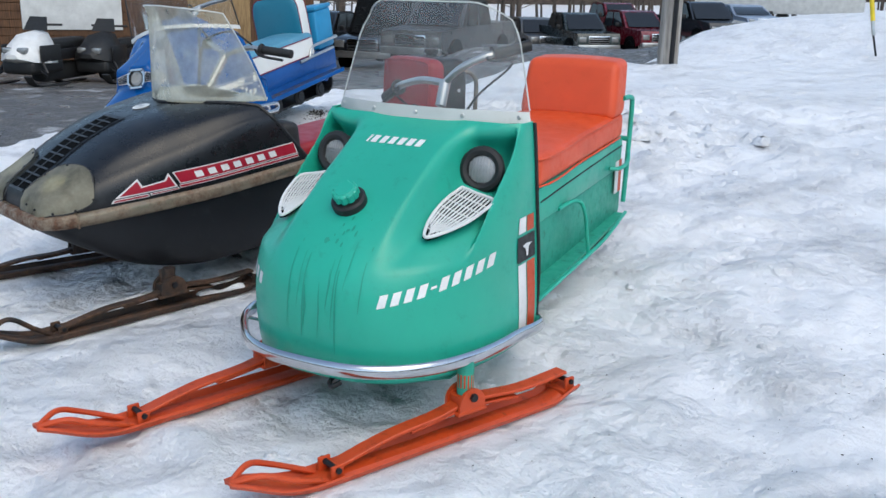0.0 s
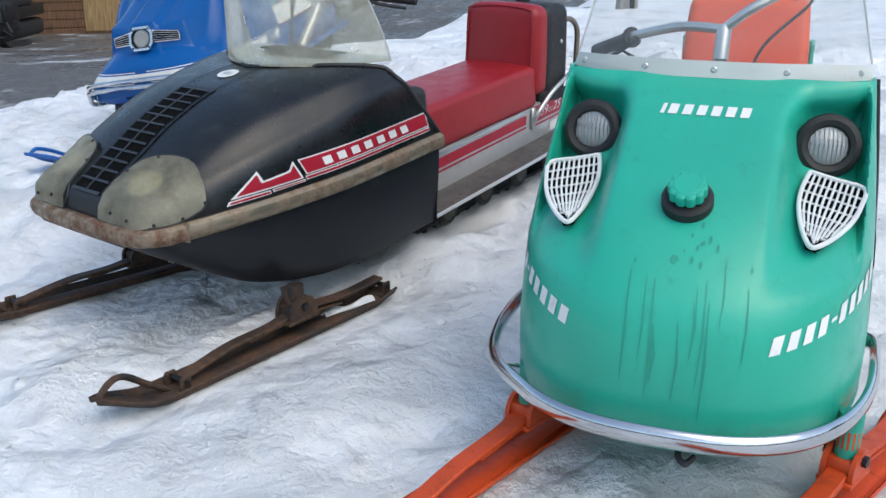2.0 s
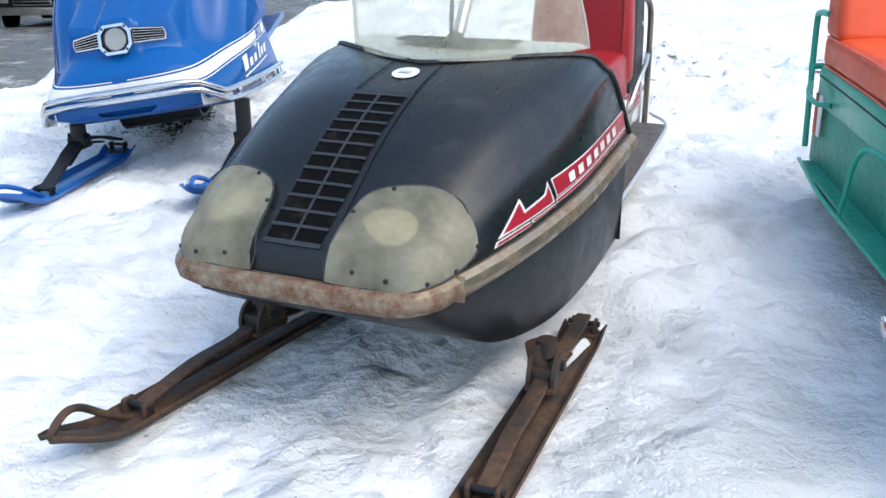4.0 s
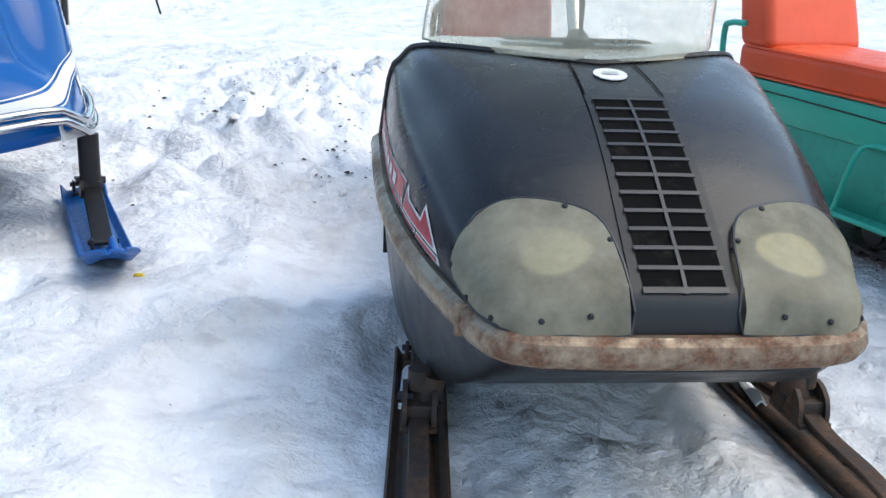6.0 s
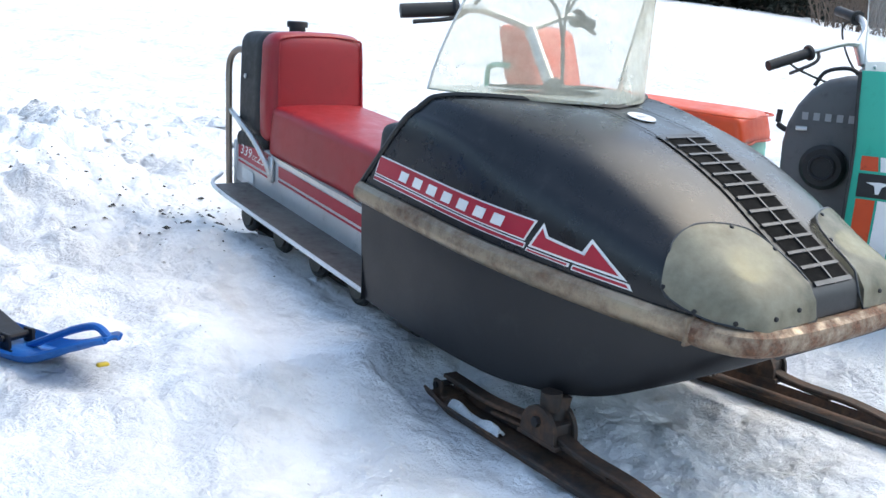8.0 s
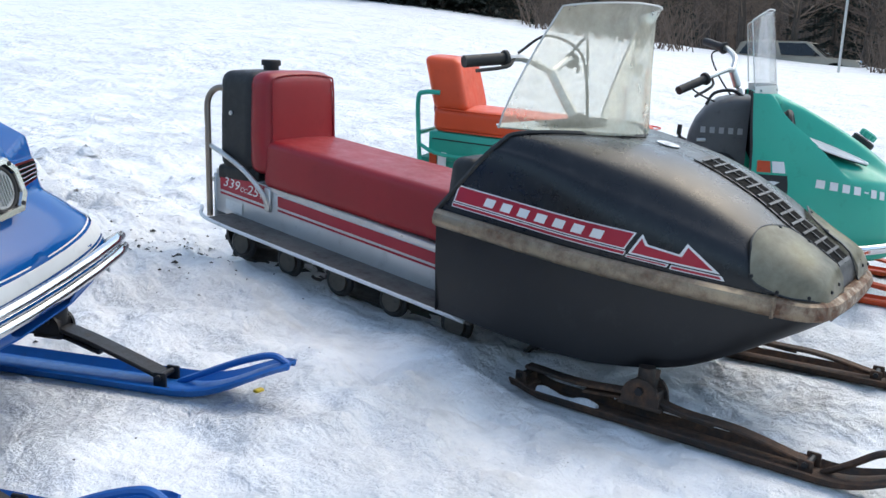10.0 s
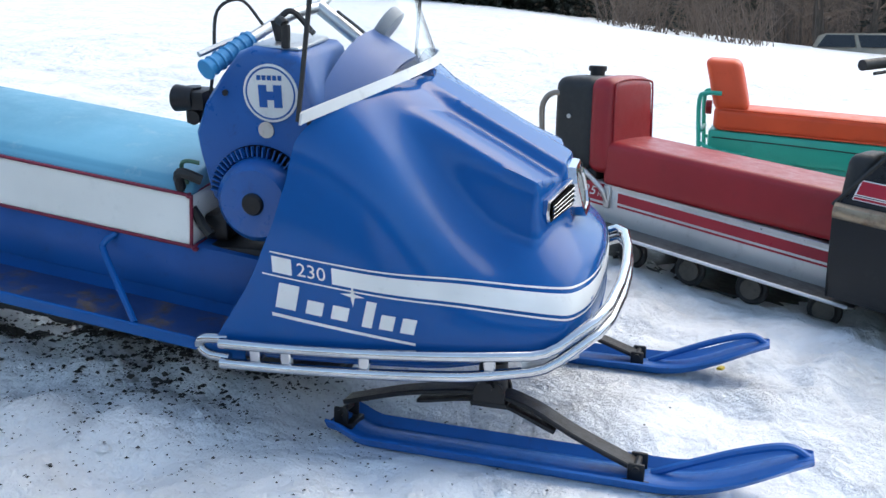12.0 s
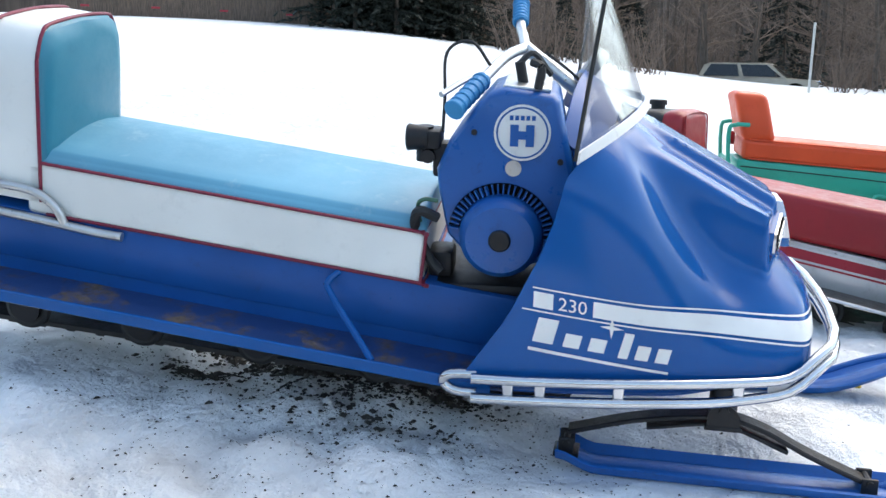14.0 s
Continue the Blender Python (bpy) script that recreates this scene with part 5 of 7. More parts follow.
BOARD_DARK = painted("dirty_board", (0.115, 0.105, 0.095), 0.55, 0.4, (0.03, 0.024, 0.02), 0.85, 9, 0.12, 0, 0.3)
build_black()


# ---- blue sled ----
ROLL = Matrix.Translation((-0.40, 0, 0.33)) @ pose(0, 0, 0, 0, -8.5, 0) @ Matrix.Translation((0.445, 0, -0.33))  # it stands tilted on the bank


def build_blue():
    sled = thing("snowmobile", pose(-1.643, 0.940, 0, 0, 0, 23) @ ROLL, "glossy blue vintage snowmobile with turquoise and white seat on snow", "snowmobile", "row of vintage snowmobiles")
    W = spline_table([(-0.078, 0.03), (-0.076, 0.12), (-0.069, 0.205), (-0.056, 0.272), (-0.033, 0.326), (0.0, 0.347), (0.05, 0.364), (0.15, 0.389), (0.285, 0.413), (0.41, 0.429), (0.57, 0.442), (0.75, 0.447)])
    ZT = spline_table([(-0.078, 0.468), (-0.075, 0.474), (-0.066, 0.486), (-0.04, 0.510), (0.0, 0.550), (0.05, 0.600), (0.15, 0.692), (0.25, 0.780), (0.35, 0.855), (0.48, 0.918), (0.75, 0.975)])
    NN = spline_table([(-0.078, 2.6), (-0.03, 2.3), (0.05, 1.95), (0.2, 1.9), (0.3, 2.5), (0.4, 3.8), (0.5, 4.8), (0.75, 5.0)])
    ZB = 0.345
    def rear_edge(z):
        """Rear edge of the cowl side at height z."""
        return lerp_table([(0.34, 0.73), (0.37, 0.69), (0.49, 0.62), (0.61, 0.565), (0.70, 0.535), (0.79, 0.515), (0.84, 0.50)], z)
    def cowl(a, y):
        """a: -1..1 across; y along."""
        n, w, zt = NN(y), W(y), ZT(y)
        ph = a * math.pi / 2
        s, c = abs(math.sin(ph)) ** (2 / n), max(0, math.cos(ph)) ** (2 / n)
        x = w * s
        z = ZB + (zt - ZB) * c
        # lamp ridge and the two side pods
        x0 = abs(x)
        ridge = (1 - step(0.058, 0.088, x0)) * step(-0.005, 0.018, y)
        front = 0.012 + 0.045 * max(0.0, x0 - 0.066) / 0.155
        plate = (1 - step(0.200, 0.240, x0)) * (1 - step(0.30, 0.45, y)) * step(front - 0.012, front + 0.008, y)
        z += plate * max(0.0, 0.640 + 0.56 * y - z)
        z += ridge * max(0.0, 0.670 + 0.555 * y - z)
        hollow = math.exp(-(((x0 - 0.275) / 0.06) ** 2)) * step(0.02, 0.16, y) * (1 - step(0.28, 0.44, y))
        z -= 0.045 * hollow
        return Vector((math.copysign(x, a), y, z))
    def band_y(x):
        """Foot of the windshield at x."""
        return 0.335 + 0.165 * min(1.0, abs(x) / 0.42) ** 1.7
    def cowl_uv(u, v):
        a = 2 * u - 1
        p = cowl(a, 0.5)
        ye = max(band_y(p.x), 0) if p.z > 0.83 else rear_edge(p.z)
        k = step(0.78, 0.86, p.z)
        ye = rear_edge(min(p.z, 0.84)) * (1 - k) + band_y(p.x) * k
        y = -0.0778 + (ye + 0.0778) * v ** 1.1
        return cowl(a, y)
    cw = part("cowl", sheet(cowl_uv, 150, 110, 0.006), BLUE, sled, "glossy blue fibreglass cowl")
    # sheet across the cowl, its inner shade given as near-black
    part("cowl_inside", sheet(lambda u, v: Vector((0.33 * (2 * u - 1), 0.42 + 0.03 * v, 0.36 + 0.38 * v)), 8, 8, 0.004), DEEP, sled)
    # belly pan
    def keel(u):
        """Depth of the pan, from the nose (0) to its rear end (1)."""
        return 0.022 + 0.053 * step(0.0, 0.45, u)
    part("belly_pan", sheet(lambda u, v: Vector((0.99 * W(-0.076 + 0.806 * u) * (1 - 0.22 * v * v), -0.076 + 0.806 * u, ZB - keel(u) * v)), 40, 6, 0.004), BLUE_PAN, sled)
    part("belly_pan", sheet(lambda u, v: Vector((-0.99 * W(-0.076 + 0.806 * u) * (1 - 0.22 * v * v), -0.076 + 0.806 * u, ZB - keel(u) * v)), 40, 6, 0.004), BLUE_PAN, sled)
    part("belly_floor", sheet(lambda u, v: Vector((0.78 * W(-0.076 + 0.806 * u) * (2 * v - 1), -0.076 + 0.806 * u, ZB - keel(u) - 0.001)), 30, 4, 0.004), BLUE_PAN, sled)
    part("belly_nose", sheet(lambda u, v: Vector((0.21 * (2 * u - 1) * (1 - 0.15 * v), -0.079 + 0.010 * (2 * u - 1) ** 2 + 0.03 * v * v, ZB + 0.075 - 0.097 * v)), 20, 6, 0.004), BLUE_PAN, sled)
    part("nose_cap", sheet(lambda u, v: Vector((0.070 * (2 * u - 1) * math.sqrt(1.02 - v * v), -0.0790 + 0.0025 * (2 * u - 1) ** 2, ZB + 0.130 * v)), 12, 12, 0.003), BLUE, cw)
    part("stripe", sheet(lambda u, v: Vector((0.080 * (2 * u - 1), -0.0815 + 0.003 * (2 * u - 1) ** 2, 0.411 + 0.035 * v)), 12, 3, 0.002), WHITE, cw)
    # double chrome bumper
    def around(out, n=30):
        half = [(W(0.70 - 0.83 * i / n) + out, 0.70 - 0.83 * i / n) for i in range(n + 1)]
        half = [(x, y) for x, y in half if y > -0.045]
        tip = [(0.285 + out, -0.070 - out), (0.22 + out, -0.092 - out), (0.12, -0.106 - out), (0, -0.110 - out)]
        pts = half + tip
        return pts + [(-x, y) for x, y in pts[::-1][1:]]
    def rise(y):
        return 0.055 * step(0.03, -0.13, y)
    up = [Vector((x, y, 0.350 + rise(y) * 1.3)) for x, y in around(0.018)]
    lo = [Vector((x, y, 0.305 + rise(y) * 1.3 + 0.014 * step(0.20, -0.05, y))) for x, y in around(0.022)]
    bump = part("bumper", tube(up, 0.012, 10, 1), CHROME, sled, "double chrome tube bumper")
    part("lower_tube", tube(lo, 0.012, 10, 1), CHROME, bump)
    for s in (-1, 1):
        part("end_bow", tube([(s * 0.44, 0.69, 0.35), (s * 0.438, 0.75, 0.345), (s * 0.435, 0.765, 0.325), (s * 0.44, 0.74, 0.308), (s * 0.443, 0.69, 0.305)], 0.012, 10), CHROME, bump)
        for y in (0.62, 0.55, 0.38, 0.12):
            x = W(y) + 0.012
            part("bumper_tab", box(min(s * (x - 0.006), s * (x + 0.012)), max(s * (x - 0.006), s * (x + 0.012)), y - 0.012, y + 0.012, 0.30, 0.355, 0.003, 1), CHROME, bump)
        x = W(0.0)
        part("name_plate", prism([(-0.055, 0.315), (0.055, 0.305), (0.055, 0.350), (-0.055, 0.362)], lambda a, b, d, s=s: Vector((s * (W(a) + 0.016 + d), a, b)), 0.004), ALU, bump)
    # stripes and marks: u is the distance along, v the height
    def side(s):
        def fn(u, v):
            y = u
            n, w, zt = NN(y), W(y), ZT(y)
            t = min(0.999, max(0.0, (v - ZB) / (zt - ZB)))
            return Vector((s * w * (1 - t**n) ** (1 / n), y, v))
        return fn
    def stripe_top(y):
        return 0.4695 + 0.167 * y
    for s in (-1, 1):
        f = side(s)
        lf = -1 if s < 0 else 1
        def q(ya, yb, d0, d1, m, lab="", f=f, lf=lf):
            ya = max(ya, -0.0776)
            bm, n = bmesh.new(), 56
            rows = []
            for i in range(n + 1):
                y = ya + (yb - ya) * (i / n) ** (3.0 if ya < 0 else 1.0)
                rows.append([bm.verts.new((y, stripe_top(y) - d0 + (d0 - d1) * j / 3, 0)) for j in range(4)])
            for a, b in zip(rows, rows[1:]):
                for j in range(3):
                    bm.faces.new((a[j], b[j], b[j + 1], a[j + 1]))
            part("stripe", laid(bm, f, 0.0022 * lf), m, cw, lab)
        q(-0.08, 0.575, 0.000, 0.0035, WHITE, "thin white line")
        q(-0.08, 0.595, 0.052, 0.0555, WHITE, "thin white line")
        q(-0.08, 0.445, 0.010, 0.046, WHITE, "broad white stripe")
        q(0.530, 0.572, 0.010, 0.046, WHITE, "short white stripe block")
        tx = (lambda a, b: f(0.52 - a, stripe_top(0.52 - a) - 0.043 + b)) if s < 0 else (lambda a, b: f(0.455 + a, stripe_top(0.455 + a) - 0.043 + b))
        part("figure_mark", text_mesh("230", 0.042, lambda a, b, tx=tx: tx(a * 1.0, b), 0.0025), WHITE, cw, "white figures")
        if s < 0:
            nm = lambda a, b: f(0.575 - a, stripe_top(0.575 - a) - 0.125 + b)
        else:
            nm = lambda a, b: f(0.24 + a, stripe_top(0.24 + a) - 0.125 + b)
        word_mark(cw, WHITE, "white word mark drawn as blocks", [0], 0.0, 0.0, 0.055, 0.058, 0.01, nm, 0.22, 0.0025, 0.03)
        word_mark(cw, WHITE, "white word mark drawn as blocks", [0, 0], 0.066, 0.0, 0.044, 0.032, 0.010, nm, 0.22, 0.0025, 0.03)
        word_mark(cw, WHITE, "white word mark drawn as blocks", [1], 0.188, -0.004, 0.06, 0.060, 0.01, nm, 0.22, 0.0025, 0.03)
        word_mark(cw, WHITE, "white word mark drawn as blocks", [0, 0], 0.222, -0.002, 0.036, 0.034, 0.008, nm, 0.22, 0.0025, 0.03)
        part("name_underline", decal([(-0.005, -0.022), (0.30, -0.026), (0.30, -0.020), (-0.005, -0.014)], nm, 0.03, 0.0025), WHITE, cw)
        cx, cy = 0.172, 0.062
        star = []
        for k in range(8):
            r = 0.026 if k % 2 == 0 else 0.006
            star.append((cx + r * math.cos(k * math.pi / 4), cy + r * math.sin(k * math.pi / 4)))
        part("star", decal(star, nm, 0.03, 0.0025), WHITE, cw, "white four-pointed star")
    # lamp, bezel and side grilles
    c = Vector((0, -0.010, 0.608))
    hexa = [(0.066, 0.026), (0.040, 0.056), (-0.040, 0.056), (-0.066, 0.026), (-0.066, -0.026), (-0.040, -0.056), (0.040, -0.056), (0.066, -0.026)]
    lean = lambda a, b, d: Vector((a, c.y + d + 0.25 * b, c.z + b))
    lamp = part("headlamp", loft([[lean(a * k, b * k, d) for a, b in hexa] for k, d in ((0.97, 0.10), (1.03, 0.0), (1.0, -0.010), (0.80, -0.010), (0.74, 0.004))], cap=False), CHROME, sled, "headlamp in faceted chrome bezel")
    part("lens", prism([(0.045 * math.cos(k * math.pi / 12), 0.043 * math.sin(k * math.pi / 12)) for k in range(24)], lambda a, b, d: lean(a, b, 0.004 - d), 0.006), GLASS_LAMP, lamp, "ribbed clear lens")
    for rib in [bar([lean(x, -0.036 + abs(x) * 0.5, -0.004), lean(x, 0.036 - abs(x) * 0.5, -0.004)], 0.003, 0.003, 1) for x in [-0.032 + 0.008 * i for i in range(9)]]:
        part("rib", rib, GLASS_LAMP, lamp)
    part("lens_seal", ring(c + Vector((0, -0.002, 0)), (0, -1, 0.25), 0.046, 0.004, 28, 6), BLACK, lamp)
    for a, b in ((-0.044, 0.042), (0.044, 0.042), (-0.044, -0.042), (0.044, -0.042)):
        part("screw", disc(lean(a, b, -0.008), (0, -1, 0.25), 0.005, 0.004, 8), DARK_IRON, lamp)
    part("pod_face", prism([(a * 0.98, b * 0.98) for a, b in hexa], lambda a, b, d: lean(a, b, 0.02 + d), 0.1), BLUE, lamp)
    for s in (-1, 1):
        def wing(a, b, d, s=s):
            """a: 0..1 outwards; b: -1..1 up."""
            return Vector((s * (0.064 + 0.118 * a), -0.004 + 0.034 * a + d, 0.612 - 0.012 * a + b * 0.030))
        g = part("side_grille", loft([[wing(a, b, d) for a, b in ((0, -1), (1, -0.75), (1.05, 0), (1, 0.8), (0, 1))] for d in (0.09, 0.0)]), CHROME, lamp, "chrome side grille")
        # black plate on the solid block paints the dark between the slats
        part("grille_gap", prism([(0.05, -0.8), (0.97, -0.6), (1.0, 0.0), (0.97, 0.62), (0.05, 0.8)], lambda a, b, d: wing(a, b, -0.002 - d), 0.002), DEEP, g)
        for i in range(4):
            part("slat", bar([wing(0.04, -0.54 + 0.36 * i, -0.006), wing(0.98, (-0.54 + 0.36 * i) * 0.8, -0.006)], 0.0028, 0.003, 1), CHROME, g)
        part("pod_shell", loft([[wing(a, b, d) + Vector((0, 0, 0)) for a, b in ((-0.1, -1.1), (1.0, -0.85), (1.08, 0), (1.0, 0.9), (-0.1, 1.1))] for d in (0.006, 0.05)] + [[wing(0.5 + (a - 0.5) * 0.5, b * 0.7 - 0.2, 0.2) + Vector((0, 0, 0.045)) for a, b in ((-0.1, -1.1), (1.0, -0.85), (1.08, 0), (1.0, 0.9), (-0.1, 1.1))]]), BLUE, g)
    # windshield with white foot band
    def ws(u, k):
        x = 0.425 * math.sin(u * 1.35) / math.sin(1.35)
        y = band_y(x)
        zf = 0.885 - 0.05 * (abs(x) / 0.425) ** 1.8
        top = 1.22
        return Vector((x * (1 - 0.10 * k), y + (0.13 * (1 - u * u) - 0.05 * u * u) * k, zf + (top - zf) * k))
    wsob = part("windshield", sheet(lambda u, v: ws(2 * u - 1, 0.02 + 0.98 * v), 48, 16), TINTED, sled, "clear windshield with black edge beading")
    wsob.visible_shadow = False
    part("foot_band", sheet(lambda u, v: ws(2 * u - 1, -0.015 + 0.062 * v) + Vector((math.sin((2 * u - 1) * 1.3) * 0.004, -0.004, 0)), 48, 3, 0.005), WHITE, wsob, "white windshield band")
    for s in (-1, 1):
        part("edge_bead", tube([ws(s, k / 6) for k in range(7)], 0.005, 6), BLACK, wsob)
    part("dash", sheet(lambda u, v: Vector((0.25 * (2 * u - 1), 0.38 + 0.10 * v + 0.05 * abs(2 * u - 1), 0.90 + 0.06 * v - 0.12 * (2 * u - 1) ** 2)), 14, 5, 0.01), BLUE_DASH, sled, "blue dash panel")
    part("gauge", disc((0.06, 0.45, 0.955), (0, 0.8, 0.6), 0.045, 0.03, 24, 0.005), WHITE_DULL, sled, "round pale gauge")
    # engine with fan housing and recoil starter
    X = -0.285
    shroud = [(0.80, 0.72), (0.805, 0.77), (0.775, 0.84), (0.725, 0.905), (0.690, 0.945), (0.655, 0.958), (0.55, 0.945), (0.535, 0.93), (0.50, 0.78), (0.50, 0.62), (0.56, 0.56), (0.64, 0.535), (0.72, 0.555), (0.78, 0.62)]
    eng = part("engine", loft([[Vector((X + 0.02 + d, a + (0.67 - a) * sh, b + (0.72 - b) * sh)) for a, b in shroud] for d, sh in ((0.22, 0.02), (0.0, 0.0), (-0.018, 0.03), (-0.024, 0.07))]), BLUE_ENG, sled, "blue engine shroud with starter")
    fan = part("starter_cover", disc((X - 0.004, 0.655, 0.628), (-1, 0, 0), 0.096, 0.05, 36, 0.014, 0.09), BLUE_ENG, eng, "round blue recoil starter cover")
    part("starter_knob", disc((X - 0.05, 0.655, 0.628), (-1, 0, 0), 0.025, 0.012, 20, 0.004), DARK_IRON, fan)
    for k in range(28):
        a = math.radians(8 + 174 * k / 27)
        part("fin", bar([Vector((X - 0.012, 0.655 + 0.096 * math.cos(a), 0.628 + 0.096 * math.sin(a))), Vector((X - 0.010, 0.655 + 0.118 * math.cos(a), 0.628 + 0.118 * math.sin(a)))], 0.02, 0.0035, 1), BLUE_ENG, fan)
    # flat black half ring on the shroud, shade between the fins as colour
    part("fin_gap", prism([(0.12 * math.cos(math.radians(5 + 180 * k / 20)), 0.12 * math.sin(math.radians(5 + 180 * k / 20))) for k in range(21)] + [(0.09 * math.cos(math.radians(185 - 180 * k / 20)), 0.09 * math.sin(math.radians(185 - 180 * k / 20))) for k in range(21)], lambda a, b, d: Vector((X - 0.006 - d, 0.655 + a, 0.628 + b)), 0.002), DEEP, fan)
    em = part("emblem", disc((X - 0.005, 0.615, 0.862), (-1, 0, 0), 0.062, 0.004, 36), WHITE, eng, "round white emblem with blue ring")
    part("emblem_ring", ring((X - 0.009, 0.615, 0.862), (-1, 0, 0), 0.055, 0.002, 36, 6), BLUE_ENG, em)
    P = lambda a, b, d: Vector((X - 0.009 - d, 0.615 - a, 0.862 + b))
    part("emblem_block", prism([(-0.026, -0.030), (-0.008, -0.030), (-0.008, -0.014), (0.008, -0.014), (0.008, -0.030), (0.026, -0.030), (0.026, 0.018), (0.008, 0.018), (0.008, 0.004), (-0.008, 0.004), (-0.008, 0.018), (-0.026, 0.018)], P, 0.002), BLUE_ENG, em)
    part("emblem_bar", merged([prism([(-0.028 + 0.012 * i, 0.028), (-0.020 + 0.012 * i, 0.028), (-0.020 + 0.012 * i, 0.038), (-0.028 + 0.012 * i, 0.038)], P, 0.002) for i in range(5)]), BLUE_ENG, em)
    part("small_badge", disc((X - 0.005, 0.632, 0.782), (-1, 0, 0), 0.018, 0.003, 20), DULL_CHROME, eng)
    part("carburettor", merged([box(X + 0.04, X + 0.11, 0.80, 0.845, 0.805, 0.85, 0.01), disc((X + 0.06, 0.83, 0.83), (0, 1, 0), 0.026, 0.05, 16, 0.004, 0.031), box(X + 0.05, X + 0.10, 0.78, 0.82, 0.74, 0.82, 0.008), disc((X + 0.07, 0.840, 0.775), (0, 0, 1), 0.020, 0.08, 14), disc((X + 0.04, 0.830, 0.79), (1, 0, 0), 0.016, 0.07, 14, 0.004)]), DARK_IRON, eng, "dark carburettor")
    part("top_plate", box(X + 0.02, X + 0.20, 0.556, 0.662, 0.948, 0.958, 0.005, 2, lambda x, y, z: (x, y, z + 0.06 * (y - 0.6))), DULL_CHROME, eng, "bare metal top plate")
    part("hose_stub", tube([(X + 0.02, 0.585, 0.955), (X + 0.015, 0.58, 1.0), (X + 0.03, 0.60, 1.01)], 0.01, 8), BLACK, eng)
    for a, b in ((0.72, 0.86), (0.53, 0.80), (0.765, 0.66)):
        part("shroud_screw", disc((X - 0.006, a, b), (-1, 0, 0), 0.007, 0.004, 8), DARK_IRON, eng)
    part("spark_plug", merged([disc((X + 0.08, 0.62, 0.955), (0, 0.2, 1), 0.012, 0.05, 10), tube([(X + 0.08, 0.63, 1.0), (X + 0.10, 0.60, 1.02), (X + 0.12, 0.56, 0.97)], 0.007, 6)]), BLACK, eng)
    part("engine_mount", merged([box(-0.25, -0.16, 0.77, 0.83, 0.50, 0.565, 0.012), box(-0.28, 0.28, 0.50, 0.84, 0.47, 0.50, 0.01)]), DARK_IRON, sled)
    part("clutter_hose", tube([(-0.29, 0.80, 0.66), (-0.31, 0.84, 0.68), (-0.29, 0.85, 0.63), (-0.28, 0.82, 0.56), (-0.29, 0.79, 0.53)], 0.012, 8), BLACK, sled)
    part("fuel_line", tube([(-0.27, 0.83, 0.60), (-0.29, 0.845, 0.68), (-0.30, 0.83, 0.705), (-0.29, 0.80, 0.70)], 0.005, 6), GREEN_LINE, sled)
    # handlebar
    hb = part("handlebar", tube([(0.0, 0.38, 0.86), (-0.005, 0.50, 0.97), (-0.01, 0.63, 1.07)], 0.017, 12), DULL_CHROME, sled, "worn chrome handlebar with blue grips")
    hb.matrix_basis = ROLL.inverted()
    part("bar_arm", tube([(-0.01, 0.63, 1.07), (-0.10, 0.67, 1.045), (-0.22, 0.72, 0.985)], 0.013, 10), DULL_CHROME, hb)
    part("bar_arm", tube([(-0.01, 0.63, 1.07), (0.08, 0.64, 1.10), (0.16, 0.65, 1.12), (0.22, 0.655, 1.145)], 0.013, 10), DULL_CHROME, hb)
    for a, b in (((-0.21, 0.715, 0.99), (-0.32, 0.765, 0.925)), ((0.21, 0.655, 1.14), (0.30, 0.66, 1.195))):
        a, b = Vector(a), Vector(b)
        part("grip", tube([a, b], 0.020, 12), GRIP_BLUE, hb)
        for k in range(6):
            part("grip_ridge", ring(a.lerp(b, 0.08 + 0.16 * k), b - a, 0.0195, 0.0035, 16, 6), GRIP_BLUE, hb)
        part("grip_end", disc(b, b - a, 0.024, 0.006, 16, 0.002), GRIP_BLUE, hb)
    part("lever", tube([(-0.17, 0.70, 1.0), (-0.21, 0.75, 0.99), (-0.29, 0.80, 0.955)], 0.007, 6), DULL_CHROME, hb)
    part("cable", tube([(-0.17, 0.70, 1.02), (-0.19, 0.745, 1.075), (-0.20, 0.80, 1.05), (-0.22, 0.80, 0.95), (-0.24, 0.80, 0.87)], 0.004, 6), BLACK, hb)
    part("stop_cord", tube([(-0.02, 0.58, 1.06), (-0.02, 0.50, 1.0), (-0.03, 0.44, 0.93)], 0.004, 6), BLACK, hb)
    # tunnel, boards, seat, backrest, box
    K = 0.138
    def tilt(x, y, z):
        return (x, y, z + K * (y - 0.84))
    part("tunnel", box(-0.268, 0.268, 0.45, 2.10, 0.37, 0.505, 0.012, 2, tilt), BLUE_PAN, sled, "blue painted steel tunnel")
    part("tunnel_side", box(-0.262, 0.262, 0.45, 2.10, 0.335, 0.375, 0.004, 1, tilt), BLUE_PAN, sled)
    for s in (-1, 1):
        part("running_board", box(min(s * 0.26, s * 0.40), max(s * 0.26, s * 0.40), 0.62, 2.0, 0.330, 0.340, 0.003, 1, tilt), BOARD_BLUE, sled, "scraped rusty blue running board")
        part("board_lip", box(min(s * 0.396, s * 0.406), max(s * 0.396, s * 0.406), 0.66, 2.0, 0.318, 0.348, 0.003, 1, tilt), BLUE, sled)
        part("foot_brace", tube([tilt(s * 0.272, 1.03, 0.495), tilt(s * 0.295, 1.05, 0.475), tilt(s * 0.31, 1.04, 0.45), tilt(s * 0.395, 0.93, 0.345)], 0.008, 8), BLUE, sled, "blue tube foot brace")
        part("side_rail", tube([tilt(s * 0.285, 1.55, 0.485), tilt(s * 0.285, 1.62, 0.485), tilt(s * 0.285, 1.78, 0.492), tilt(s * 0.285, 2.05, 0.50)], 0.011, 10), DULL_CHROME, sled, "chrome side rail")
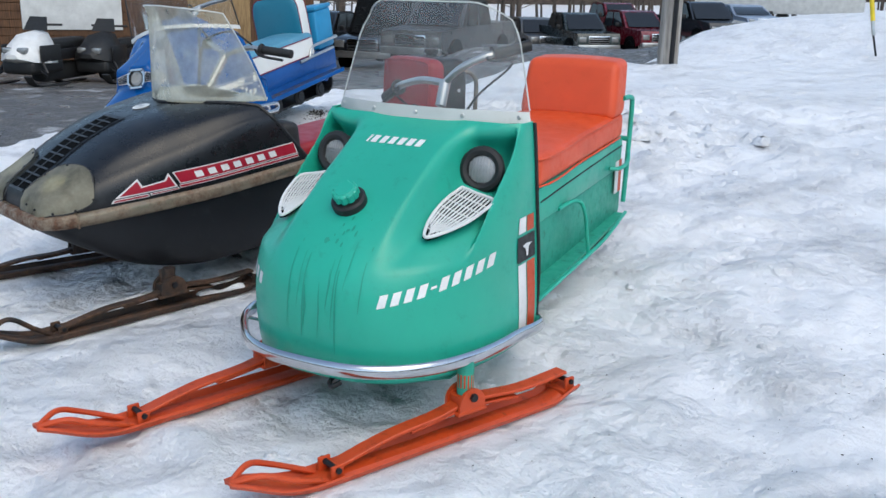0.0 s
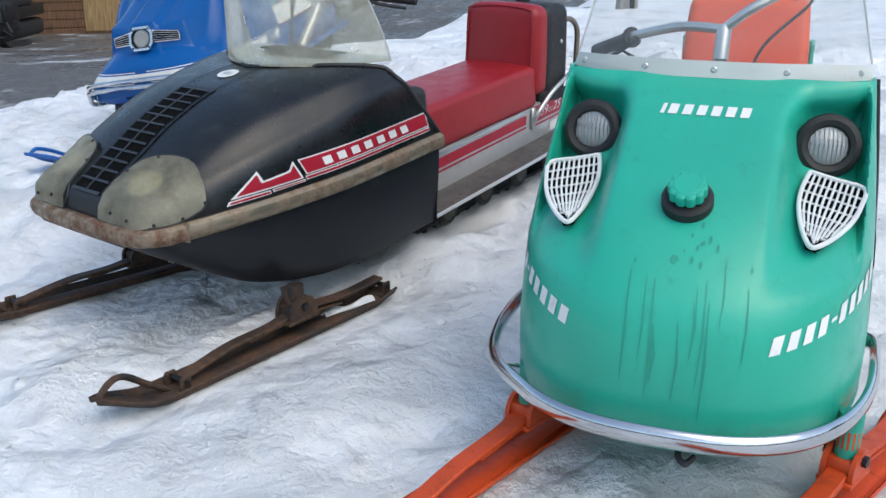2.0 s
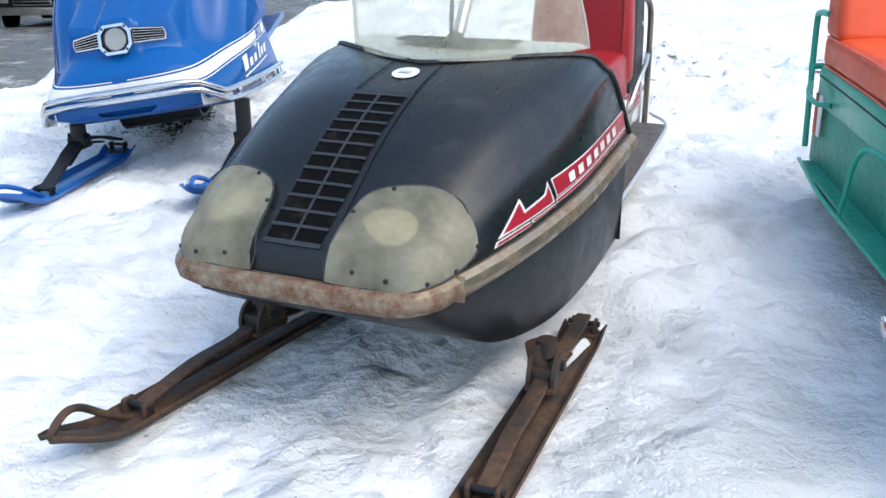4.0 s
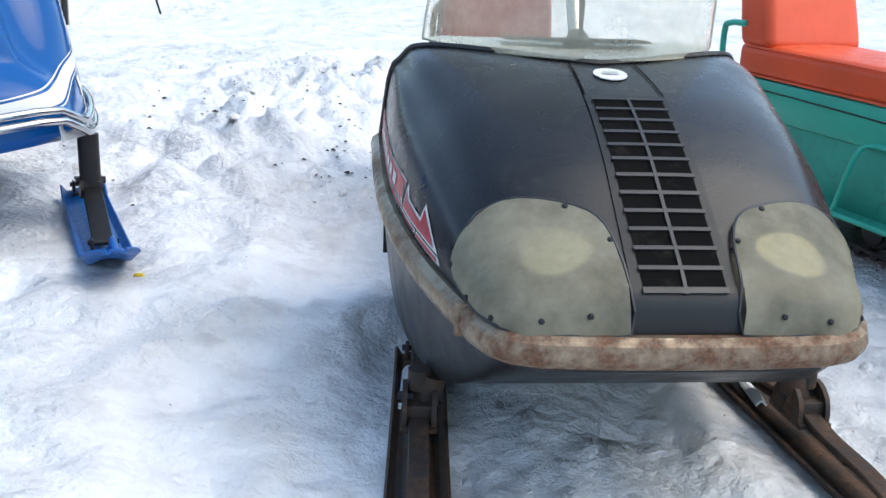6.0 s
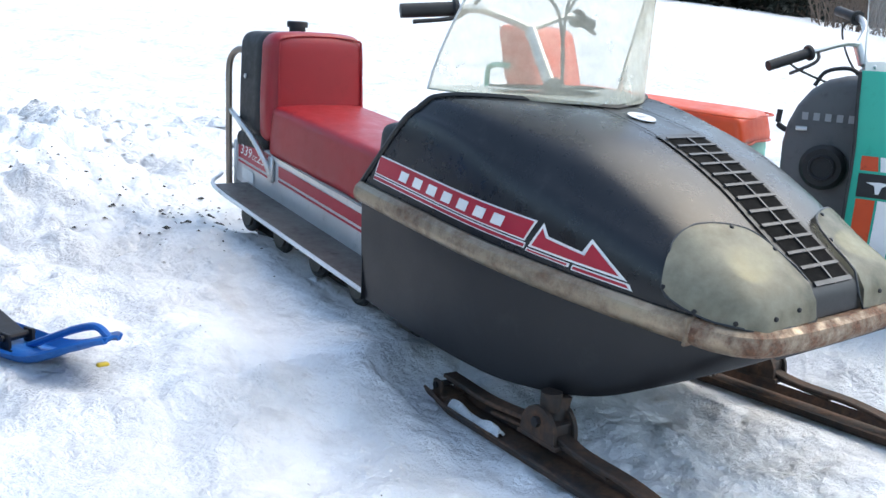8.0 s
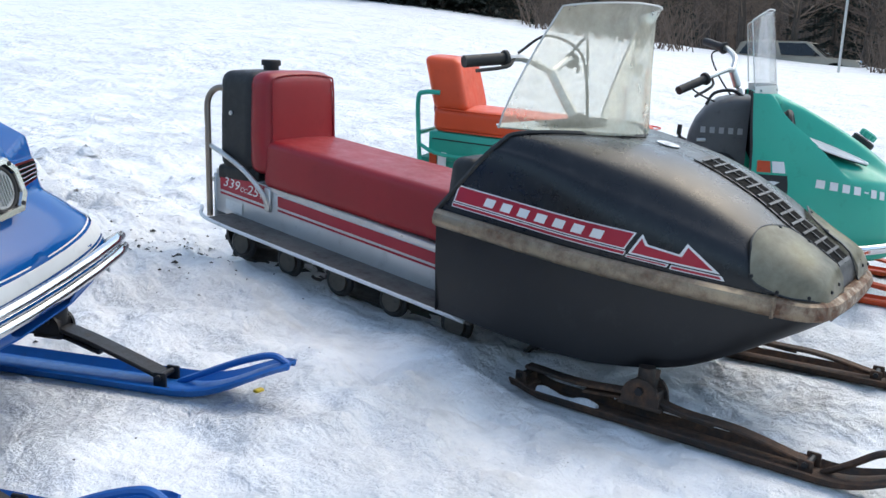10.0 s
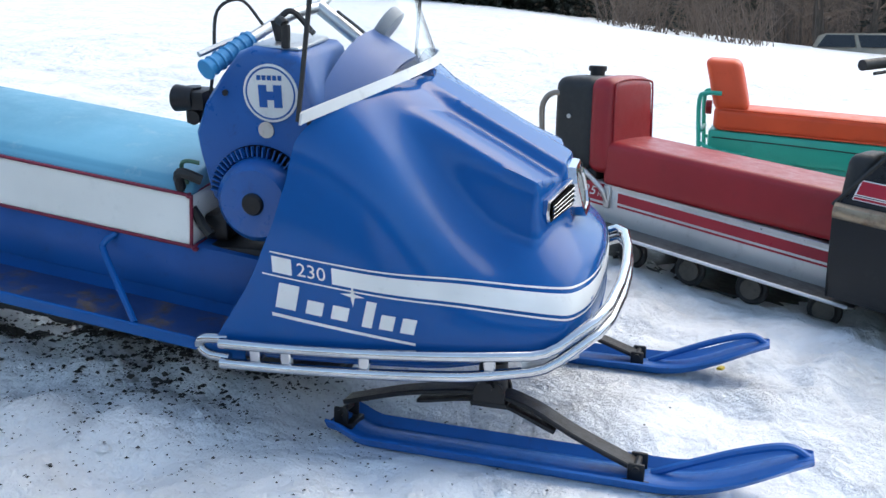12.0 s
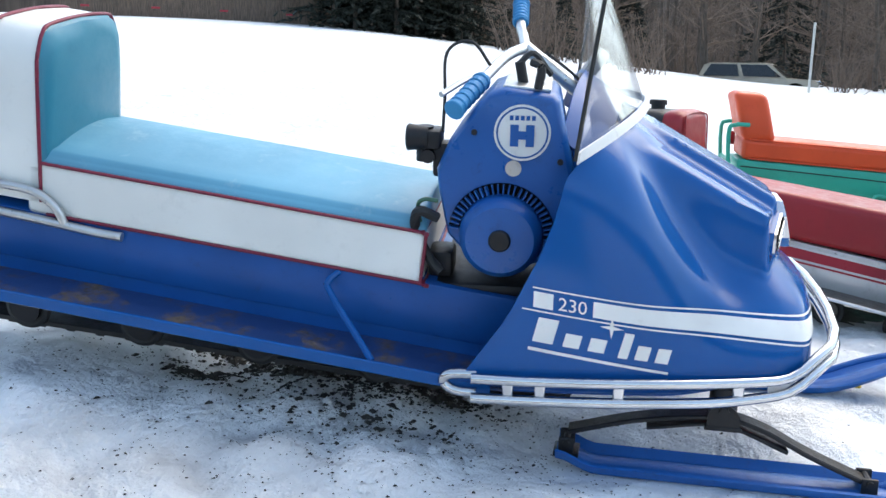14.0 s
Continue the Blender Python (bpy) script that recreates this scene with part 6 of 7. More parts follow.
        part("side_rail_hoop", tube([tilt(s * 0.285, 1.69, 0.488), tilt(s * 0.285, 1.71, 0.53), tilt(s * 0.285, 1.76, 0.56), tilt(s * 0.285, 1.86, 0.565), tilt(s * 0.285, 2.05, 0.57)], 0.011, 10), DULL_CHROME, sled, "chrome side rail hoop")
    part("rear_rail", tube([tilt(-0.285, 2.05, 0.57), tilt(-0.24, 2.14, 0.57), tilt(0.24, 2.14, 0.57), tilt(0.285, 2.05, 0.57)], 0.011, 10), DULL_CHROME, sled)
    seat = part("seat", box(-0.272, 0.272, 0.835, 1.79, 0.497, 0.628, 0.014, 3, lambda x, y, z: (x, y - 0.10 * (z - 0.51), z + K * (y - 0.84)), 4), WHITE_VINYL, sled, "white-sided seat with turquoise top and red piping")
    part("seat_top", box(-0.270, 0.270, 0.825, 1.79, 0.618, 0.656, 0.014, 3, lambda x, y, z: (x * (1 - 0.06 * step(0.628, 0.656, z)), y, z + K * (y - 0.84) + 0.030 * (1 - (x / 0.27) ** 2) * step(0.628, 0.656, z)), 8), SKY_VINYL, seat, "faded turquoise vinyl seat top")
    for z in (0.503, 0.628):
        part("piping", tube([tilt(sx, y, z) for sx, y in ((-0.273, 1.74), (-0.273, 1.3), (-0.273, 0.86), (-0.262, 0.832), (0, 0.828), (0.262, 0.832), (0.273, 0.86), (0.273, 1.3), (0.273, 1.74))], 0.0042, 8), PIPING, seat)
    part("piping", merged([tube([tilt(s * 0.272, 0.838, 0.503), tilt(s * 0.272, 0.83, 0.57), tilt(s * 0.272, 0.824, 0.628)], 0.0042, 8) for s in (-1, 1)]), PIPING, seat)
    def back(x, y, z):
        return (x, y - 0.10 * (z - 0.53), z + K * (y - 0.84))
    prof = [(-0.272, 0.53), (-0.272, 0.82), (-0.262, 0.885), (-0.235, 0.922), (-0.19, 0.938), (0, 0.945), (0.19, 0.938), (0.235, 0.922), (0.262, 0.885), (0.272, 0.82), (0.272, 0.53)]
    br = part("backrest", loft([[Vector(back(x, y, z)) for x, z in prof] for y in (1.748, 1.866)]), WHITE_VINYL, sled, "white backrest with turquoise front and red piping")
    part("backrest_front", loft([[Vector(back(x * k, y, 0.72 + (z - 0.72) * k)) for x, z in prof] for k, y in ((1.0, 1.748), (0.97, 1.738), (0.80, 1.728))]), TEAL_VINYL, br, "turquoise vinyl front")
    for y in (1.750, 1.864):
        part("piping", tube([back(x * 1.004, y, z + 0.002) for x, z in prof], 0.0045, 8, 3), PIPING, br)
    part("storage_box", box(-0.26, 0.26, 1.88, 2.12, 0.51, 0.80, 0.02, 3, tilt), BOX_BLUE, sled, "turquoise storage box behind the backrest")
    part("box_lid", box(-0.265, 0.265, 1.875, 2.125, 0.80, 0.83, 0.01, 2, tilt), BOX_BLUE, sled)
    part("maker_plate", box(-0.2735, -0.268, 1.86, 1.92, 0.475, 0.495, 0.002, 1, tilt), ALU, sled)
    track_belt(sled, 0.22, 0.55, 1.98, 0.185, 0.33, 0.09, lug=0.006)
    part("axle_end", merged([disc((s * 0.21, 1.93, 0.445), (s, 0, 0), 0.03, 0.05, 14, 0.006) for s in (-1, 1)]), BLUE_PAN, sled)
    part("suspension_arm", merged([bar([(s * 0.225, 1.55, 0.40), (s * 0.225, 1.92, 0.45)], 0.012, 0.05) for s in (-1, 1)]), BLUE_SKI, sled)
    for y in (0.95, 1.25, 1.55, 1.85):
        for s in (-1, 1):
            wheel(sled, s * 0.22, y, 0.275 + 0.10 * (y - 0.95), 0.06)
    for sx, sy, gz, steer in ((-0.25, 0.13, 0.085, -4.4), (0.43, 0.165, 0.112, -4)):
        ski(sled, sx, sy, 0.255, steer, 0.67, 0.375, 0.325, gz, BLUE_SKI, DARK_IRON, 0.150, "low", 0.10, 0.03, level=ROLL.inverted(), wall=0.024, leaf=0.058, cap=0.036)
        leg = part("steering_leg", disc((sx, sy, 0.25), (0, 0, 1), 0.032, 0.06 + 0.1 * step(-0.3, 0.3, sx), 14), DARK_IRON, sled)
        leg.matrix_basis = ROLL.inverted()
    # the rear body sits a little towards one side
    rear = ("seat", "backrest", "tunnel", "tunnel_side", "running_board", "board_lip", "foot_brace", "side_rail", "side_rail_hoop", "rear_rail", "storage_box", "box_lid", "track", "bogie_wheel", "axle_end", "suspension_arm")
    for top in [o for o in sled.children if o.name.split(".")[0] in rear]:
        far = 0.73 if top.name.startswith("backrest") else 0.83
        for ob in [top] + list(top.children_recursive):
            for v in ob.data.vertices:
                v.co.x = -0.288 + (v.co.x + 0.26) * (far if v.co.x > -0.26 else 1.0)
    return sled


BLUE_ENG = painted("blue_engine_paint", (0.003, 0.085, 0.31), 0.32, 0, (0.01, 0.015, 0.03), 0.5, 7, 0.04)
BLUE_DASH = painted("blue_dash", (0.03, 0.10, 0.30), 0.35)
GREEN_LINE = painted("green_hose", (0.04, 0.12, 0.07), 0.4)
BOARD_BLUE = rusted("scraped_blue_board", (0.012, 0.045, 0.15), (0.10, 0.07, 0.05), 0.50, 0.62, 0.1, 0.5, 8)
build_blue()


# ---- loose dirt on the snow ----
# heaps of dirt beside the blue sled, in its own directions: across, along, spread
HEAPS = [(0.07, 1.40, 0.035), (0.0, 1.29, 0.05), (-0.06, 1.18, 0.04), (-0.14, 1.44, 0.03), (0.0, 0.99, 0.045), (-0.07, 0.88, 0.05), (-0.05, 0.79, 0.05), (-0.12, 0.95, 0.06), (0.06, 0.92, 0.04), (-0.02, 1.09, 0.05), (-0.22, 1.02, 0.10), (0.15, 1.80, 0.05)]


def build_debris():
    rng = random.Random(11)
    verts, faces = [], []
    def lump(x, y, r):
        z = ground_z(x, y)
        b = len(verts)
        n = 5
        verts.append((x, y, z + r * 0.7))
        for k in range(n):
            a = 2 * math.pi * k / n + rng.random()
            verts.append((x + r * math.cos(a) * rng.uniform(0.6, 1.2), y + r * math.sin(a) * rng.uniform(0.6, 1.2), z + r * rng.uniform(-0.1, 0.35)))
        for k in range(n):
            faces.append((b, b + 1 + k, b + 1 + (k + 1) % n))
    c, s = math.cos(radians(23)), math.sin(radians(23))
    for i in range(9000):
        if i % 9 < 5:
            hx, hy, hs = HEAPS[rng.randrange(len(HEAPS))]
            x, y = rng.gauss(hx, hs * 0.7), rng.gauss(hy, hs * 1.5)
            r = abs(rng.gauss(0, 0.0046)) + 0.0020
        else:
            x, y = 0.0 - abs(rng.gauss(0, 0.34)), rng.gauss(1.05, 0.40)
            r = abs(rng.gauss(0, 0.0019)) + 0.0011
        wx, wy = -1.643 + c * x - s * y, 0.940 + s * x + c * y
        lump(wx, wy, r)
    for i in range(260):
        wx, wy = rng.gauss(-0.75, 0.35), rng.gauss(2.7, 0.55)
        lump(wx, wy, abs(rng.gauss(0, 0.006)) + 0.003)
    for i in range(120):
        wx, wy = rng.gauss(-0.25, 0.18), rng.gauss(1.9, 0.25)
        lump(wx, wy, abs(rng.gauss(0, 0.006)) + 0.003)
    for i in range(700):
        lump(rng.gauss(3.3, 0.5), rng.gauss(0.5, 0.7), abs(rng.gauss(0, 0.002)) + 0.001)
    for i in range(380):
        wx, wy = rng.uniform(-3.2, 4.0), rng.uniform(-1.6, 5.0)
        if wx > lot_edge(wy) + 0.1:
            lump(wx, wy, rng.uniform(0.0015, 0.004))
    me = bpy.data.meshes.new("dirt_crumbs")
    me.from_pydata(verts, [], faces)
    me.materials.append(DIRT)
    tagged(new("dirt_crumbs", me), "dark dirt crumbs scattered on the snow", "dirt", kind="stuff")


build_debris()


def build_lumps():
    """Broken snow clods on the ploughed spot behind the sleds."""
    rng = random.Random(5)
    verts, faces = [], []
    def clod(x, y, r):
        z = ground_z(x, y)
        b = len(verts)
        rows, cols = 4, 7
        ph = rng.random() * 9
        for i in range(rows):
            e = math.pi / 2 * i / (rows - 1) * 1.0
            for k in range(cols):
                a = 2 * math.pi * k / cols
                q = r * (0.8 + 0.35 * noise.noise((math.cos(a) * 1.5 + ph, math.sin(a) * 1.5, e + ph)))
                verts.append((x + q * math.cos(a) * math.cos(e), y + q * math.sin(a) * math.cos(e), z - r * 0.2 + q * math.sin(e) * 0.75))
        for i in range(rows - 1):
            for k in range(cols):
                faces.append((b + i * cols + k, b + i * cols + (k + 1) % cols, b + (i + 1) * cols + (k + 1) % cols, b + (i + 1) * cols + k))
    for i in range(130):
        clod(rng.gauss(-0.35, 0.5), rng.gauss(3.6, 0.45), abs(rng.gauss(0.02, 0.035)) + 0.012)
    for i in range(120):
        clod(rng.uniform(-2.9, 3.5), rng.uniform(-1.2, 4.5), abs(rng.gauss(0.0, 0.012)) + 0.006)
    me = bpy.data.meshes.new("snow_clods")
    me.from_pydata(verts, [], faces)
    me.materials.append(SNOW)
    me.shade_smooth()
    tagged(new("snow_clods", me), "broken clods of old snow", "snow", kind="stuff")


build_lumps()

def build_stain_block():
    # added block that stands in for a pale yellow-green stain in the snow
    s = thing("plastic_scrap", pose(-1.07, 0.763, ground_z(-1.07, 0.763) - 0.001), "small yellow block sunk in the snow for a yellow-green stain", "scrap")
    part("scrap_body", box(-0.014, 0.014, -0.009, 0.009, -0.008, 0.008, 0.005, 3), YELLOW, s)


build_stain_block()

# ---- far things: poles, vehicles, building ----
def at(eye, az, d):
    return eye[0] + d * math.sin(radians(az)), eye[1] + d * math.cos(radians(az))


E0, E1 = (3.735, -1.75), (-4.08, 0.47)


def build_pole():
    x, y = at(E0, -33.1, 14.0)
    z = ground_z(x, y)
    p = thing("utility_pole", pose(x, y, 0), "weathered grey wooden utility pole in the snow", "pole")
    part("shaft", tube([(0, 0, z - 0.5), (0.03, 0, z + 3), (0.05, 0.0, z + 8)], 0.15, 16, 4, 0.85), POLE_WOOD, p)
    part("conduit", tube([(0.13, -0.09, z - 0.3), (0.15, -0.08, z + 3), (0.16, -0.07, z + 7)], 0.035, 8, 4), DARK_IRON, p)
    part("crossarm", box(-1.0, 1.0, -0.16, -0.05, z + 7.2, z + 7.32, 0.01), POLE_WOOD, p)
    x, y = at(E0, -22.0, 21.0)
    z = ground_z(x, y)
    g = thing("guy_wire", pose(x, y, 0), "guy wire with yellow plastic guard at its foot", "guy wire")
    part("anchor_rod", tube([(0, 0, z - 0.1), (-0.16, 0.06, z + 0.42)], 0.022, 8), DARK_IRON, g)
    part("turnbuckle", tube([(-0.15, 0.06, z + 0.40), (-0.22, 0.075, z + 0.70)], 0.04, 8), DULL_CHROME, g)
    part("yellow_guard", tube([(-0.21, 0.07, z + 0.68), (-0.75, 0.3, z + 3.0)], 0.045, 10), YELLOW_G, g, "yellow guard tube")
    part("wire", tube([(-0.75, 0.3, z + 3.0), (-2.6, 0.8, z + 9.5)], 0.006, 6), DARK_IRON, g)
    x, y = at(E1, 80.5, 36)
    z = ground_z(x, y)
    t = thing("marker_pole", pose(x, y, 0), "thin grey metal marker pole standing in snow", "pole")
    part("shaft", tube([(0, 0, z - 0.3), (0.03, 0, z + 2.4)], 0.045, 8), DULL_CHROME, t)


YELLOW_G = painted("yellow_plastic", (0.75, 0.55, 0.02), 0.45)
build_pole()

CAR_GLASS = painted("car_glass", (0.012, 0.014, 0.016), 0.08, 0, (0.05, 0.05, 0.05), 0.3, 3, 0.0)
TYRE = painted("tyre", (0.012, 0.012, 0.012), 0.8)


def vehicle(name, label, cat, m, paint, kind="pickup", L=5.6, Wd=1.95, H=1.85):
    """A parked pickup or estate; local -y is ahead, z 0 on the ground."""
    v = thing(name, m, label, cat)
    h = Wd / 2
    if kind == "pickup":
        side = [(-L * 0.5, 0.55), (-L * 0.5, 0.95), (-L * 0.485, 1.08), (-L * 0.25, 1.16), (-L * 0.13, H - 0.04), (-L * 0.09, H), (L * 0.08, H), (L * 0.115, H - 0.05), (L * 0.13, 1.22), (L * 0.5, 1.22), (L * 0.5, 0.6), (L * 0.4, 0.48), (-L * 0.42, 0.42)]
    else:
        side = [(-L * 0.5, 0.5), (-L * 0.5, 0.85), (-L * 0.47, 0.98), (-L * 0.24, 1.06), (-L * 0.10, H - 0.05), (-L * 0.05, H), (L * 0.40, H - 0.02), (L * 0.46, H - 0.12), (L * 0.5, 1.05), (L * 0.5, 0.55), (L * 0.42, 0.42), (-L * 0.42, 0.38)]
    def tum(x, z):
        return x * (1 - 0.16 * step(1.0, H, z))
    part("body", loft([[Vector((tum(s * h * k, z), y * (1 - 0.01 * (1 - k)), z)) for y, z in side] for s, k in ((-1, 0.94), (-1, 1.0), (1, 1.0), (1, 0.94))]), paint, v)
    base = 1.16 if kind == "pickup" else 1.06
    cab = [(-0.2, base + 0.03), (-0.095, H - 0.08), (0.095, H - 0.08), (0.115, base + 0.03)] if kind == "pickup" else [(-0.2, base + 0.03), (-0.07, H - 0.09), (0.40, H - 0.1), (0.46, base + 0.05)]
    for s in (-1, 1):
        for a, b in ((0.0, 0.47), (0.53, 1.0)):
            q = [cab[0][0] + (cab[3][0] - cab[0][0]) * a, cab[1][0] + (cab[2][0] - cab[1][0]) * a, cab[1][0] + (cab[2][0] - cab[1][0]) * b, cab[0][0] + (cab[3][0] - cab[0][0]) * b]
            zz = (cab[0][1], cab[1][1], cab[1][1], cab[0][1])
            part("side_window", prism([(q[i] * L, zz[i]) for i in range(4)], lambda y, z, d, s=s: Vector((s * (abs(tum(h, z)) + 0.004 + d), y, z)), 0.006), CAR_GLASS, v)
    fy, fz = (-0.255 * L, base + 0.02), (-0.128 * L, H - 0.08) 
    if kind != "pickup":
        fy, fz = (-0.245 * L, base + 0.02), (-0.105 * L, H - 0.1)
    part("windscreen", loft([[Vector((s * tum(h * 0.88, z), y - 0.02 - d, z + 0.02)) for s, (y, z) in ((-1, fy), (1, fy), (1, fz), (-1, fz))] for d in (0.0, 0.01)]), CAR_GLASS, v)
    part("grille", box(-h * 0.5, h * 0.5, -L * 0.5 - 0.03, -L * 0.49, 0.66, 0.98, 0.02), CHROME, v)
    for i in range(3):
        part("grille_bar", box(-h * 0.46, h * 0.46, -L * 0.5 - 0.036, -L * 0.5 - 0.028, 0.70 + 0.09 * i, 0.75 + 0.09 * i, 0), DEEP, v)
    part("front_bumper", box(-h * 0.98, h * 0.98, -L * 0.5 - 0.10, -L * 0.48, 0.42, 0.62, 0.03), DULL_CHROME, v)
    for s in (-1, 1):
        part("head_light", box(s * h * 0.76 - 0.16, s * h * 0.76 + 0.16, -L * 0.5 - 0.02, -L * 0.47, 0.72, 0.94, 0.03), GLASS_LAMP, v)
        part("mirror", box(s * (h + 0.12) - 0.09, s * (h + 0.12) + 0.09, -L * 0.17, -L * 0.15, base + 0.02, base + 0.2, 0.03), BLACK, v)
        for y in (-L * 0.32, L * 0.30):
            w = part("wheel", ring((s * (h - 0.10), y, 0.38), (1, 0, 0), 0.27, 0.11, 22, 8), TYRE, v)
            part("rim", disc((s * (h - 0.14), y, 0.38), (s, 0, 0), 0.22, 0.12, 16, 0.02), DULL_CHROME, w)
            part("wheel_arch", disc((s * (h - 0.22), y, 0.42), (s, 0, 0), 0.43, 0.226, 22), DEEP, v)
    return v


def park(name, label, cat, az, d, face, paint, kind="pickup", eye=E0, dz=0.0, **kw):
    x, y = at(eye, az, d)
    return vehicle(name, label, cat, pose(x, y, ground_z(x, y) + dz, 0, 0, face), paint, kind, **kw)


GREEN_CAR = painted("dark_green_car", (0.02, 0.03, 0.028), 0.25, 0.2, (0.1, 0.1, 0.1), 0.3, 2, 0, 0.5)
MAROON = painted("maroon_car", (0.16, 0.012, 0.02), 0.25, 0.2, (0.1, 0.05, 0.05), 0.3, 2, 0, 0.5)
BLACK_CAR = painted("black_car", (0.012, 0.013, 0.016), 0.2, 0.2, (0.1, 0.1, 0.1), 0.3, 2, 0, 0.5)
GREY_CAR = painted("grey_car", (0.09, 0.09, 0.09), 0.3, 0.4, (0.1, 0.1, 0.1), 0.3, 2, 0, 0.5)
BEIGE_CAR = painted("beige_car", (0.34, 0.29, 0.23), 0.35, 0.3, (0.15, 0.13, 0.1), 0.5, 2, 0, 0.3)
SILVER_BLUE = painted("pale_blue_car", (0.3, 0.36, 0.45), 0.3, 0.3)
park("parked_car", "grey estate car parked behind the snow bank", "car", -40.9, 46, 60, GREY_CAR, "estate", L=4.5, H=1.7)
park("pickup_truck", "dark green pickup truck parked on the lot", "pickup truck", -38.6, 44, 62, GREEN_CAR)
park("pickup_truck", "maroon pickup truck parked on the lot", "pickup truck", -35.4, 44, 66, MAROON, L=5.4)
park("pickup_truck", "black pickup truck parked on the lot", "pickup truck", -31.7, 43, 62, BLACK_CAR, L=5.6)
park("parked_car", "pale blue car parked beyond the snow bank", "car", -29.3, 47, 60, SILVER_BLUE, "estate", L=4.6, H=1.5)
park("pickup_truck", "red pickup truck parked in the rear row", "pickup truck", -36.5, 52, 66, MAROON, L=5.4, dz=0.3)
park("pickup_truck", "dark grey pickup truck facing the lot", "pickup truck", -45.6, 30, 20, GREY_CAR, L=5.6, H=1.95)
park("van", "tall dark van parked on the lot", "van", -49.3, 32, 30, BLACK_CAR, "estate", L=5.2, Wd=2.0, H=2.5)
park("pickup_truck", "dark pickup truck at the edge of the lot", "pickup truck", -53.0, 38, 25, BLACK_CAR)
vehicle("parked_car", "beige estate car half hidden by a snow bank", "car", pose(*at(E1, 77.9, 46), 0.24, 0, 0, 2), BEIGE_CAR, "estate", L=5.2, H=1.7)


def build_trailer():
    x, y = at(E0, -27.4, 55)
    z = ground_z(x, y)
    t = thing("trailer", pose(x, y, z, 0, 0, 28), "white box trailer with blue lettering on its side", "trailer")
    part("body", box(-4.2, 4.2, -1.2, 1.2, 0.7, 3.1, 0.05), WHITE, t)
    for i in range(14):
        part("lettering_bar", box(-3.4 + 0.45 * i, -3.1 + 0.45 * i, -1.206, -1.2, 1.7, 2.1, 0), BLUE, t)
    for y0 in (-0.9, 0.3):
        part("wheel", ring((y0, -1.05, 0.4), (0, 1, 0), 0.28, 0.11), TYRE, t)


build_trailer()


def build_lodge():
    """Board-clad building at the edge of the lot."""
    x, y = at(E0, -67.5, 25)
    z = ground_z(x, y) - 0.1
    b = thing("wooden_building", pose(x, y, z, 0, 0, 62), "brown board-clad building beside the lot", "building")
    part("wall", box(-6, 6, 0, 0.2, 0, 5.0, 0.01), WOOD_WALL, b)
    for i in range(26):
        part("board", box(-6.0, 6.0, -0.03, 0.0, 0.19 * i + 0.004, 0.19 * i + 0.18, 0.006, 1), WOOD_WALL, b)
    part("door_panel", box(2.9, 4.4, -0.06, -0.03, 0.1, 2.6, 0.01), PALE_WOOD, b, "pale wooden door panel")
    part("side_wall", box(-6, -5.8, 0.2, 8, 0, 5, 0.01), WOOD_WALL, b)
    part("roof", box(-6.6, 6.6, -0.8, 9, 5.0, 5.25, 0.02), DEEP, b)
    s = thing("banner", pose(x, y, z, 0, 0, 62), "white banner with red lettering bars on the boards", "banner")
    part("cloth", box(-0.9, 1.35, -0.075, -0.065, 1.1, 3.0, 0.004), WHITE, s)
    for i in range(7):
        part("lettering_bar", box(-0.75 + 0.29 * i, -0.53 + 0.29 * i, -0.082, -0.076, 2.0, 2.25, 0), RED_BAND, s)


PALE_WOOD = wood_material("pale_boards", (0.2, 0.12, 0.05), (0.4, 0.26, 0.12), (10, 1, 1))
build_lodge()


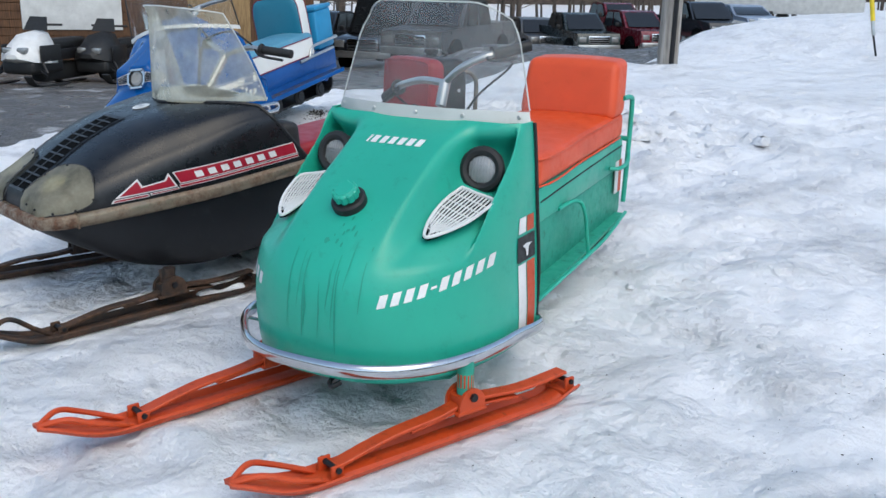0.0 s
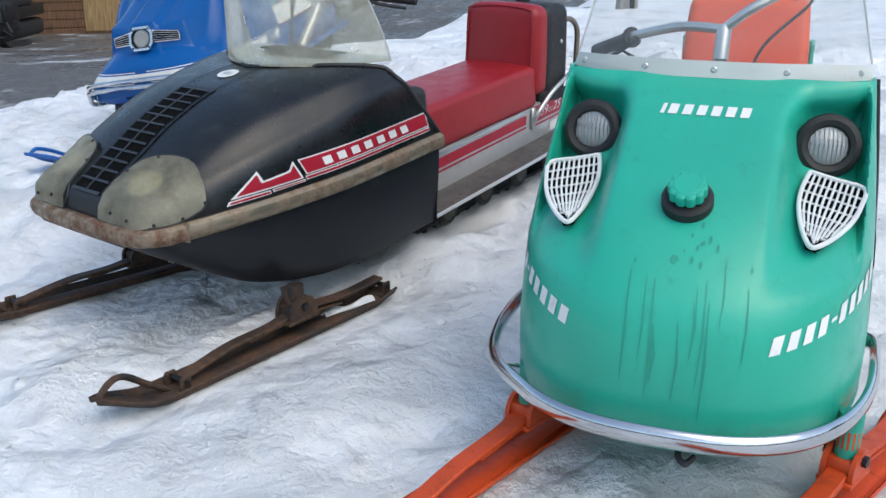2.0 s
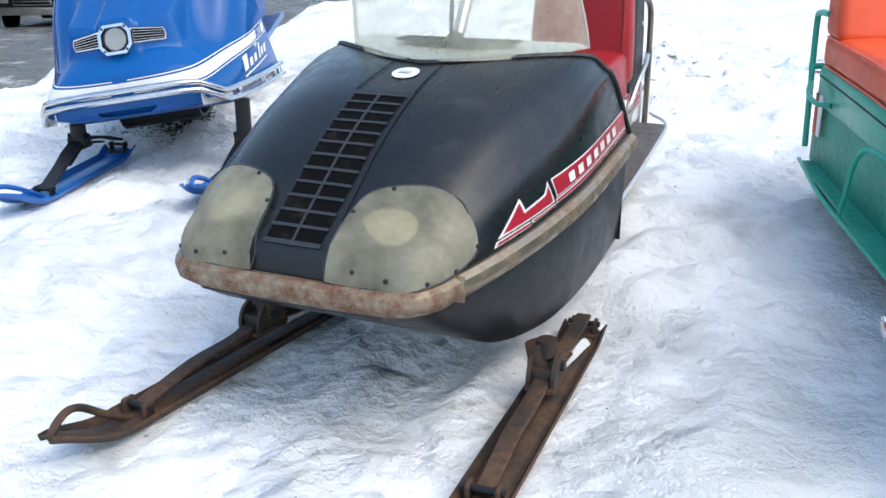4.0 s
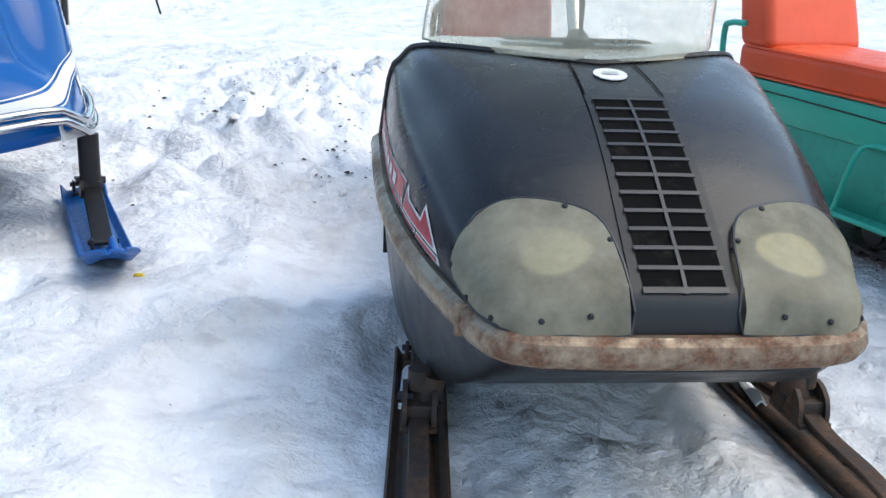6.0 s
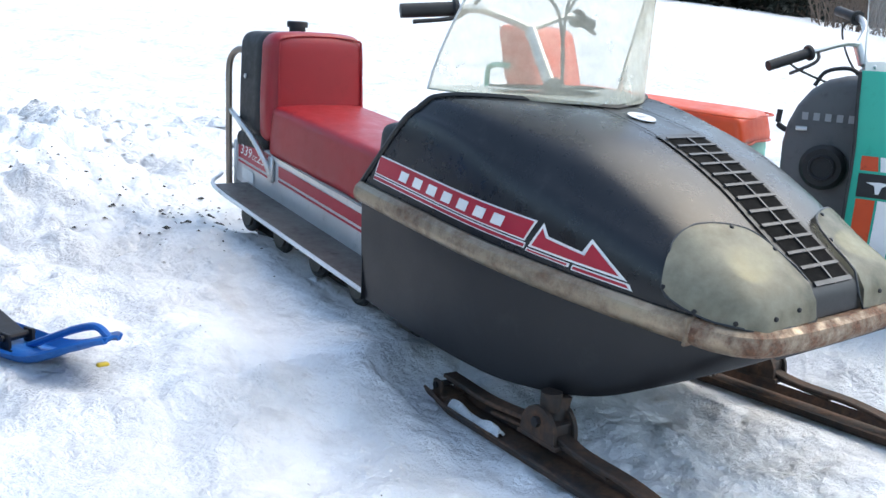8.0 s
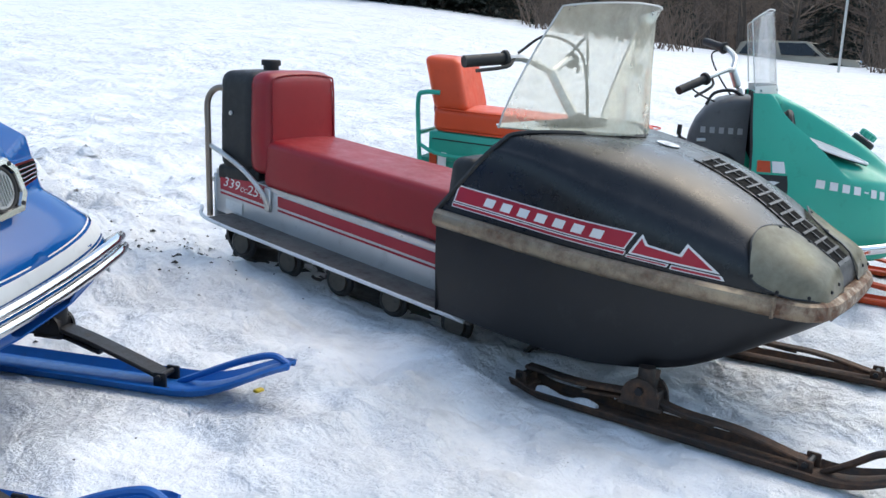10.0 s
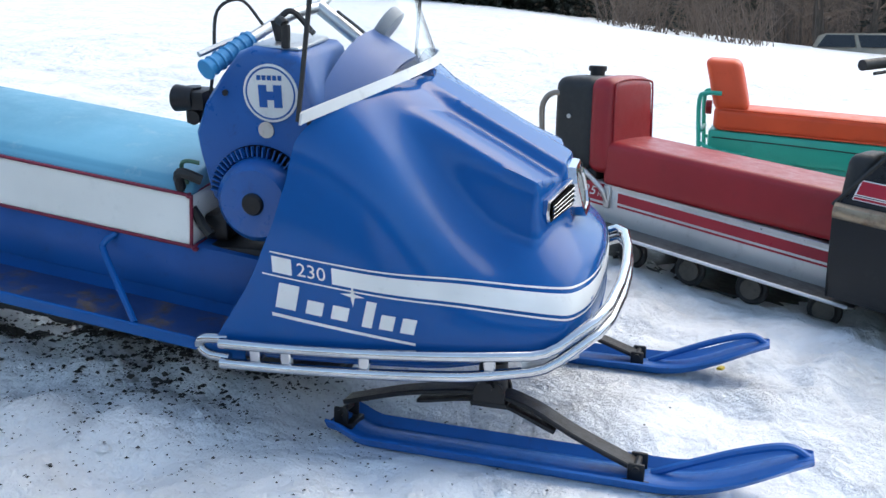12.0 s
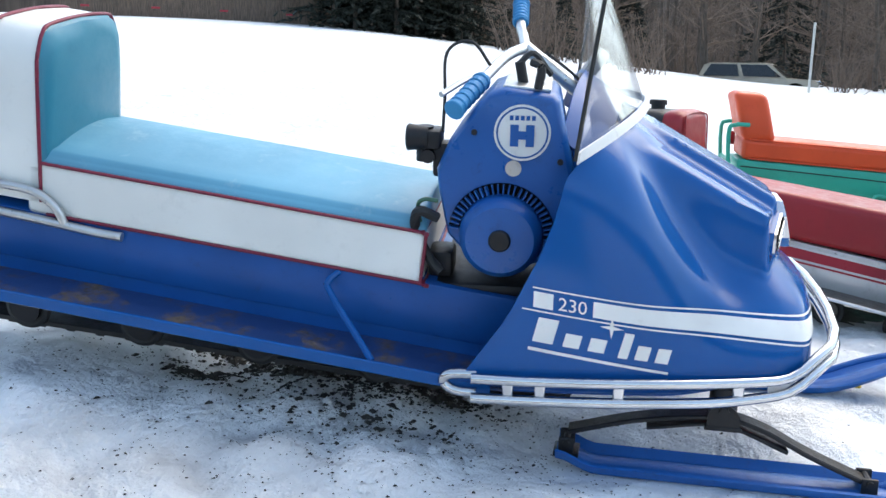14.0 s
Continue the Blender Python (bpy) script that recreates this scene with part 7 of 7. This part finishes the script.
def far_sled(name, label, m, hood, trim):
    """A modern snowmobile seen from far; local -y is ahead."""
    v = thing(name, m, label, "snowmobile")
    part("hood", loft([[Vector((x * w, y, z0 + (z1 - z0) * k)) for x, k in ((-1, 0), (-0.95, 0.45), (-0.55, 0.9), (0, 1), (0.55, 0.9), (0.95, 0.45), (1, 0), (0, -0.1))] for y, w, z0, z1 in ((-0.75, 0.12, 0.52, 0.60), (-0.55, 0.36, 0.45, 0.78), (-0.2, 0.42, 0.42, 0.98), (0.15, 0.36, 0.40, 1.02), (0.3, 0.2, 0.42, 0.95))]), hood, v)
    part("belly", box(-0.34, 0.34, -0.6, 0.4, 0.22, 0.48, 0.08, 3), BLACK, v)
    for s in (-1, 1):
        part("head_light", box(s * 0.15 - 0.09, s * 0.15 + 0.09, -0.68, -0.5, 0.60, 0.72, 0.03), GLASS_LAMP, v)
        part("side_panel", box(s * 0.40 - 0.02, s * 0.40 + 0.02, -0.45, 0.2, 0.45, 0.75, 0.02), trim, v)
        part("a_arm", tube([(s * 0.25, -0.4, 0.35), (s * 0.52, -0.45, 0.2)], 0.02, 6), DARK_IRON, v)
        part("shock", tube([(s * 0.28, -0.35, 0.62), (s * 0.50, -0.43, 0.25)], 0.03, 8), DARK_IRON, v)
        part("ski", bar([(s * 0.54, 0.1, 0.03), (s * 0.54, -0.6, 0.03), (s * 0.54, -0.95, 0.10), (s * 0.54, -1.1, 0.25)], 0.16, 0.03), BLACK, v)
        part("grip", tube([(s * 0.12, 0.25, 1.1), (s * 0.38, 0.36, 1.1)], 0.022, 8), BLACK, v)
    part("steering_post", tube([(0, 0.05, 0.9), (0, 0.25, 1.1)], 0.025, 8), DARK_IRON, v)
    part("windscreen", loft([[Vector((x, y, z)) for x, y, z in ((-0.25, 0.05, 1.0), (0.25, 0.05, 1.0), (0.18, 0.18, 1.25), (-0.18, 0.18, 1.25))], [Vector((x, y + 0.01, z)) for x, y, z in ((-0.25, 0.05, 1.0), (0.25, 0.05, 1.0), (0.18, 0.18, 1.25), (-0.18, 0.18, 1.25))]]), BLACK, v)
    part("seat", box(-0.18, 0.18, 0.35, 1.5, 0.62, 0.82, 0.06, 3), BLACK, v)
    part("tunnel", box(-0.22, 0.22, 0.2, 1.9, 0.42, 0.63, 0.02), DARK_IRON, v)
    part("track", box(-0.19, 0.19, 0.0, 1.95, 0.02, 0.36, 0.12, 4), BLACK, v)
    return v


for az, d, face, hood_m, trim_m, lab in ((-69.0, 20.0, 95, WHITE, BLACK, "white and black modern snowmobile by the building"), (-65.5, 21.0, 100, BLACK, DARK_IRON, "black modern snowmobile by the building")):
    fx, fy = at(E0, az, d)
    far_sled("modern_snowmobile", lab, pose(fx, fy, ground_z(fx, fy), 0, 0, face - 60), hood_m, trim_m)

def build_fence():
    f = thing("fence", pose(0, 0, 0), "low brown board fence on the snow slope", "fence")
    n = 16
    for i in range(n):
        a0, a1 = 38.0 + 15.0 * i / n, 38.0 + 15.0 * (i + 1) / n
        x0, y0 = at(E1, a0, 44)
        x1, y1 = at(E1, a1, 44)
        z = ground_z((x0 + x1) / 2, (y0 + y1) / 2)
        ang = math.degrees(math.atan2(y1 - y0, x1 - x0))
        m = pose(x0, y0, z, 0, 0, ang)
        ln = math.hypot(x1 - x0, y1 - y0)
        bm = box(0.01, ln - 0.01, -0.03, 0.03, -0.2, 1.9, 0.01)
        bm.transform(m)
        part("panel", bm, FENCE_WOOD, f)
        if i % 4 != 1:
            continue
        bm = box(ln * 0.2, ln * 0.7, -0.05, -0.031, 0.35, 0.43, 0.004)
        bm.transform(m)
        part("red_rail", bm, RED_BAND, f)


FENCE_WOOD = wood_material("fence_boards", (0.05, 0.035, 0.025), (0.16, 0.11, 0.08), (9, 9, 1))
build_fence()


# ---- trees ----
def limb(verts, faces, a, b, r0, r1, n=5):
    d = (b - a).normalized()
    s = d.cross(Vector((0.3, 0.1, 1))).normalized()
    w = s.cross(d)
    k = len(verts)
    for p, r in ((a, r0), (b, r1)):
        for i in range(n):
            t = 2 * math.pi * i / n
            verts.append(p + s * (r * math.cos(t)) + w * (r * math.sin(t)))
    for i in range(n):
        faces.append((k + i, k + (i + 1) % n, k + n + (i + 1) % n, k + n + i))


def mesh_of(name, verts, faces, m):
    me = bpy.data.meshes.new(name)
    me.from_pydata([tuple(v) for v in verts], [], faces)
    me.materials.append(m)
    return me


def bare_tree(seed, H, r):
    """Trunk and a crown of bare branches and twigs."""
    rng = random.Random(seed)
    tv, tf, cv, cf = [], [], [], []
    p, spine = Vector((0, 0, -0.4)), []
    seg = 8
    for i in range(seg):
        q = p + Vector((rng.gauss(0, 0.12), rng.gauss(0, 0.12), H / seg))
        limb(tv, tf, p, q, r * (1 - 0.85 * i / seg), r * (1 - 0.85 * (i + 1) / seg), 7)
        spine.append((p, q))
        p = q
    for i in range(34):
        k = rng.uniform(0.12, 0.98)
        a, b = spine[min(seg - 1, int(k * seg))]
        o = a.lerp(b, rng.random())
        az = rng.uniform(0, 2 * math.pi)
        ln = H * rng.uniform(0.12, 0.30) * (1.15 - k * 0.7)
        d = Vector((math.cos(az), math.sin(az), rng.uniform(0.15, 0.9))).normalized()
        e = o + d * ln
        limb(cv, cf, o, e, r * 0.22 * (1.1 - k), r * 0.06, 4)
        for j in range(7):
            o2 = o.lerp(e, rng.uniform(0.25, 1.0))
            d2 = (d + Vector((rng.gauss(0, 0.6), rng.gauss(0, 0.6), rng.gauss(0.2, 0.4)))).normalized()
            e2 = o2 + d2 * ln * rng.uniform(0.25, 0.5)
            limb(cv, cf, o2, e2, 0.012, 0.005, 3)
            for q in range(3):
                o3 = o2.lerp(e2, rng.uniform(0.3, 1))
                d3 = (d2 + Vector((rng.gauss(0, 0.7), rng.gauss(0, 0.7), rng.gauss(0.2, 0.5)))).normalized()
                limb(cv, cf, o3, o3 + d3 * ln * rng.uniform(0.12, 0.25), 0.007, 0.003, 3)
    t = thing("bare_tree", pose(0, 0, 0), "leafless tree with grey-brown branches at the wood's edge", "tree", "trees of the wood")
    for nm, v, f, m in (("trunk", tv, tf, BARK), ("crown", cv, cf, TWIGS)):
        ob = new(nm, mesh_of(nm, v, f, m))
        ob.parent = t
    return t


def conifer(seed, H):
    rng = random.Random(seed)
    tv, tf, cv, cf = [], [], [], []
    limb(tv, tf, Vector((0, 0, -0.3)), Vector((0, 0, H)), 0.14, 0.02, 7)
    for i in range(230):
        k = rng.random() ** 0.8
        z = 0.15 + k * H * 0.95
        R = (1 - k) * H * 0.30 + 0.25
        az = rng.uniform(0, 6.283)
        o = Vector((0, 0, z))
        e = Vector((math.cos(az) * R, math.sin(az) * R, z - 0.22 * R + rng.gauss(0, 0.08)))
        limb(cv, cf, o, e, 0.02, 0.006, 3)
        for j in range(13):
            c = o.lerp(e, rng.uniform(0.2, 1.05))
            w, l = rng.uniform(0.05, 0.12), rng.uniform(0.14, 0.32)
            d = Vector((rng.gauss(math.cos(az), 0.6), rng.gauss(math.sin(az), 0.6), rng.gauss(-0.25, 0.35))).normalized()
            s = d.cross(Vector((0, 0, 1))).normalized()
            b = len(cv)
            cv += [c - s * w, c + s * w, c + d * l + s * w * 0.3, c + d * l - s * w * 0.3, c + d * l * 0.5 - Vector((0, 0, w))]
            cf += [(b, b + 1, b + 2, b + 3), (b, b + 4, b + 3), (b + 1, b + 2, b + 4)]
    t = thing("spruce_tree", pose(0, 0, 0), "dark spruce with branches down to the snow", "tree", "trees of the wood")
    for nm, v, f, m in (("trunk", tv, tf, BARK), ("crown", cv, cf, NEEDLES)):
        ob = new(nm, mesh_of(nm, v, f, m))
        ob.parent = t
    return t


def plant_trees():
    rng = random.Random(21)
    kinds = [bare_tree(1, 11, 0.16), bare_tree(2, 9, 0.12), bare_tree(3, 13, 0.2), bare_tree(4, 7, 0.08)]
    first = set()
    for i in range(95):
        az, d = rng.uniform(46, 104), rng.uniform(44, 74)
        if az < 62:
            d += 6
        x, y = at(E1, az, d)
        k = rng.randrange(4)
        m = pose(x, y, ground_z(x, y), 0, 0, rng.uniform(0, 360)) @ Matrix.Scale(rng.uniform(0.8, 1.25), 4)
        if k in first:
            copy_thing(kinds[k], m)
        else:
            kinds[k].matrix_basis = m
            first.add(k)
    for i in range(30):
        az, d = rng.uniform(-85, -18), rng.uniform(66, 90)
        x, y = at(E0, az, d)
        copy_thing(kinds[rng.randrange(3)], pose(x, y, ground_z(x, y), 0, 0, rng.uniform(0, 360)))
    sp = [conifer(7, 9), conifer(8, 6.5)]
    spots = [(53.2, 43, 1.0), (54.4, 42, 0.9), (55.6, 43, 1.1), (56.8, 42, 1.0), (58.0, 43, 0.9), (59.3, 44, 1.0), (60.6, 44, 0.9), (52.4, 45, 0.8), (53.8, 46, 1.1), (55.0, 45, 1.0), (56.2, 46, 1.1), (57.4, 46, 1.0), (58.7, 47, 1.1), (60.0, 47, 1.0), (61.4, 46, 0.6), (63.4, 42, 0.32), (66.6, 40, 0.35), (86, 52, 1.0), (90, 50, 1.1), (70.5, 58, 0.9), (79.0, 60, 1.1)]
    for i, (az, d, s) in enumerate(spots):
        x, y = at(E1, az, d)
        m = pose(x, y, ground_z(x, y) - 0.1, 0, 0, i * 57) @ Matrix.Scale(s, 4)
        if i < 2:
            sp[i].matrix_basis = m
        else:
            copy_thing(sp[i % 2], m)


plant_trees()


def build_thicket():
    """Bare brush along the wood's edge."""
    rng = random.Random(9)
    v, f = [], []
    for i in range(105):
        az = rng.uniform(60, 100)
        d = rng.uniform(36, 50) + (24 if 73.2 < az < 81.5 else 0)
        x, y = at(E1, az, d)
        z = ground_z(x, y)
        for j in range(rng.randrange(6, 15)):
            o = Vector((x + rng.gauss(0, 0.30), y + rng.gauss(0, 0.30), z - 0.1))
            e = o + Vector((rng.gauss(0, 0.6), rng.gauss(0, 0.6), rng.uniform(0.7, 2.6)))
            limb(v, f, o, e, rng.uniform(0.012, 0.035), 0.007, 3)
            for q in range(4):
                a = o.lerp(e, rng.uniform(0.3, 1))
                limb(v, f, a, a + Vector((rng.gauss(0, 0.4), rng.gauss(0, 0.4), rng.uniform(0.0, 0.6))), 0.008, 0.003, 3)
    tagged(new("brush", mesh_of("brush", v, f, TWIGS)), "tangle of bare brush at the wood's edge", "brush", kind="stuff")
    v, f = [], []
    for i in range(900):
        az = rng.uniform(38, 112) if i % 3 else rng.uniform(-95, -10)
        e = E1 if i % 3 else E0
        d = rng.uniform(62, 100)
        x, y = at(e, az, d)
        z = ground_z(x, y)
        h = rng.uniform(7, 14)
        limb(v, f, Vector((x, y, z - 0.5)), Vector((x + rng.gauss(0, 0.5), y + rng.gauss(0, 0.5), z + h)), rng.uniform(0.07, 0.18), 0.04, 5)
        for j in range(6):
            a = Vector((x, y, z + h * rng.uniform(0.15, 0.9)))
            limb(v, f, a, a + Vector((rng.gauss(0, 1.3), rng.gauss(0, 1.3), rng.uniform(0.2, 1.6))), 0.03, 0.01, 3)
    tagged(new("far_wood", mesh_of("far_wood", v, f, BARK)), "far wood of bare trunks", "wood", kind="stuff")


build_thicket()


def build_backdrop():
    """A dim curtain of far forest all round."""
    verts, faces = [], []
    n = 180
    for i in range(n + 1):
        a = 2 * math.pi * i / n
        x, y = 150 * math.sin(a), 150 * math.cos(a)
        h = 20 + 3 * noise.noise((math.sin(a) * 9, math.cos(a) * 9, 0)) + 1.5 * noise.noise((math.sin(a) * 60, math.cos(a) * 60, 0))
        verts += [(x, y, -12), (x, y, h)]
    for i in range(n):
        faces.append((2 * i, 2 * i + 2, 2 * i + 3, 2 * i + 1))
    m, nt, b = mat_base("far_forest")
    tc = nt.nodes.new("ShaderNodeTexCoord")
    mp = nt.nodes.new("ShaderNodeMapping")
    mp.inputs["Scale"].default_value = (0.9, 0.9, 0.07)
    t = nt.nodes.new("ShaderNodeTexNoise")
    t.inputs["Scale"].default_value, t.inputs["Detail"].default_value, t.inputs["Roughness"].default_value = 1.0, 9, 0.7
    nt.links.new(tc.outputs["Object"], mp.inputs[0])
    nt.links.new(mp.outputs[0], t.inputs["Vector"])
    r = ramp_node(nt, t.outputs[0], [(0.3, (0.03, 0.023, 0.02)), (0.6, (0.09, 0.07, 0.058)), (0.8, (0.2, 0.17, 0.15))])
    nt.links.new(r.outputs[0], b.inputs["Base Color"])
    b.inputs["Roughness"].default_value = 1.0
    tagged(new("backdrop", mesh_of("backdrop", verts, faces, m)), "dim brown far forest", "forest", kind="structure")


build_backdrop()
